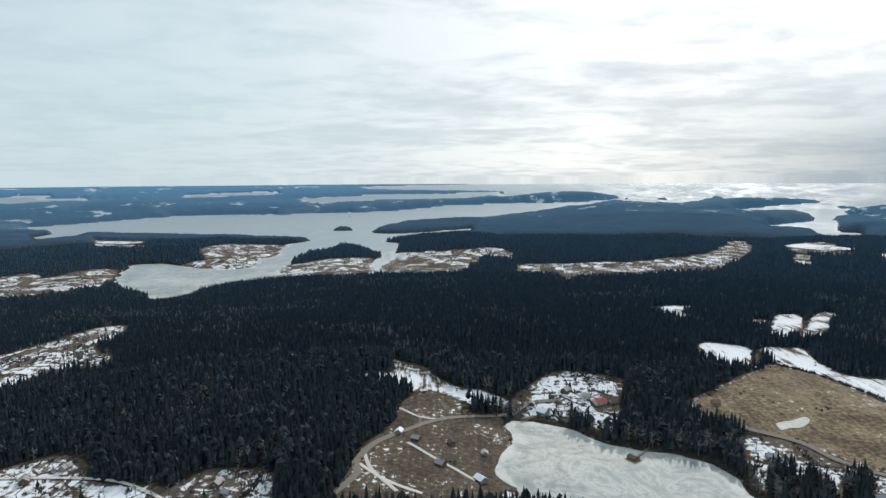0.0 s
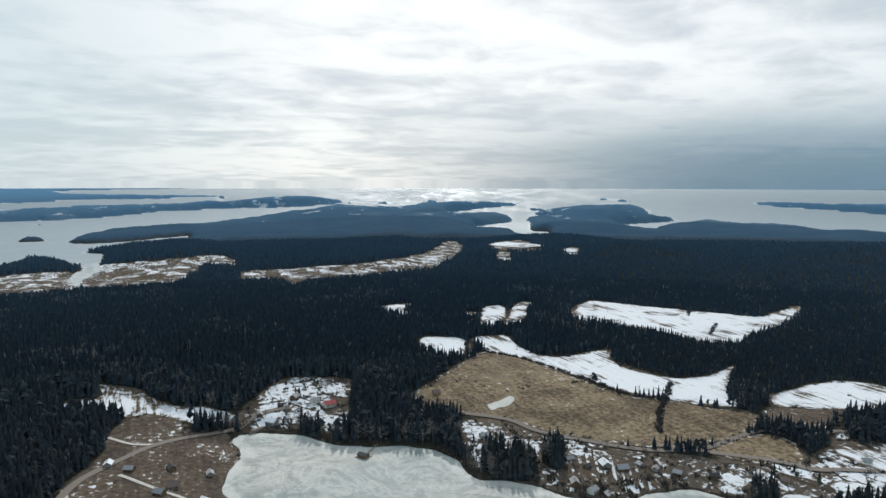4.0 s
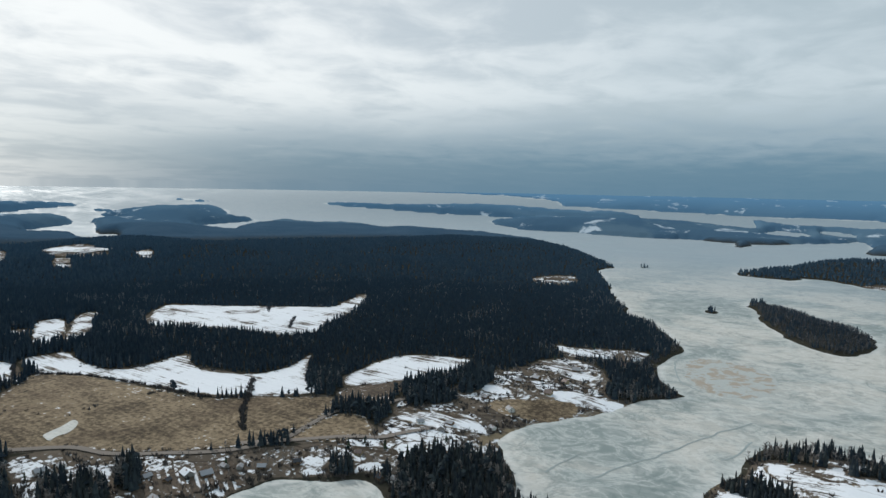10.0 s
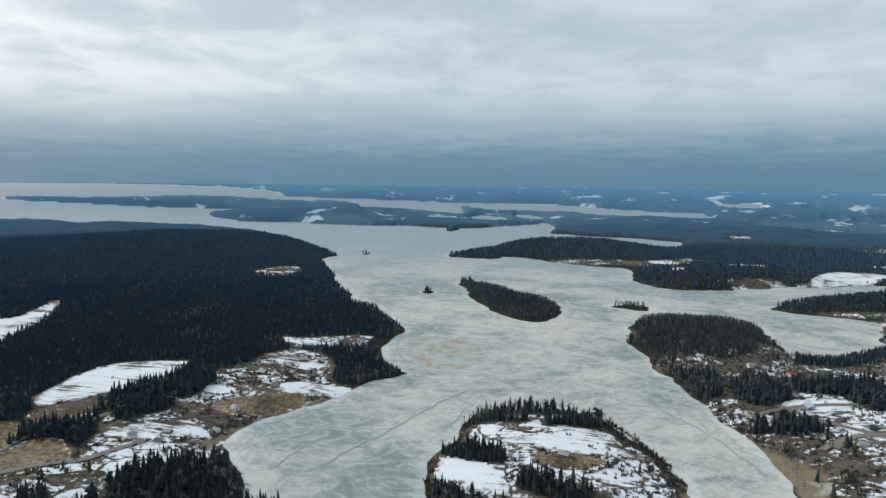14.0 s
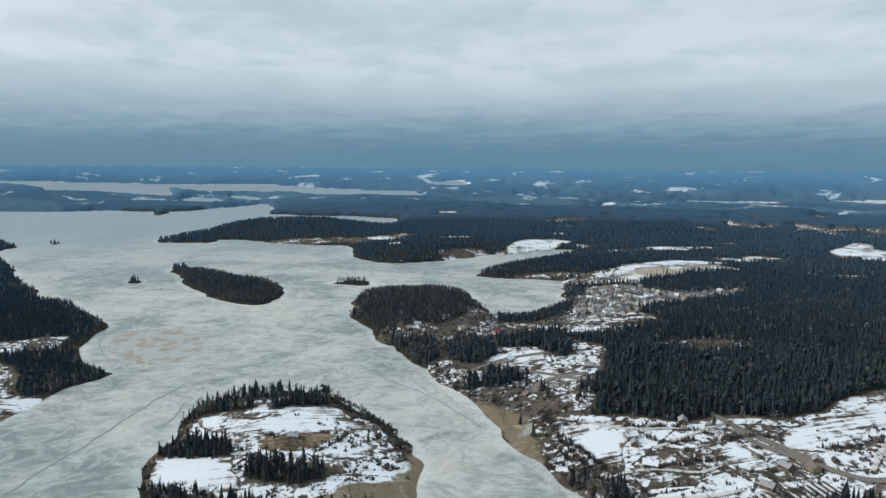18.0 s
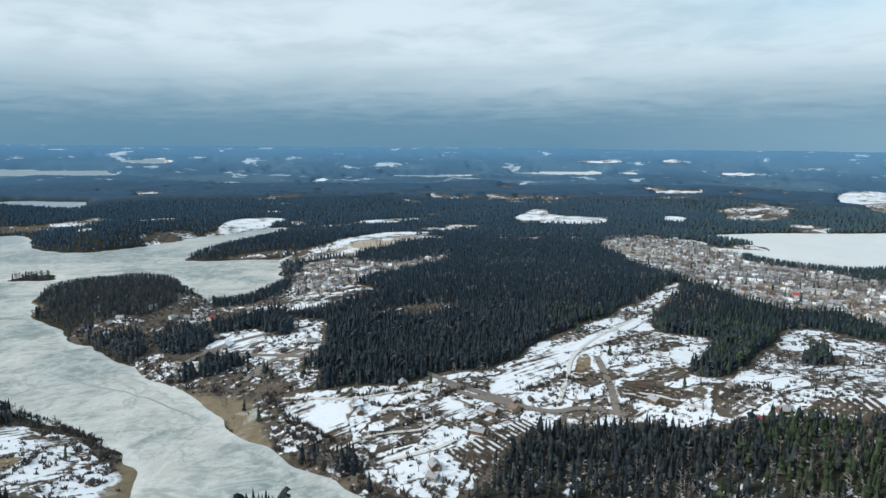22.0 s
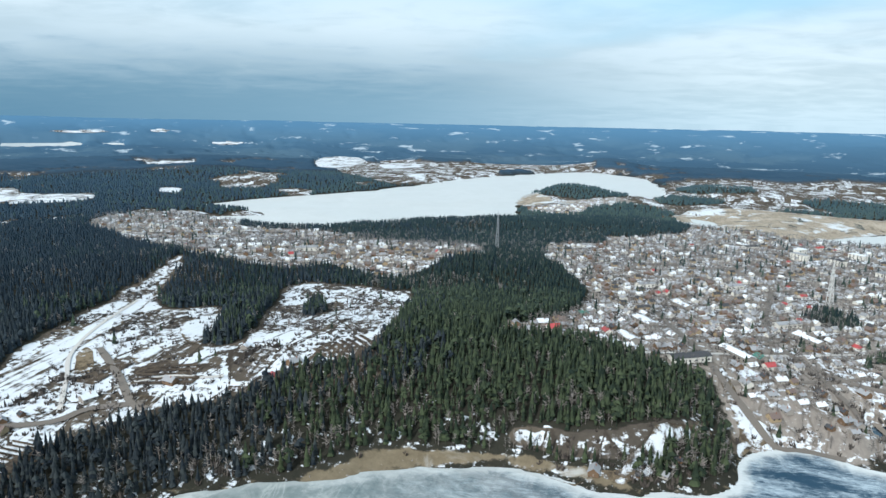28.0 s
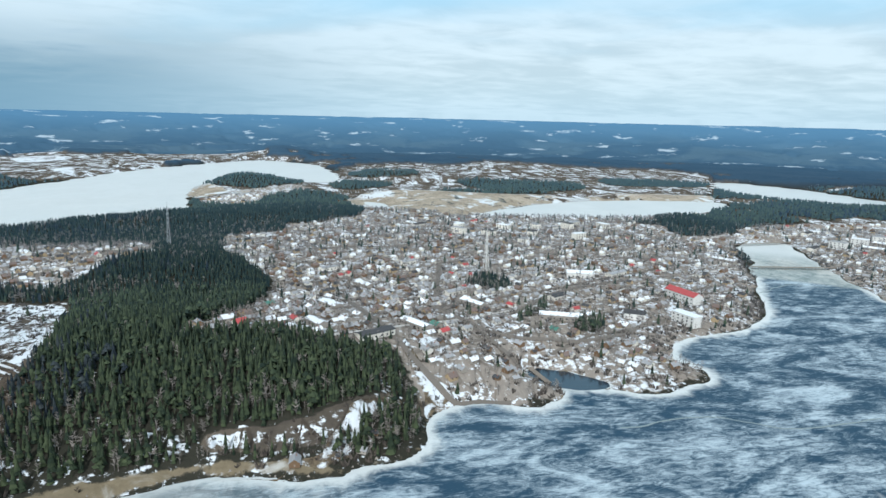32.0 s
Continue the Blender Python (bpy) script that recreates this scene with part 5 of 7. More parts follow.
# ---- roads ----
LINES = collections.defaultdict(dict)
LINES["road"]["main"] = [(227, 629), (238, 629), (269, 605), (305, 568), (315, 533), (334, 504), (368, 465), (398, 446), (429, 439), (469, 447), (508, 451), (527, 428), (572, 423), (595, 394)]
LINES["road"]["shore"] = [(394, 462), (429, 427), (463, 394), (479, 370), (520, 350)]
LINES["road"]["dam"] = [(-87, 451), (-86, 467), (-75, 494), (-69, 514), (-73, 532), (-62, 571), (-34, 604), (-3, 630), (40, 636), (65, 648), (86, 678), (119, 688)]
LINES["track"]["t1"] = [(-70, 530), (-53, 507), (-37, 491), (-17, 476)]
LINES["track"]["t2"] = [(-33, 573), (-8, 538), (23, 496)]
LINES["track"]["t3"] = [(-46, 663), (-25, 637), (-8, 630)]
LINES["track"]["t4"] = [(-70, 559), (-59, 519), (-36, 480)]
LINES["road"]["garden"] = [(508, -358), (481, -352), (442, -366), (405, -386), (397, -411), (367, -433)]
LINES["road"]["garden2"] = [(482, -527), (416, -469), (376, -430), (359, -424)]
LINES["track"]["garden3"] = [(414, -402), (457, -458), (494, -505), (526, -573), (556, -681)]
LINES["track"]["garden4"] = [(558, -220), (539, -246), (522, -272), (515, -312), (496, -341)]
LINES["road"]["v1"] = [(749, -200), (708, -224), (670, -267), (646, -295)]
LINES["road"]["v2"] = [(617, -209), (643, -233), (664, -258)]
LINES["track"]["v3"] = [(444, -208), (450, -246), (438, -279), (446, -301)]
LINES["track"]["v4"] = [(483, -269), (496, -300), (517, -352)]
LINES["track"]["v5"] = [(409, -227), (405, -265), (409, -293)]
LINES["hedge"]["w1"] = [(450, -246), (455, -274), (454, -299)]
LINES["hedge"]["w2"] = [(515, -274), (491, -283), (491, -308)]
LINES["road"]["v6"] = [(553, -356), (501, -360), (472, -365), (435, -375)]
LINES["track"]["v7"] = [(406, -450), (383, -482), (355, -489), (341, -501)]
LINES["hedge"]["w3"] = [(457, -396), (455, -416), (453, -430)]
LINES["hedge"]["w4"] = [(488, -328), (487, -360), (476, -379)]
LINES["hedge"]["w5"] = [(343, -527), (343, -569), (325, -574)]
LINES["hedge"]["w6"] = [(475, -544), (460, -583)]
LINES["hedge"]["w7"] = [(460, -449), (436, -460)]
LINES["crack"]["c1"] = [(718, 105), (645, 135), (583, 156), (539, 174), (502, 187)]
LINES["crack"]["c2"] = [(962, 233), (897, 224), (826, 199), (793, 167)]
LINES["crack"]["c3"] = [(603, 111), (619, 103), (664, 95)]
LINES["crack"]["c4"] = [(492, 220), (521, 218), (549, 211)]
LINES["crack"]["c6"] = [(746, -69), (696, -90), (653, -116), (587, -139), (550, -149)]
LINES["crack"]["c8"] = [(-551, -732), (-629, -764), (-675, -736), (-772, -759)]
LINES["crack"]["c9"] = [(-192, -416), (-263, -421), (-320, -391), (-393, -395)]
LINES["road"]["town1"] = [(-34, -812), (-50, -726), (-69, -628), (-84, -547), (-94, -508), (-113, -494), (-131, -474)]
LINES["road"]["town2"] = [(-188, -948), (-140, -770)]
LINES["road"]["town3"] = [(-133, -735), (-156, -635), (-163, -543)]
LINES["road"]["town4"] = [(-138, -701), (-168, -637), (-212, -611), (-268, -602), (-349, -645)]
LINES["road"]["rail"] = [(10, -1090), (-79, -1097), (-169, -1086), (-283, -1053), (-404, -992), (-519, -934)]
LINES["road"]["town5"] = [(-204, -690), (-292, -772), (-391, -816), (-486, -834)]
LINES["road"]["village"] = [(693, -172), (730, -219), (749, -263), (758, -319)]
LINES["road"]["village2"] = [(624, -223), (659, -254), (674, -301)]
LINES["track"]["farm"] = [(-355, 505), (-299, 506), (-253, 500), (-219, 481), (-188, 456)]
LINES["hedge"]["h1"] = [(418, 484), (449, 523), (487, 557), (536, 605)]
LINES["hedge"]["h2"] = [(367, 799), (414, 898)]
LINES["hedge"]["h3"] = [(391, 826), (425, 777), (441, 719), (452, 659), (461, 594), (477, 564)]
LINES["hedge"]["h4"] = [(757, 775), (830, 837)]
LINES["hedge"]["h5"] = [(828, 899), (884, 959)]
LINES["hedge"]["h6"] = [(-149, 455), (-141, 518)]
LINES["hedge"]["h7"] = [(471, 978), (495, 1044)]
LINES["hedge"]["h8"] = [(417, 485), (477, 551), (535, 607)]
LINES["hedge"]["h9"] = [(528, -271), (517, -308), (496, -341)]
LINES["hedge"]["h10"] = [(518, -209), (483, -213), (437, -218), (397, -205)]
LINES["hedge"]["h11"] = [(574, -214), (507, -205), (459, -206), (421, -201)]
LINES["hedge"]["h12"] = [(651, -38), (600, -62), (556, -79)]
LINES["hedge"]["h13"] = [(531, -15), (542, -29), (555, -37)]
LINES = {k: {n: p if k == "crack" else grounded(p) for n, p in d.items()} for k, d in LINES.items()}


def smooth_line(points, gap):
    """Evenly spaced places along a soft curve through the points."""
    p = np.array(points, float)
    p = np.concatenate((2 * p[:1] - p[1:2], p, 2 * p[-1:] - p[-2:-1]))
    out = []
    for a, b, c, d in zip(p, p[1:], p[2:], p[3:]):
        k = max(2, int(np.hypot(*(c - b)) / gap))
        t = (np.arange(k) / k)[:, None]
        out.append(0.5 * (2 * b + (c - a) * t + (2 * a - 5 * b + 4 * c - d) * t**2 + (3 * b - a - 3 * c + d) * t**3))
    return np.concatenate(out + [p[-2:-1]])


def ribbon(points, wide, lift, gap=6.0):
    """A strip of road that follows the ground, with a raised crown."""
    c = smooth_line(points, gap)
    d = np.gradient(c, axis=0)
    side = np.stack((-d[:, 1], d[:, 0]), -1) / (np.hypot(*d.T)[:, None] + 1e-6)
    w = wide * (1 + 0.12 * wobble(c[:, 0], c[:, 1], 9, 8))[:, None]
    rows = [c + side * w * k for k in (-0.5, -0.2, 0.2, 0.5)]
    pts = np.stack(rows, 1).reshape(-1, 2)
    z = on_ground(pts[:, 0], pts[:, 1]) + lift + np.tile((0, 0.12, 0.12, 0), len(c))
    n = len(c)
    i, j = np.meshgrid(np.arange(n - 1), np.arange(3), indexing="ij")
    q = np.stack((i * 4 + j, i * 4 + j + 1, (i + 1) * 4 + j + 1, (i + 1) * 4 + j), -1).reshape(-1, 4)[:, ::-1]
    return np.column_stack((pts, z)), q


for key, line in LINES["road"].items():
    road = new("road", mesh("road", *ribbon(line, 6.0 if key != "rail" else 9.0, 0.8), [ROAD], smooth=True))
    tagged(road, "wet brown gravel road with worn wheel tracks", "road", kind="structure")
for line in LINES["track"].values():
    road = new("road", mesh("road", *ribbon(line, 3.2, 0.7), [TRACK], smooth=True))
    tagged(road, "narrow track packed with old snow", "track", kind="structure")


# cracks and wet wheel tracks on the ice
WET = material("wet_ice_crack", (0.235, 0.275, 0.275), 0.6)
for line in LINES["crack"].values():
    pts, q = ribbon(line, 1.9, 0.0)
    pts[:, 2] = 0.16
    pts[:, :2] += np.stack((wobble(pts[:, 0], pts[:, 1], 16, 51), wobble(pts[:, 0], pts[:, 1], 16, 52)), -1) * 2.2
    tagged(new("ice_crack", mesh("ice_crack", pts, q, [WET], smooth=True)), "dark wet crack running across the lake ice", "crack", "cracks in the ice")


# ---- woods ----
def spruce(sides, tiers, seed, trunk, wide_at=0.135):
    """A unit spruce: drooping tiers of ragged branches round a stem, one high."""
    rnd = random.Random(seed)
    pts, tri = [], []
    for k in range(tiers):
        a, b = 0.06 + 0.80 * k / tiers, min(1.0, 0.06 + 0.80 * (k + 1) / tiers + 0.2)
        wide = wide_at * (1 - 0.82 * (k / tiers) ** 1.15) * rnd.uniform(0.88, 1.12)
        base = len(pts)
        for s in range(sides):
            t = 2 * math.pi * (s + 0.5 * (k % 2)) / sides
            w = wide * rnd.uniform(0.68, 1.25)
            pts.append((w * math.cos(t), w * math.sin(t), a + rnd.uniform(-0.04, 0.03)))
        pts.append((rnd.uniform(-0.01, 0.01), 0, b if k < tiers - 1 else 1.0))
        tri += [(base + s, base + (s + 1) % sides, base + sides) for s in range(sides)]
    if trunk:
        base = len(pts)
        pts += [(0.012 * math.cos(t), 0.012 * math.sin(t), z) for z in (0, 0.3) for t in (0, 2.1, 4.2)]
        tri += [(base + s, base + (s + 1) % 3, base + 3 + s) for s in range(3)] + [(base + (s + 1) % 3, base + 3 + (s + 1) % 3, base + 3 + s) for s in range(3)]
    return np.array(pts), np.array(tri)


def pine(seed, clumps):
    """A unit pine: a bare stem under a rounded, broken crown of clumps."""
    rnd = random.Random(seed)
    pts, tri = [], []
    n = 5
    for k in range(clumps):
        t, h = 6.28 * k / clumps + rnd.uniform(-0.5, 0.5), rnd.uniform(0.28, 0.8)
        o = rnd.uniform(0.02, 0.11)
        cx, cy, w = o * math.cos(t), o * math.sin(t), rnd.uniform(0.08, 0.14)
        base = len(pts)
        for s in range(n):
            a = 2 * math.pi * s / n + k
            ww = w * rnd.uniform(0.7, 1.25)
            pts.append((cx + ww * math.cos(a), cy + ww * math.sin(a), h + rnd.uniform(-0.04, 0.04)))
        pts += [(cx, cy, h + rnd.uniform(0.10, 0.2)), (cx, cy, h - 0.09)]
        for s in range(n):
            u = base + (s + 1) % n
            tri += [(base + s, u, base + n), (u, base + s, base + n + 1)]
    b = len(pts)
    pts += [(0.014, 0, 0), (-0.01, 0.012, 0), (-0.01, -0.012, 0), (0, 0, 0.7)]
    tri += [(b, b + 1, b + 3), (b + 1, b + 2, b + 3), (b + 2, b, b + 3)]
    return np.array(pts), np.array(tri)


def birch(seed, twigs, stem=True):
    """A unit bare tree: a thin stem and a loose crown of bare twig sprays."""
    rnd = random.Random(seed)
    pts, tri = [], []

    def blade(p, q, w):
        n = len(pts)
        d = Vector(q) - Vector(p)
        s = d.cross(Vector((rnd.uniform(-1, 1), rnd.uniform(-1, 1), 0.2))).normalized() * w
        pts.extend((tuple(Vector(p) - s), tuple(Vector(p) + s), tuple(q)))
        tri.append((n, n + 1, n + 2))

    if stem:
        blade((0, 0, 0), (0, 0, 0.95), 0.018)
        blade((0, 0, 0), (0.01, 0, 0.9), 0.018)
    for k in range(twigs):
        t, h = rnd.uniform(0, 6.28), rnd.uniform(0.2, 0.85)
        out = 0.27 * math.sin(math.pi * min(0.95, h)) * rnd.uniform(0.6, 1.1)
        blade((0, 0, h), (out * math.cos(t), out * math.sin(t), h + rnd.uniform(0.06, 0.2)), rnd.uniform(0.012, 0.032))
    return np.array(pts), np.array(tri)


def bush(seed):
    """A unit leafless bush of upright sprays."""
    rnd = random.Random(seed)
    pts, tri = [], []
    for k in range(9):
        t, w = rnd.uniform(0, 6.28), rnd.uniform(0.15, 0.5)
        n = len(pts)
        x, y, h = w * math.cos(t), w * math.sin(t), rnd.uniform(0.5, 1.0)
        pts += [(x * 0.5 - 0.13, y * 0.5, 0), (x * 0.5 + 0.13, y * 0.5 + 0.05, 0), (x * 0.5, y * 0.5 + 0.16, 0), (x, y, h)]
        tri += [(n, n + 1, n + 3), (n + 1, n + 2, n + 3), (n + 2, n, n + 3)]
    return np.array(pts), np.array(tri)


def many(name, shapes, x, y, z, high, mat, label, category, spread=1.0, rng=None):
    """One object of many plants: each a turned and stretched copy of one of the shapes."""
    if not len(x):
        return None
    rng = rng or np.random.default_rng(len(x))
    pick, turn = rng.integers(0, len(shapes), len(x)), rng.uniform(0, 6.28, len(x))
    slim = rng.uniform(0.82, 1.22, len(x)) * spread
    P, T, base = [], [], 0
    for k, (p, t) in enumerate(shapes):
        w = np.where(pick == k)[0]
        if not len(w):
            continue
        c, s, h = np.cos(turn[w])[:, None], np.sin(turn[w])[:, None], high[w][:, None]
        f = h * slim[w][:, None]
        q = np.stack((x[w][:, None] + f * (p[:, 0] * c - p[:, 1] * s), y[w][:, None] + f * (p[:, 0] * s + p[:, 1] * c), z[w][:, None] - 0.3 + h * p[:, 2]), -1)
        P.append(q.reshape(-1, 3))
        T.append((t[None] + (np.arange(len(w)) * len(p))[:, None, None] + base).reshape(-1, 3))
        base += len(w) * len(p)
    P = np.concatenate(P)
    ob = new(name, mesh(name, P, np.concatenate(T), [mat]))
    # share of painted haze for each plant, by its distance
    ob.data.attributes.new("haze_amount", "FLOAT", "POINT").data.foreach_set("value", haze_share(P[:, 0], P[:, 1]).astype(np.float32))
    return tagged(ob, label, category, kind="stuff")


def scatter(lo, hi, gap, seed):
    """Jittered places in a ring of the plan, on the sides that are seen."""
    rng = np.random.default_rng(seed)
    xs = np.arange(HUB[0] - hi, HUB[0] + hi, gap)
    X, Y = [a.ravel() for a in np.meshgrid(xs, np.arange(HUB[1] - hi, HUB[1] + hi, gap))]
    X, Y = X + rng.uniform(-0.48, 0.48, X.shape) * gap, Y + rng.uniform(-0.48, 0.48, X.shape) * gap
    r = np.hypot(X - HUB[0], Y - HUB[1])
    b = np.degrees(np.arctan2(X - HUB[0], Y - HUB[1])) % 360
    k = (r >= lo) & (r < hi) & ((b < 232) | (b > 322))
    return X[k], Y[k], rng


def part(name, me, parent, label=""):
    """Links one mesh as a part of a thing."""
    ob = new(name, me)
    ob.parent = parent
    return tagged(ob, label)


def solid(name, build, mats):
    """A mesh built with bmesh."""
    bm = bmesh.new()
    build(bm)
    me = bpy.data.meshes.new(name)
    bm.to_mesh(me)
    bm.free()
    for m in mats:
        me.materials.append(m)
    return me


def box(bm, lo, hi, slot=0):
    """An upright box between two corners."""
    v = [bm.verts.new((x, y, z)) for z in (lo[2], hi[2]) for x, y in ((lo[0], lo[1]), (hi[0], lo[1]), (hi[0], hi[1]), (lo[0], hi[1]))]
    for f in ((3, 2, 1, 0), (4, 5, 6, 7), (0, 1, 5, 4), (1, 2, 6, 5), (2, 3, 7, 6), (3, 0, 4, 7)):
        bm.faces.new([v[k] for k in f]).material_index = slot


def beam(bm, a, b, w, w2=None):
    """A tapered square bar from a to b."""
    a, b = Vector(a), Vector(b)
    d = (b - a).normalized()
    s = d.cross(Vector((0, 0, 1)) if abs(d.z) < 0.9 else Vector((1, 0, 0))).normalized()
    u = d.cross(s)
    w2 = w if w2 is None else w2
    ends = [[bm.verts.new(p + (s * i + u * j) * k / 2) for i, j in ((-1, -1), (1, -1), (1, 1), (-1, 1))] for p, k in ((a, w), (b, w2))]
    for k in range(4):
        bm.faces.new((ends[0][k], ends[0][(k + 1) % 4], ends[1][(k + 1) % 4], ends[1][k]))
    bm.faces.new(ends[0][::-1])
    bm.faces.new(ends[1])


OPEN = ("open", "yard", "white", "scrub", "reed", "meadow", "snow", "plough", "mud")


def viewed(x, y, z, extra=0.0):
    """The place of the plan that a point of the ground, or one above it, stands on."""
    return warped(*plan(x, y, np.maximum(z - level(x, y), 0) + extra * shrink(x, y)))


def in_town(x, y):
    """How far inside the town a place lies; the hills beside it hide none of it."""
    return in_any(*viewed(x, y, on_ground(x, y) - hills(x, y, HILLS[:3])), ("town",))


def wooded(x, y, z, d):
    vx, vy = viewed(x, y, z)
    thicket = (in_any(vx, vy, ("scrub",)) > 3) & (in_any(vx, vy, ("meadow", "snow", "plough", "mud")) < -3) & (0.7 * wobble(x, y, 38, 17) + 0.3 * wobble(x, y, 14, 18) > 0.36) & (d > 3)
    grove = in_any(vx, vy, ("grove",)) > 0
    clear = np.maximum(in_any(vx, vy, OPEN), in_town(x, y))
    north = tree_lined(x, y)
    for up in (6.0, 12.0):
        clear = np.maximum(clear, np.where(north, in_any(*viewed(x, y, z, up), OPEN) - 2, -60))
    return ((d > 5) & (clear < -4) & (wild(x, y) < 0)) | (grove & (d > 1)) | thicket


def tree_height(x, y):
    """Spruces are lower along the big lake and on the hill by the town, taller in the groves by the bay."""
    b = np.degrees(np.arctan2(x - HUB[0], y - HUB[1]))
    bay = np.clip((34 - np.abs(b - 4)) / 10, 0, 1)
    return 12.6 + 4.0 * bay + 1.8 * wobble(x, y, 40, 12)


SHAPES = {"near": [spruce(7, 5, s, False, 0.10 + 0.009 * s) for s in range(8)] + [pine(3, 6)], "mid": [spruce(5, 3, s, False, 0.15) for s in range(6)], "far": [spruce(4, 2, s, False) for s in range(3)]}
BIRCH = [birch(s, 18) for s in range(5)]
BUSH = [bush(s) for s in range(5)]

# single spruces in the groves by the shore, each a tree of its own
ONE_SPRUCE = []
for s in range(5):
    p, t = spruce(9, 9, 40 + s, False)
    thing = new("spruce_tree")
    tagged(thing, "dark green spruce standing on snowy ground", "tree", "spruces near the shore")
    part("crown", mesh("crown", p * 15, t, [NEEDLES if s < 3 else BACKLIT_NEEDLES]), thing)
    part("trunk", solid("trunk", lambda bm: beam(bm, (0, 0, -0.5), (0, 0, 11), 0.42, 0.12), [BARK]), thing)
    ONE_SPRUCE.append(thing)
ONE_BIRCH = []
for s in range(3):
    p, t = birch(70 + s, 70, False)
    thing = new("birch_tree")
    tagged(thing, "bare grey birch without leaves at the wood's edge", "tree", "birches near the shore")
    part("crown", mesh("crown", p * 12, t, [TWIGS]), thing, "spray of bare grey twigs")
    part("trunk", solid("trunk", lambda bm: beam(bm, (0, 0, -0.5), (0, 0, 10.5), 0.3, 0.05), [TWIGS]), thing)
    ONE_BIRCH.append(thing)
# separate counts for spruces in the front-lit and in the back-lit colour
placed = {"young": 0, "old": 0, "birch": 0}


def plant(kind, x, y, z, scale, turn):
    """Stands one tree of the stock, or a copy of it; spruces in the darker back-lit colour away from the town's hill.
    """
    stock = ONE_BIRCH
    if kind != "birch":
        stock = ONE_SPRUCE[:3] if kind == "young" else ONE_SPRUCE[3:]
    m = pose(x, y, z, 0, 0, turn)
    k = placed[kind]
    placed[kind] += 1
    if k < len(stock):
        stock[k].matrix_basis = m @ Matrix.Scale(scale, 4)
        return
    one = copy_thing(stock[k % len(stock)], m)
    one.matrix_basis = m @ Matrix.Scale(scale, 4)


for label, lo, hi, gap in (("near", 380, 760, 4.1), ("mid", 760, 1450, 4.9), ("far", 1450, 2520, 10.0)):
    x, y, rng = scatter(lo, hi, gap, int(hi))
    z, d = relief(x, y)
    k = wooded(x, y, z, d)
    x, y, z, d = x[k], y[k], z[k], d[k]
    bear = np.degrees(np.arctan2(x - HUB[0], y - HUB[1])) % 360
    thin = (bear > 118) & (bear < 205) & (d < 42) & (rng.uniform(0, 1, len(x)) < 0.25) & (label == "near")
    x, y, z, d = x[~thin], y[~thin], z[~thin], d[~thin]
    s = shrink(x, y)
    grove = wobble(x, y, 70, 11)
    leafy = (rng.uniform(0, 1, len(x)) < np.clip(0.07 + 0.45 * (grove - 0.3), 0.02, 0.5) + np.where((bear[~thin] > 118) & (bear[~thin] < 205), 0.45 * np.exp(-d / 32), 0.55 * np.exp(-d / 18))) if label != "far" else np.zeros(len(x), bool)
    bare = (x > 860) & (x < 1480) & (y > -330) & (y < 250) & (rng.uniform(0, 1, len(x)) < 0.62)
    high = (tree_height(x, y) + rng.uniform(-4.5, 3.5, len(x)) if label == "near" else tree_height(x, y) - 2.2 + rng.uniform(-2.5, 1.5, len(x))) * s
    if label == "near":
        bear = np.degrees(np.arctan2(x - HUB[0], y - HUB[1])) % 360
        r = np.hypot(x - HUB[0], y - HUB[1])
        gr = in_any(*viewed(x, y, z), ("grove",)) > 0
        rank = np.where(gr & (r < 640) & (rng.uniform(0, 1, len(x)) < 0.4), 0.0, 1.0) + np.where((bear > 100) & (bear < 215), d / 400, 0.5)
        chosen = np.zeros(len(x), bool)
        chosen[np.argsort(np.where(leafy, 9, rank))[:280]] = True
        grey = np.zeros(len(x), bool)
        grey[np.argsort(np.where(leafy, rank, 9))[:70]] = True
        for q in np.where(chosen)[0]:
            # needle colour by bearing, as the sun strikes the side in view
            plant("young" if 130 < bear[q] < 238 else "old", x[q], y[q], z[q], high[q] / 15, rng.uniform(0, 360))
        for q in np.where(grey)[0]:
            plant("birch", x[q], y[q], z[q], high[q] * 0.85 / 12, rng.uniform(0, 360))
        keep = ~(chosen | grey)
        x, y, z, high, leafy, bare = x[keep], y[keep], z[keep], high[keep], leafy[keep], bare[keep]
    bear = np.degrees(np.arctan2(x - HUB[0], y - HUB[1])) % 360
    # front-lit colour on bearings away from the sun, back-lit colour elsewhere
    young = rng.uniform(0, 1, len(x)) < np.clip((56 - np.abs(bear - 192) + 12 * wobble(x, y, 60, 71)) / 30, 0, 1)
    for pick, mat, note in ((young, NEEDLES, "dense green wood of young spruces"), (~young, BACKLIT_NEEDLES, "dense dark old spruce wood")):
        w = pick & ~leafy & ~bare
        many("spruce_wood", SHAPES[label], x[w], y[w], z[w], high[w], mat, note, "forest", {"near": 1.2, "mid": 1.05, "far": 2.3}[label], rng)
    many("alder_wood", BIRCH, x[bare], y[bare], z[bare], high[bare] * 0.9, SCRUB, "bare brown alders on islands in the lake", "forest", 1.5, rng)
    leafy &= ~bare
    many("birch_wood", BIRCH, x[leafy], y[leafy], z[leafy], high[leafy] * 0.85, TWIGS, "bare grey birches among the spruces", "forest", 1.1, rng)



def discard(thing):
    """Takes away a stock thing that found no place."""
    for o in (*thing.children_recursive, thing):
        bpy.data.objects.remove(o)


for kind, stock in (("young", ONE_SPRUCE[:3]), ("old", ONE_SPRUCE[3:]), ("birch", ONE_BIRCH)):
    for thing in stock[placed[kind]:]:
        discard(thing)

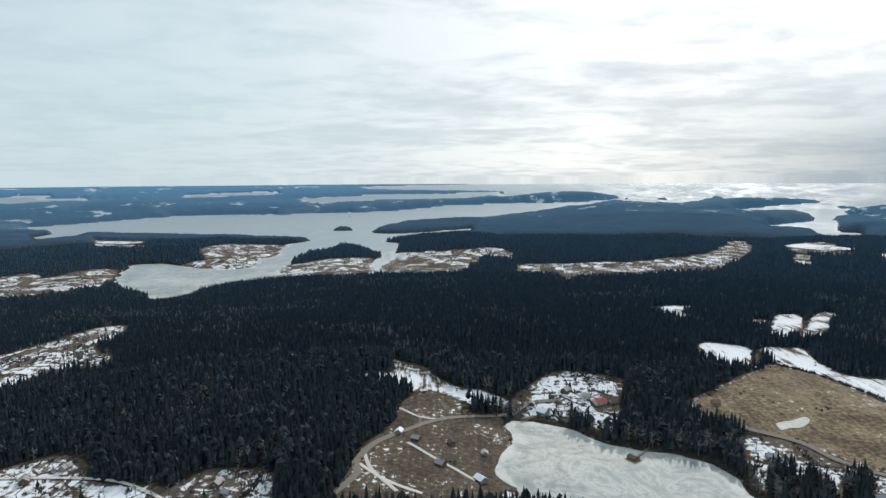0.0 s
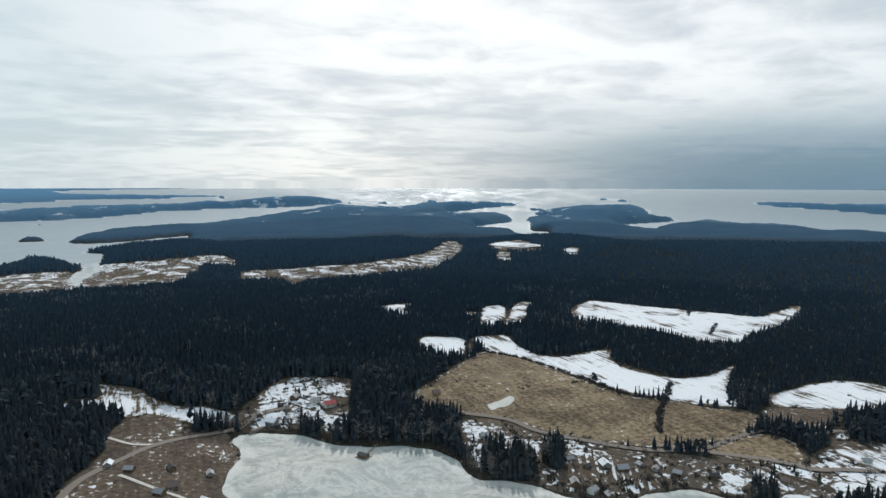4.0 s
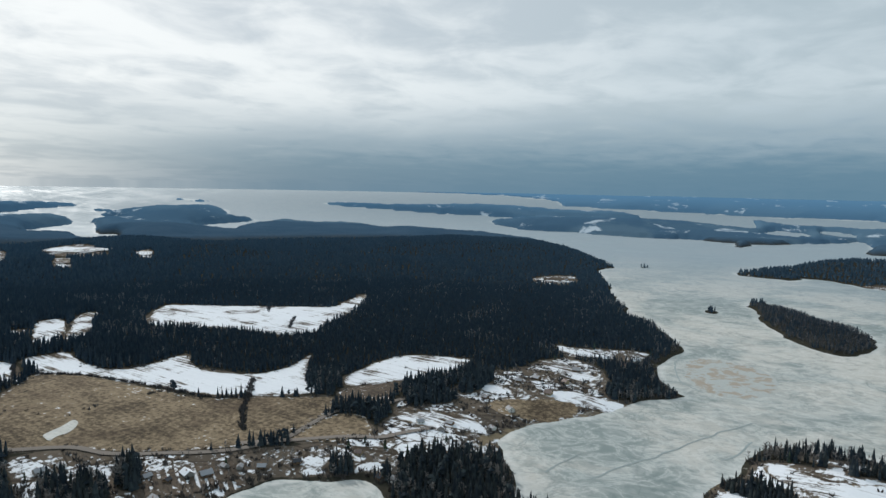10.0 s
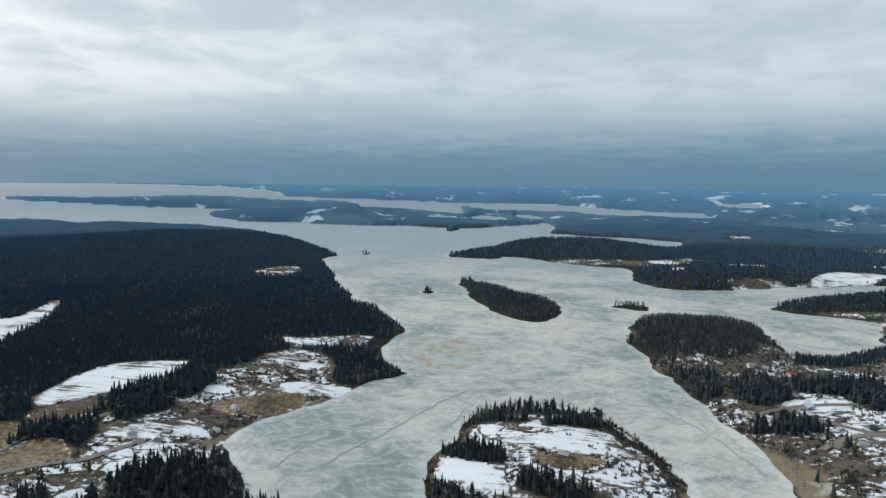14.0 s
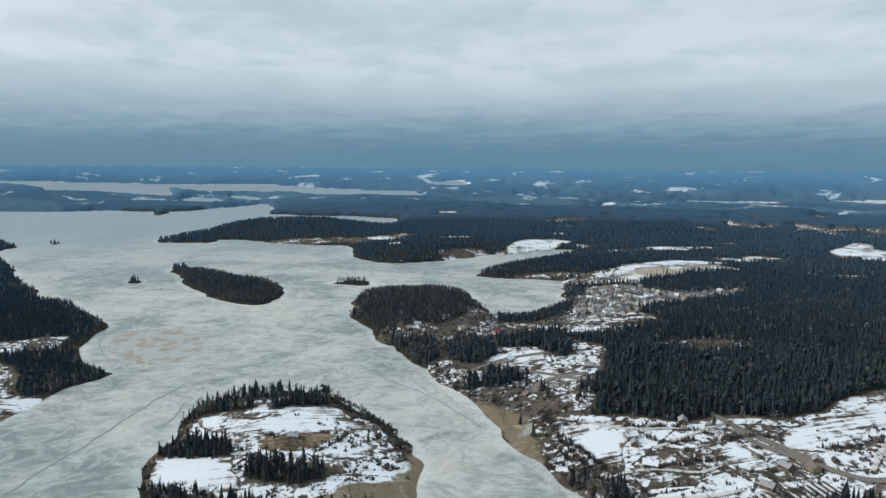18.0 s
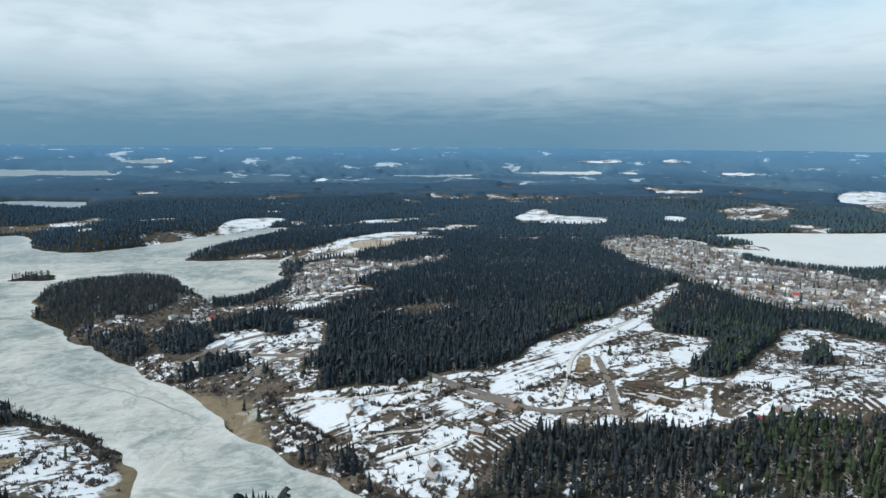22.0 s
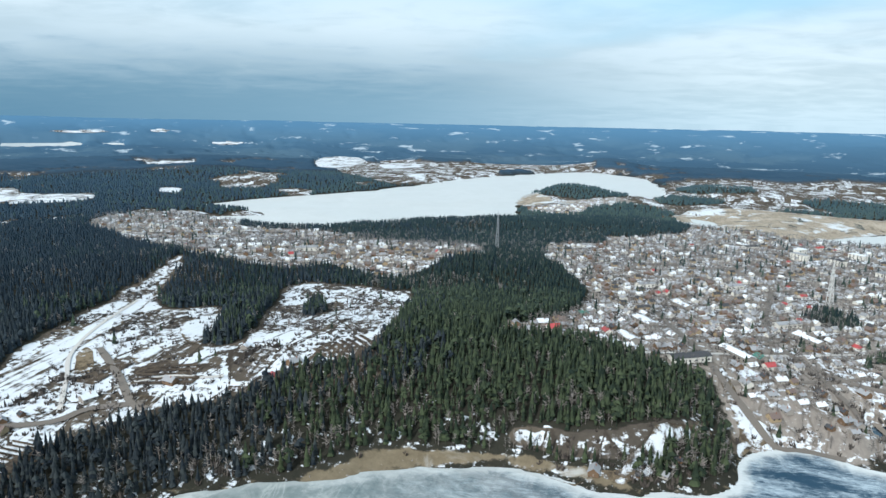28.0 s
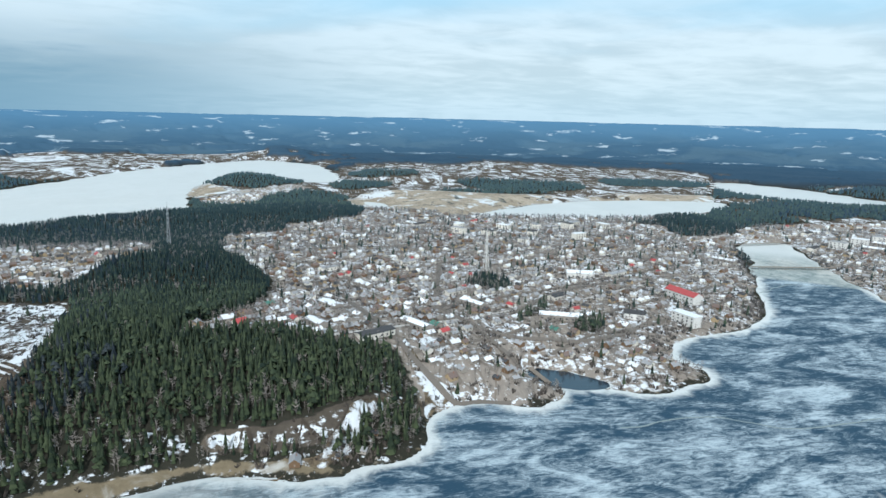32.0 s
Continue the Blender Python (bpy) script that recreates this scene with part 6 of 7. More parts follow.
# scrub on open land, along the shores and hedges
x, y, rng = scatter(385, 1250, 5.0, 77)
z, d = relief(x, y)
vx, vy = viewed(x, y, z)
fields = in_any(vx, vy, ("meadow", "snow", "plough"))
yards, urban = in_any(vx, vy, ("open", "white", "yard")), in_town(x, y)
clump = 0.6 * wobble(x, y, 34, 21) + 0.4 * wobble(x, y, 13, 22)
chance = np.where((yards > 0) & (fields < -2), np.clip(0.30 + 0.9 * clump, 0, 0.85), 0.0)
chance = np.where((in_any(vx, vy, ("scrub",)) > 0) & (fields < -2), np.clip(0.62 + 0.8 * clump, 0.1, 0.95), chance)
chance = np.where(urban > 0, np.clip(0.36 + 0.6 * clump, 0, 0.8), chance)
chance = np.where((fields > 0), np.clip(0.5 * (clump - 0.45), 0, 0.06), chance)
chance = np.where((in_any(vx, vy, ("snow",)) > 0) & (np.hypot(x - 400, y + 350) < 450), np.clip(0.9 * (clump - 0.12), 0.02, 0.4), chance)
chance = np.where((np.abs(fields) < 3.5) & (clump > -0.1), 0.45, chance)
sunny = np.degrees(np.arctan2(x - HUB[0], y - HUB[1])) % 360
chance = np.maximum(chance, np.where((d > 1) & (d < 20) & (fields < 0), np.where((sunny > 120) & (sunny < 215), 0.16, 0.6) + 0.5 * clump, 0))
chance = np.where(in_any(vx, vy, ("mud",)) > -2, 0.04, chance)
k = (d > 1) & (rng.uniform(0, 1, len(x)) < chance) & ((np.hypot(x - HUB[0], y - HUB[1]) < 900) | (rng.uniform(0, 1, len(x)) < 0.4))
x, y, z = x[k], y[k], z[k]
many("scrub", BUSH, x, y, z, rng.uniform(1.2, 4.2, len(x)) * np.where(d[k] < 20, 1.35, 1.0), SCRUB, "leafless brown scrub along shores and yards", "scrub", 1.5, rng)
hx, hy = [np.concatenate(v) for v in zip(*[(smooth_line(p, 2.2) + np.random.default_rng(5).uniform(-1.5, 1.5, (len(smooth_line(p, 2.2)), 2))).T for p in LINES["hedge"].values()])]
many("hedgerow", BUSH, hx, hy, on_ground(hx, hy), np.random.default_rng(6).uniform(2.0, 5.5, len(hx)), SCRUB, "dark leafless hedgerow between two fields", "hedge", 1.2)

# bare trees in the town and villages
x, y, rng = scatter(400, 1500, 8.5, 91)
z, d = relief(x, y)
vx, vy = viewed(x, y, z)
urban, yards, fields = in_town(x, y), in_any(vx, vy, ("open", "white", "yard")), in_any(vx, vy, ("meadow", "snow", "plough"))
k = (d > 4) & (fields < -2) & (rng.uniform(0, 1, len(x)) < np.where(urban > 0, 0.85 + 0.4 * wobble(x, y, 60, 31), np.where(yards > 0, 0.20 + 0.3 * wobble(x, y, 40, 32), np.where(in_any(vx, vy, ("scrub",)) > 0, 0.5 + 0.4 * wobble(x, y, 40, 32), 0))))
x, y, z = x[k], y[k], z[k]
dark = rng.uniform(0, 1, len(x)) < 0.08
many("town_trees", BIRCH, x[~dark], y[~dark], z[~dark], rng.uniform(5, 12, (~dark).sum()), TWIGS, "bare grey trees among the houses", "trees", 1.3, rng)
many("garden_spruces", SHAPES["mid"], x[dark], y[dark], z[dark], rng.uniform(5, 13, dark.sum()), NEEDLES, "scattered dark spruces among the houses", "trees", 1.3, rng)


# ---- houses ----
def gable(bm, w, l, h, top, slot=0):
    """Walls with gable ends, ridge along y."""
    a, b = w / 2, l / 2
    v = [bm.verts.new(p) for p in ((-a, -b, -0.6), (a, -b, -0.6), (a, b, -0.6), (-a, b, -0.6), (-a, -b, h), (a, -b, h), (a, b, h), (-a, b, h), (0, -b, top - 0.12), (0, b, top - 0.12))]
    for f in ((0, 1, 5, 8, 4), (2, 3, 7, 9, 6), (1, 2, 6, 5), (3, 0, 4, 7), (3, 2, 1, 0)):
        bm.faces.new([v[k] for k in f]).material_index = slot


def roof(bm, w, l, h, top):
    """Two sloping slabs with eaves."""
    a, b = w / 2 + 0.55, l / 2 + 0.5
    drop = (top - h) * 0.55 / (w / 2)
    for s in (-1, 1):
        lo, hi = (s * a, h - drop), (0, top)
        v = [bm.verts.new((x, y, z + t)) for t in (0.0, 0.22) for x, z in (lo, hi) for y in (-b, b)]
        for f in ((0, 1, 3, 2), (4, 6, 7, 5), (0, 4, 5, 1), (2, 3, 7, 6), (0, 2, 6, 4), (1, 5, 7, 3)):
            bm.faces.new([v[k] for k in f])
    bmesh.ops.recalc_face_normals(bm, faces=bm.faces)


def house(w, l, h, rise, wall, cover_mat, label):
    """A wooden house: walls, roof, chimney, windows and door."""
    thing = tagged(new("house"), label, "house", "houses of the town and villages")
    top = h + rise
    part("wall", solid("wall", lambda bm: gable(bm, w, l, h, top), [wall]), thing)
    part("roof", solid("roof", lambda bm: roof(bm, w, l, h, top), [cover_mat]), thing)
    part("chimney", solid("chimney", lambda bm: box(bm, (w * 0.1, l * 0.12, top - 1.2), (w * 0.1 + 0.6, l * 0.12 + 0.6, top + 0.9)), [BRICK]), thing)
    pane = solid("window", lambda bm: box(bm, (-0.04, -0.6, 0), (0.04, 0.6, 1.3)), [GLASS])
    for s in (-1, 1):
        for y in (-l * 0.26, l * 0.26):
            o = part("window", pane, thing)
            o.location = (s * (w / 2 + 0.02), y, 1.1)
    part("door", solid("door", lambda bm: box(bm, (-0.5, -l / 2 - 0.05, 0.1), (0.5, -l / 2 + 0.03, 2.1)), [WOOD]), thing)
    return thing


STOCK = [
    house(8, 11, 3.2, 3.0, WALLS[0], ROOFS[0], "brown log house under a grey slate roof"),
    house(9, 12, 3.4, 3.0, WALLS[1], ROOFS[1], "weathered board house with snow on its roof"),
    house(8, 9, 3.0, 3.2, WALLS[3], ROOFS[3], "ochre board house with a rusty metal roof"),
    house(9, 13, 3.6, 3.0, WALLS[2], ROOFS[2], "pale house under a bright red metal roof"),
    house(6, 8, 2.6, 2.2, WALLS[0], ROOFS[4], "small dark shed with a felt roof"),
    house(8, 10, 3.2, 2.8, WALLS[2], ROOFS[0], "pale plastered house under a grey slate roof"),
    house(9, 11, 3.2, 3.0, WALLS[1], ROOFS[5], "weathered house under a green metal roof"),
    house(7, 9, 2.8, 2.4, WALLS[1], ROOFS[0], "grey board cottage with a slate roof"),
]
WEIGHT = np.array((0.22, 0.18, 0.13, 0.02, 0.17, 0.12, 0.01, 0.15))
used = [0] * len(STOCK)
taken = []


def settle(k, x, y, turn, size=1.0):
    m = pose(x, y, float(on_ground(x, y)[0]), 0, 0, turn)
    used[k] += 1
    if used[k] == 1:
        STOCK[k].matrix_basis = m @ Matrix.Scale(size, 4)
        return
    copy_thing(STOCK[k], m).matrix_basis = m @ Matrix.Scale(size, 4)


HAMLET = []
HAMLET += [(-42, 597), (-26, 580), (5, 569), (33, 546), (-4, 526), (6, 533), (27, 496), (66, 523), (-303, 523), (-172, 493), (-161, 478), (-241, 457), (-321, 499), (88, 675), (111, 693), (129, 713), (146, 693), (157, 674), (96, 649), (265, 536), (281, 534), (307, 463), (312, 445), (327, 442), (335, 430), (354, 432), (360, 421), (370, 407), (373, 398), (393, 392), (286, 423), (291, 407), (298, 396), (436, 364), (408, 319), (410, 306), (528, 366), (541, 341), (554, 302), (610, 313), (272, 669), (525, 342), (631, 354), (709, 353), (730, 341)]
HAMLET += [(684, 305), (736, 307), (791, 316), (552, 297), (561, 261), (604, 240), (867, 306), (881, 271), (849, 276), (1463, 659), (1506, 649), (1563, 658), (1493, 702), (507, -262), (474, -259), (383, -252), (408, -311), (438, -376), (434, -389), (732, -234), (698, -255), (681, -274), (644, -289), (765, -235), (636, -249), (674, -190), (661, -169), (895, -149), (846, -154), (885, -184), (792, -191), (870, -234), (801, -159), (518, -262), (493, -258), (455, -250), (508, -274), (371, -242), (527, -321), (426, -363), (409, -425), (371, -472), (356, -565), (307, -519), (298, -545)]
HAMLET += [(432, -345), (693, -312), (748, -318), (624, -283), (715, -318), (991, -156), (918, -167), (885, -183), (856, -141), (951, -213), (884, -220), (949, -261), (852, -256), (528, 28), (561, 2), (492, -62), (4, -421), (-10, -415), (19, -409), (32, -419), (8, -430), (-12, -435), (-22, -450), (-1, -398)]

pick = np.random.default_rng(12)
for x, y in grounded(HAMLET):
    if shore(np.array([float(x)]), np.array([float(y)]))[0] > 6 and all((x - a) ** 2 + (y - b) ** 2 > 130 for a, b in taken):
        taken.append((x, y))
        settle(pick.choice(len(STOCK), p=WEIGHT), x, y, pick.uniform(0, 180), pick.uniform(0.6, 0.88))

# town lots in rows along the streets
lots = []
for turn, gap_a, gap_b in ((28, 12.5, 19),):
    c, s = math.cos(radians(turn)), math.sin(radians(turn))
    for a in np.arange(-1900, 1900, gap_a):
        for b in np.arange(-1900, 1900, gap_b):
            bend = 14 * math.sin(a / 260.0)
            lots.append((HUB[0] + a * c - (b + bend) * s, HUB[1] + a * s + (b + bend) * c))
lots = np.array(lots)
lots = lots[np.hypot(*(lots - HUB).T) < 1700]
lots = lots + np.random.default_rng(3).uniform(-4.5, 4.5, lots.shape)
vx, vy = viewed(*lots.T, on_ground(*lots.T))
urban = in_town(*lots.T)
near_road = np.full(len(lots), 99.0)
for line in LINES["road"].values():
    for q in smooth_line(line, 8):
        near_road = np.minimum(near_road, np.hypot(*(lots - q).T))
k = (urban > 6) & (shore(*lots.T) > 14) & (near_road > 9) & (in_any(vx, vy, ("grove",)) < -4) & (np.random.default_rng(4).uniform(0, 1, len(lots)) < np.where(np.hypot(*(lots - HUB).T) > 980, 0.42, 0.78) + 0.25 * wobble(lots[:, 0], lots[:, 1], 120, 41))
lots = lots[k]
for b in np.arange(-1900, 1900, 46):
    c, s = math.cos(radians(28)), math.sin(radians(28))
    a = np.arange(-1900, 1900, 12.0)
    bend = 14 * np.sin(a / 260.0)
    px, py = HUB[0] + a * c - (b + 11.5 + bend) * s, HUB[1] + a * s + (b + 11.5 + bend) * c
    fit = (in_town(px, py) > 8) & (shore(px, py) > 16) & (np.hypot(px - HUB[0], py - HUB[1]) < 1350)
    run = []
    for q in range(len(a)):
        if fit[q]:
            run.append((px[q], py[q]))
        if (not fit[q] or q == len(a) - 1) and run:
            if len(run) > 7:
                tagged(new("road", mesh("road", *ribbon(run, 4.2, 0.7, 12.0), [ROAD if int(b) % 3 else TRACK], smooth=True)), "narrow unpaved town street with old snow", "street", kind="structure")
            run = []
SPECIAL = grounded([(-436, -720), (-384, -633), (-362, -852), (-339, -662), (-255, -671), (-242, -897)])
lots = lots[[all(np.hypot(x - a, y - b) > 34 for a, b in SPECIAL) for x, y in lots]]
halls = lots[np.random.default_rng(31).choice(len(lots), 26, replace=False)]
lots = lots[[all(np.hypot(x - a, y - b) > 20 for a, b in halls) for x, y in lots]]
order = np.argsort(np.hypot(*(lots - HUB).T))
for q in order[:185]:
    x, y = lots[q]
    settle(pick.choice(len(STOCK), p=WEIGHT), x, y, 28 + pick.choice((0, 90)) + pick.uniform(-8, 8), pick.uniform(0.6, 0.88))

for thing, count in zip(STOCK, used):
    if not count:
        discard(thing)


def far_houses(places, wall, cover_mat, label, rng):
    """The rest of the town's houses, too far off to be told apart closely."""
    unit = np.array([(x, y, z) for z in (-0.2, 1) for x, y in ((-1, -1), (1, -1), (1, 1), (-1, 1))] + [(0, -1, 1.85), (0, 1, 1.85)] + [(-1.12, -1.08, 0.98), (-1.12, 1.08, 0.98), (1.12, -1.08, 0.98), (1.12, 1.08, 0.98), (0, -1.08, 1.98), (0, 1.08, 1.98)])
    tri = np.array([(0, 1, 5), (0, 5, 4), (1, 2, 6), (1, 6, 5), (2, 3, 7), (2, 7, 6), (3, 0, 4), (3, 4, 7), (4, 5, 8), (6, 7, 9), (10, 14, 15), (10, 15, 11), (12, 13, 15), (12, 15, 14)])
    n = len(places)
    t = np.radians(28 + rng.choice((0, 90), n) + rng.uniform(-8, 8, n))
    w, l, h = rng.uniform(2.2, 3.6, n), rng.uniform(2.8, 4.8, n), rng.uniform(2.0, 3.0, n)
    z = on_ground(places[:, 0], places[:, 1])
    lx, ly = unit[None, :, 0] * w[:, None], unit[None, :, 1] * l[:, None]
    c, s = np.cos(t)[:, None], np.sin(t)[:, None]
    pts = np.stack((places[:, :1] + lx * c - ly * s, places[:, 1:] + lx * s + ly * c, z[:, None] + unit[None, :, 2] * h[:, None]), -1).reshape(-1, 3)
    f = (tri[None] + (np.arange(n) * len(unit))[:, None, None]).reshape(-1, 3)
    ob = new("far_houses", mesh("far_houses", pts, f, [wall, cover_mat], np.tile([0] * 10 + [1] * 4, n)))
    tagged(ob, label, "houses", kind="stuff")


rest, kinds = lots[order[185:]], pick.choice(6, len(order) - 185, p=(0.36, 0.20, 0.02, 0.17, 0.15, 0.10))
for q, (w, c, l) in enumerate(((WALLS[1], ROOFS[0], "grey slate roofs of the far town"), (WALLS[2], ROOFS[1], "snowy roofs of the far town"), (WALLS[2], ROOFS[2], "red metal roofs of the far town"), (WALLS[0], ROOFS[3], "rusty roofs of the far town"), (WALLS[3], ROOFS[4], "dark roofs of the far town"), (WALLS[2], ROOFS[0], "pale houses of the far town"))):
    if (kinds == q).any():
        far_houses(rest[kinds == q], w, c, l, np.random.default_rng(50 + q))


# ---- larger buildings ----
def block(name, x, y, turn, w, l, h, wall, cover_mat, label, storeys=3, pitch=0.0):
    """A plastered building with rows of windows and a low roof."""
    thing = tagged(new(name), label, "building")
    thing.matrix_basis = pose(x, y, float(on_ground(x, y)[0]), 0, 0, turn)
    part("wall", solid("wall", (lambda bm: gable(bm, w, l, h, h + pitch)) if pitch else (lambda bm: box(bm, (-w / 2, -l / 2, -1), (w / 2, l / 2, h))), [wall]), thing)
    part("roof", solid("roof", (lambda bm: roof(bm, w, l, h, h + pitch)) if pitch else (lambda bm: box(bm, (-w / 2 - 0.4, -l / 2 - 0.4, h), (w / 2 + 0.4, l / 2 + 0.4, h + 0.5))), [cover_mat]), thing)
    pane = solid("window", lambda bm: box(bm, (-0.05, -0.9, 0), (0.05, 0.9, 1.5)), [GLASS])
    n = max(2, int(l / 5.5))
    for f in range(storeys):
        for k in range(n):
            for s in (-1, 1):
                o = part("window", pane, thing)
                o.location = (s * (w / 2 + 0.03), (k + 0.5) * l / n - l / 2, 1.0 + f * (h - 0.6) / storeys)
    return thing


block("school", *grounded((-436, -720))[0], 10, 14, 46, 9, WHITE, ROOFS[2], "long white building under a bright red roof", 2, 4.0)
block("apartment_building", *grounded((-384, -633))[0], 15, 12, 30, 11, WHITE, ROOFS[1], "white plastered block with a snowy flat roof", 3)
block("hall", *grounded((-362, -852))[0], 70, 16, 34, 6, WHITE, ROOFS[1], "long white hall with a snow-covered roof", 1, 2.5)
block("shop", *grounded((-339, -662))[0], 60, 15, 22, 6, WHITE, ROOFS[4], "pale building with a dark felt roof", 1, 2.5)
block("workshop", *grounded((-255, -671))[0], 65, 12, 42, 5, WALLS[1], ROOFS[1], "long low workshop with a snowy roof", 1, 2.0)
for k, (x, y) in enumerate(halls):
    block("warehouse", x, y, 28 + 90 * (k % 2), 9 + k % 4, 22 + 3 * (k % 5), 4.5, WALLS[(1, 2)[k % 2]], ROOFS[(1, 0, 1, 4)[k % 4]], "long low building with a wide shallow roof", 1, 1.6)
spread_out = np.random.default_rng(61)
for k in range(11):
    block("apartment_building", -270 - 27 * k + spread_out.uniform(-14, 14), -1075 - spread_out.uniform(-45, 110), 28 + 90 * (k % 2) + spread_out.uniform(-12, 12), 11, spread_out.uniform(16, 30), spread_out.uniform(7, 12), WALLS[2], ROOFS[(0, 1, 4)[k % 3]], "pale apartment block on the far side of town", 3)
for k in range(5):
    block("apartment_building", -880 - 45 * k, -950 - 22 * (k % 3) + 20 * k, 20 + 15 * k, 13, 26, 11, WHITE, ROOFS[k % 2], "white apartment block across the river", 3)


def lattice(name, x, y, high, foot, mat, label, rings):
    """A tapering steel tower on four legs."""
    thing = tagged(new(name), label, "tower")
    thing.matrix_basis = pose(x, y, float(on_ground(x, y)[0]), 0, 0, 20)
    corner = ((-1, -1), (1, -1), (1, 1), (-1, 1))
    at = lambda k, t: Vector((corner[k][0] * foot * (1 - 0.86 * t) / 2, corner[k][1] * foot * (1 - 0.86 * t) / 2, t * high))
    for k in range(4):
        part("leg", solid("leg", lambda bm: beam(bm, at(k, 0) - Vector((0, 0, 1)), at(k, 1), 0.42, 0.3), [mat]), thing)
    for r in range(rings):
        t, u = r / rings, (r + 1) / rings

        for k in range(4):
            for p, q in ((at(k, t), at((k + 1) % 4, u)), (at((k + 1) % 4, t), at(k, u)), (at(k, u), at((k + 1) % 4, u))):
                part("brace", solid("brace", lambda bm: beam(bm, p, q, 0.2), [mat]), thing)
    part("platform", solid("platform", lambda bm: box(bm, (-1.8, -1.8, high * 0.82), (1.8, 1.8, high * 0.82 + 0.5)), [mat]), thing)
    part("aerial", solid("aerial", lambda bm: beam(bm, (0, 0, high - 1), (0, 0, high + 6), 0.35, 0.15), [mat]), thing)
    return thing


lattice("radio_tower", *grounded((-242, -897))[0], 52, 6, WHITE, "tall pale lattice radio tower above the town", 7)
lattice("radio_mast", *grounded((199, -1117))[0], 58, 5, STEEL, "slender grey steel mast rising over the woods", 9)


# ---- the bay: hut, jetty, dam, bridges ----
def ice_hut():
    thing = tagged(new("boat_hut"), "small dark timber hut standing on the bay's ice", "hut")
    thing.matrix_basis = pose(153, 534, 0, 0, 0, 35)
    part("wall", solid("wall", lambda bm: gable(bm, 6, 8, 2.4, 3.6), [WALLS[0]]), thing)
    part("roof", solid("roof", lambda bm: roof(bm, 6, 8, 2.4, 3.6), [ROOFS[4]]), thing)
    part("deck", solid("deck", lambda bm: box(bm, (-4.5, -5.5, 0), (4.5, 5.5, 0.35)), [WOOD]), thing)
    part("door", solid("door", lambda bm: box(bm, (-0.5, -4.06, 0.36), (0.5, -3.95, 2.1)), [WOOD]), thing)


def jetty(a, b, wide, label, name="jetty", high=0.7):
    """A plank walk on posts between two places."""
    a, b = np.array(a, float), np.array(b, float)
    d = b - a
    l = float(np.hypot(*d))
    thing = tagged(new(name), label, name.split("_")[-1])
    thing.matrix_basis = pose(a[0], a[1], 0, 0, 0, math.degrees(math.atan2(d[1], d[0])))
    n = max(4, int(l / 2.5))
    plank = solid("plank", lambda bm: box(bm, (0.03, -wide / 2, high - 0.12), (l / n - 0.03, wide / 2, high)), [WOOD])
    post = solid("post", lambda bm: box(bm, (-0.12, -0.12, -1.5), (0.12, 0.12, high - 0.121)), [WOOD])
    for k in range(n):
        part("plank", plank, thing).location = (k * l / n, 0, 0)
        if k % 2 == 0:
            for s in (-1, 1):
                part("post", post, thing).location = (k * l / n + 0.2, s * (wide / 2 - 0.15), 0)
    return thing


ice_hut()
jetty((-170, -542), (-174, -502), 5.0, "pale timber wharf at the town's inlet", "town_wharf", 0.9)
jetty((153, 534), (170, 552), 1.2, "narrow plank jetty from the shore to the hut")
jetty((-642, -862), (-770, -836), 7.0, "long low timber road bridge over the river ice", "road_bridge", 3.2)
jetty((-733, -1027), (-859, -1033), 6.0, "low railway bridge over the river ice", "rail_bridge", 3.0)
jetty((75, 625), (118, 645), 5.0, "wooden footbridge beside the dam", "timber_bridge", 2.6)
dam = tagged(new("dam_wall"), "dark timber dam wall at the head of the bay", "dam")
dam.matrix_basis = pose(75, 625, 0, 0, 0, 25)
part("wall", solid("wall", lambda bm: box(bm, (-4, -2, -1), (42, -0.8, 2.4)), [WOOD]), dam)
part("coping", solid("coping", lambda bm: box(bm, (-4.2, -2.2, 2.4), (42.2, -0.6, 2.7)), [ROOFS[4]]), dam)
for k in range(8):
    part("buttress", solid("buttress", lambda bm: beam(bm, (2 + 5 * k, -4.6, -1), (2 + 5 * k, -1.8, 2.2), 0.5), [WOOD]), dam)


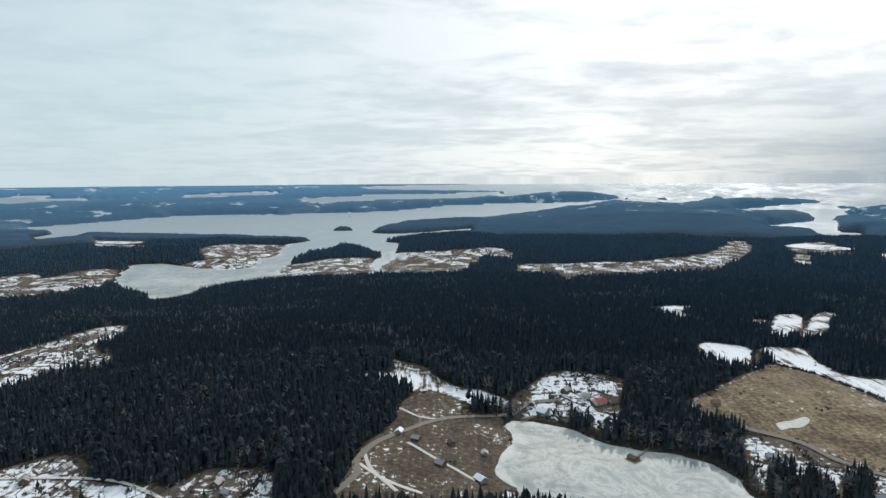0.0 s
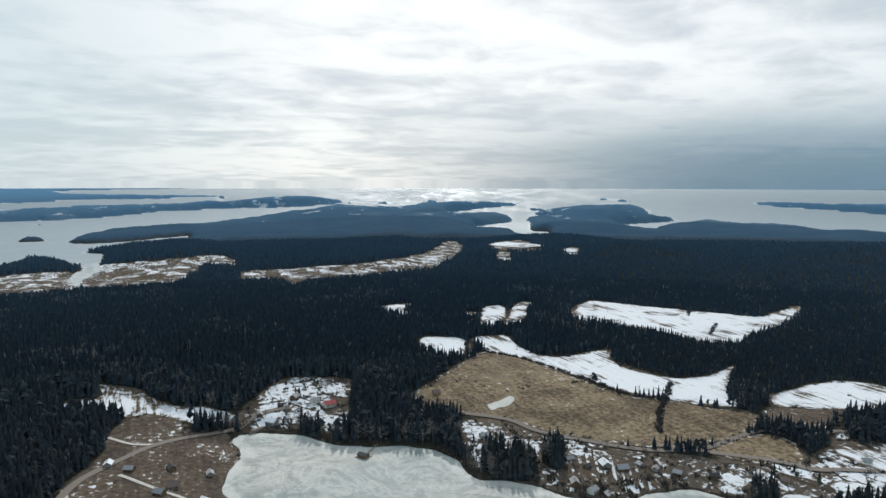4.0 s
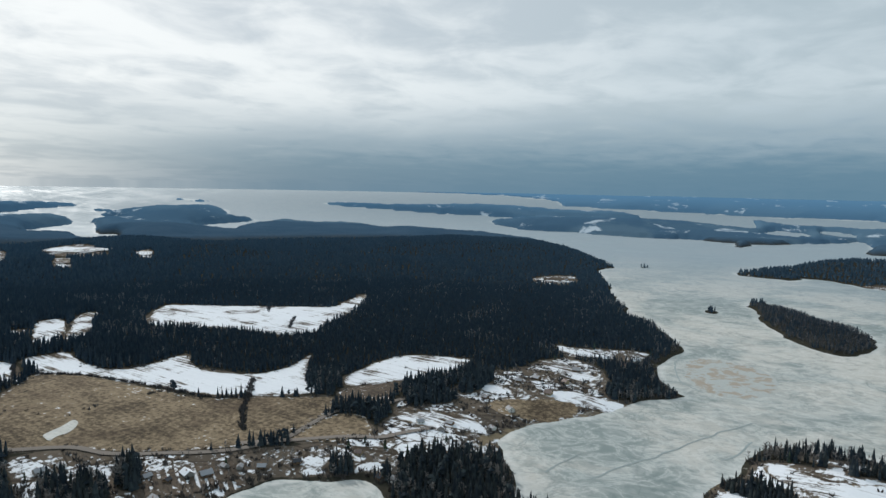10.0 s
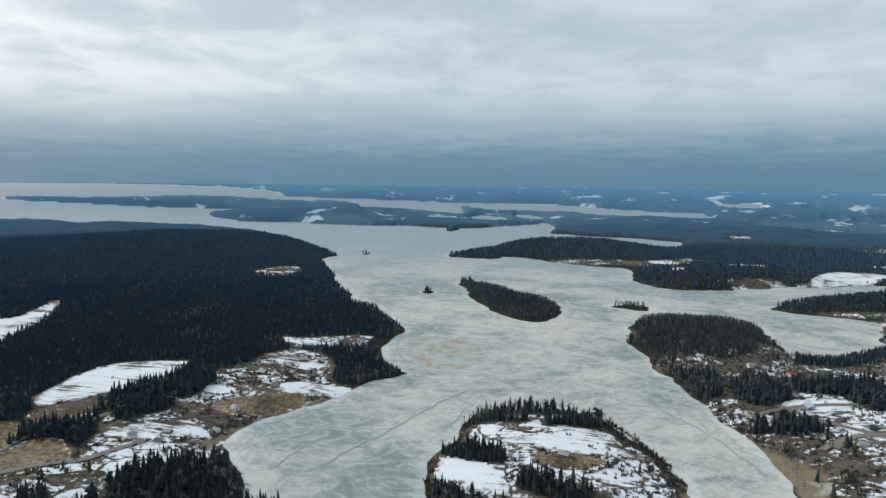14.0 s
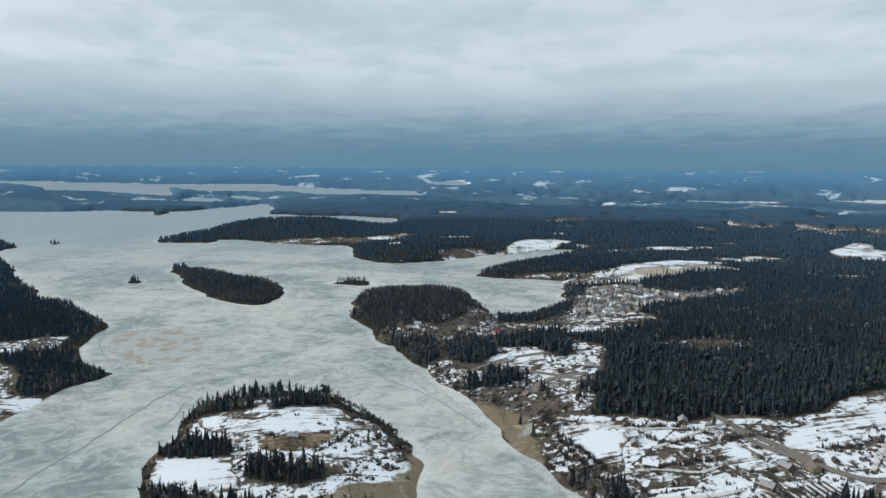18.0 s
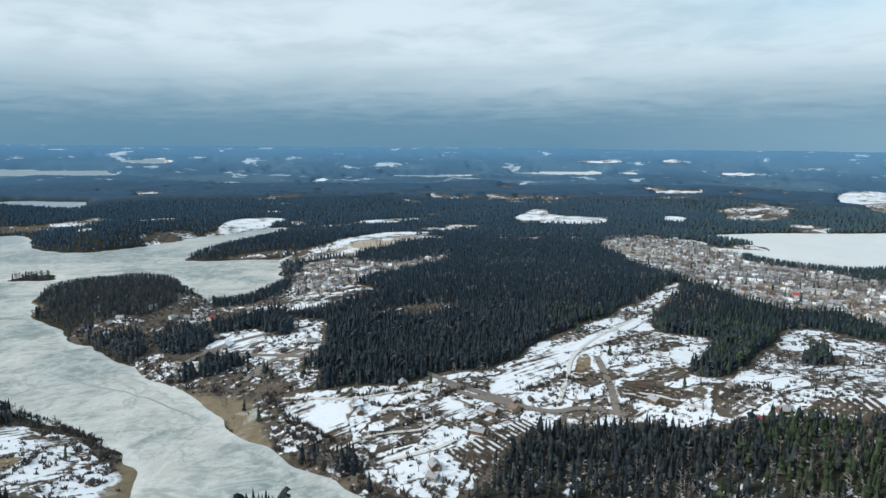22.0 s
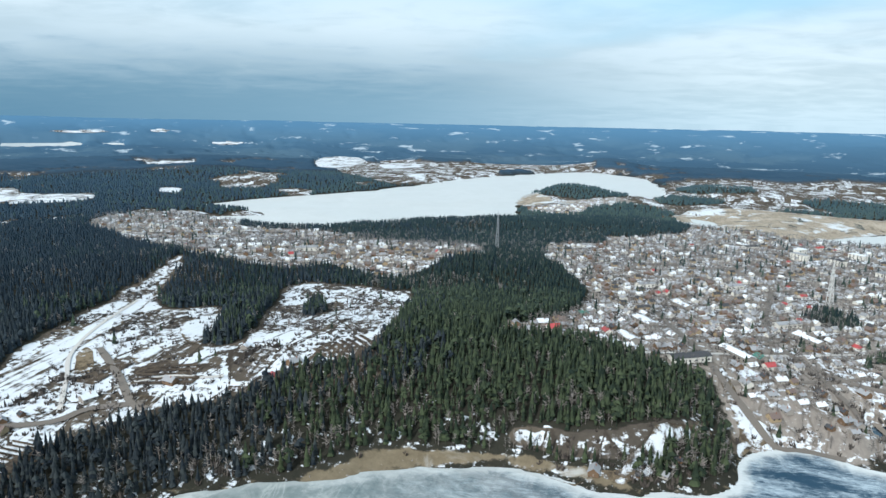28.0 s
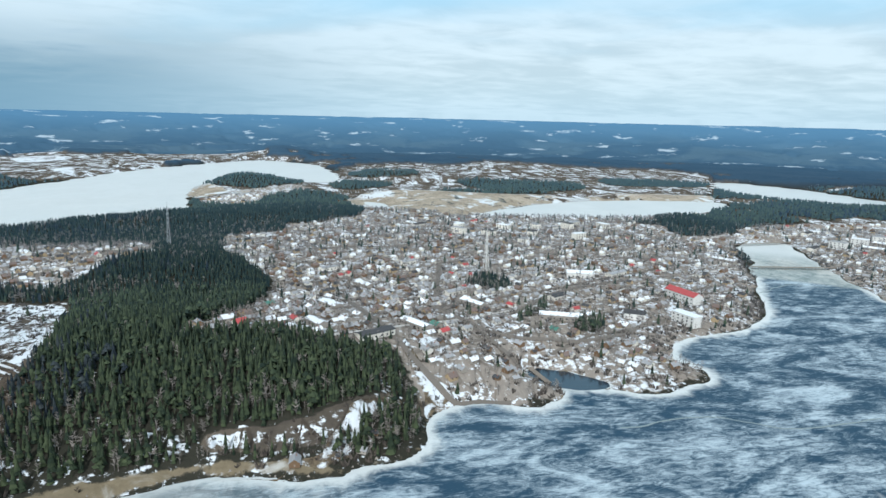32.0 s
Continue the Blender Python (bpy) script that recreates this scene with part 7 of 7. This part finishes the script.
# ---- garden beds: brown strips between lines of snow ----
BEDS = [field_material("dug_garden", "plough", 35)]
bed_rng = random.Random(8)
for bx, by, turn, n, l, w in [(396, -271, -179, 9, 41, 2.7), (402, -318, 179, 8, 46, 2), (289, -601, 83, 8, 67, 3.9), (399, -458, -170, 5, 50, 4.5), (303, 475, -120, 12, 52, 4.2), (446, -452, 173, 2, 23, 19.1), (295, -577, 139, 8, 74, 3.7)]:
    bx, by = grounded((bx, by))[0]
    c, s = math.cos(radians(turn)), math.sin(radians(turn))
    for k in range(n):
        o = k * (w + 2.0)
        ll = l * bed_rng.uniform(0.75, 1.0)
        us = np.linspace(0, ll, 9)
        rows = [np.stack((bx + us * c - (o + v) * s, by + us * s + (o + v) * c), -1) for v in (0, w * 0.5, w * bed_rng.uniform(0.85, 1.0))]
        pts = np.stack(rows, 1).reshape(-1, 2)
        i, j = np.meshgrid(np.arange(8), np.arange(2), indexing="ij")
        q = np.stack((i * 3 + j, i * 3 + j + 1, (i + 1) * 3 + j + 1, (i + 1) * 3 + j), -1).reshape(-1, 4)[:, ::-1]
        zz = on_ground(pts[:, 0], pts[:, 1]) + 0.7 + np.tile((0, 0.25, 0), 9)
        tagged(new("garden_bed", mesh("garden_bed", np.column_stack((pts, zz)), q, BEDS)), "brown dug garden strip between lines of snow", "garden bed", "garden strips")

# ---- stones along the shore by the town ----
x, y, rng = scatter(385, 760, 3.4, 123)
bear = np.degrees(np.arctan2(x - HUB[0], y - HUB[1])) % 360
k = (bear > 150) & (bear < 232)
x, y = x[k], y[k]
z, d = relief(x, y)
k = (d > -1.5) & (d < 5) & (rng.uniform(0, 1, len(x)) < 0.35)
rock = [(np.array([(0.6, 0, 0), (-0.3, 0.5, 0), (-0.3, -0.5, 0), (0.05, 0.1, 0.6)]) * (1, 1, s), np.array([(0, 1, 3), (1, 2, 3), (2, 0, 3)])) for s in (0.7, 1.0, 1.3)]
many("shore_stones", rock, x[k], y[k], z[k], rng.uniform(0.5, 2.2, k.sum()), ROCK, "grey boulders along the lake shore", "stones")
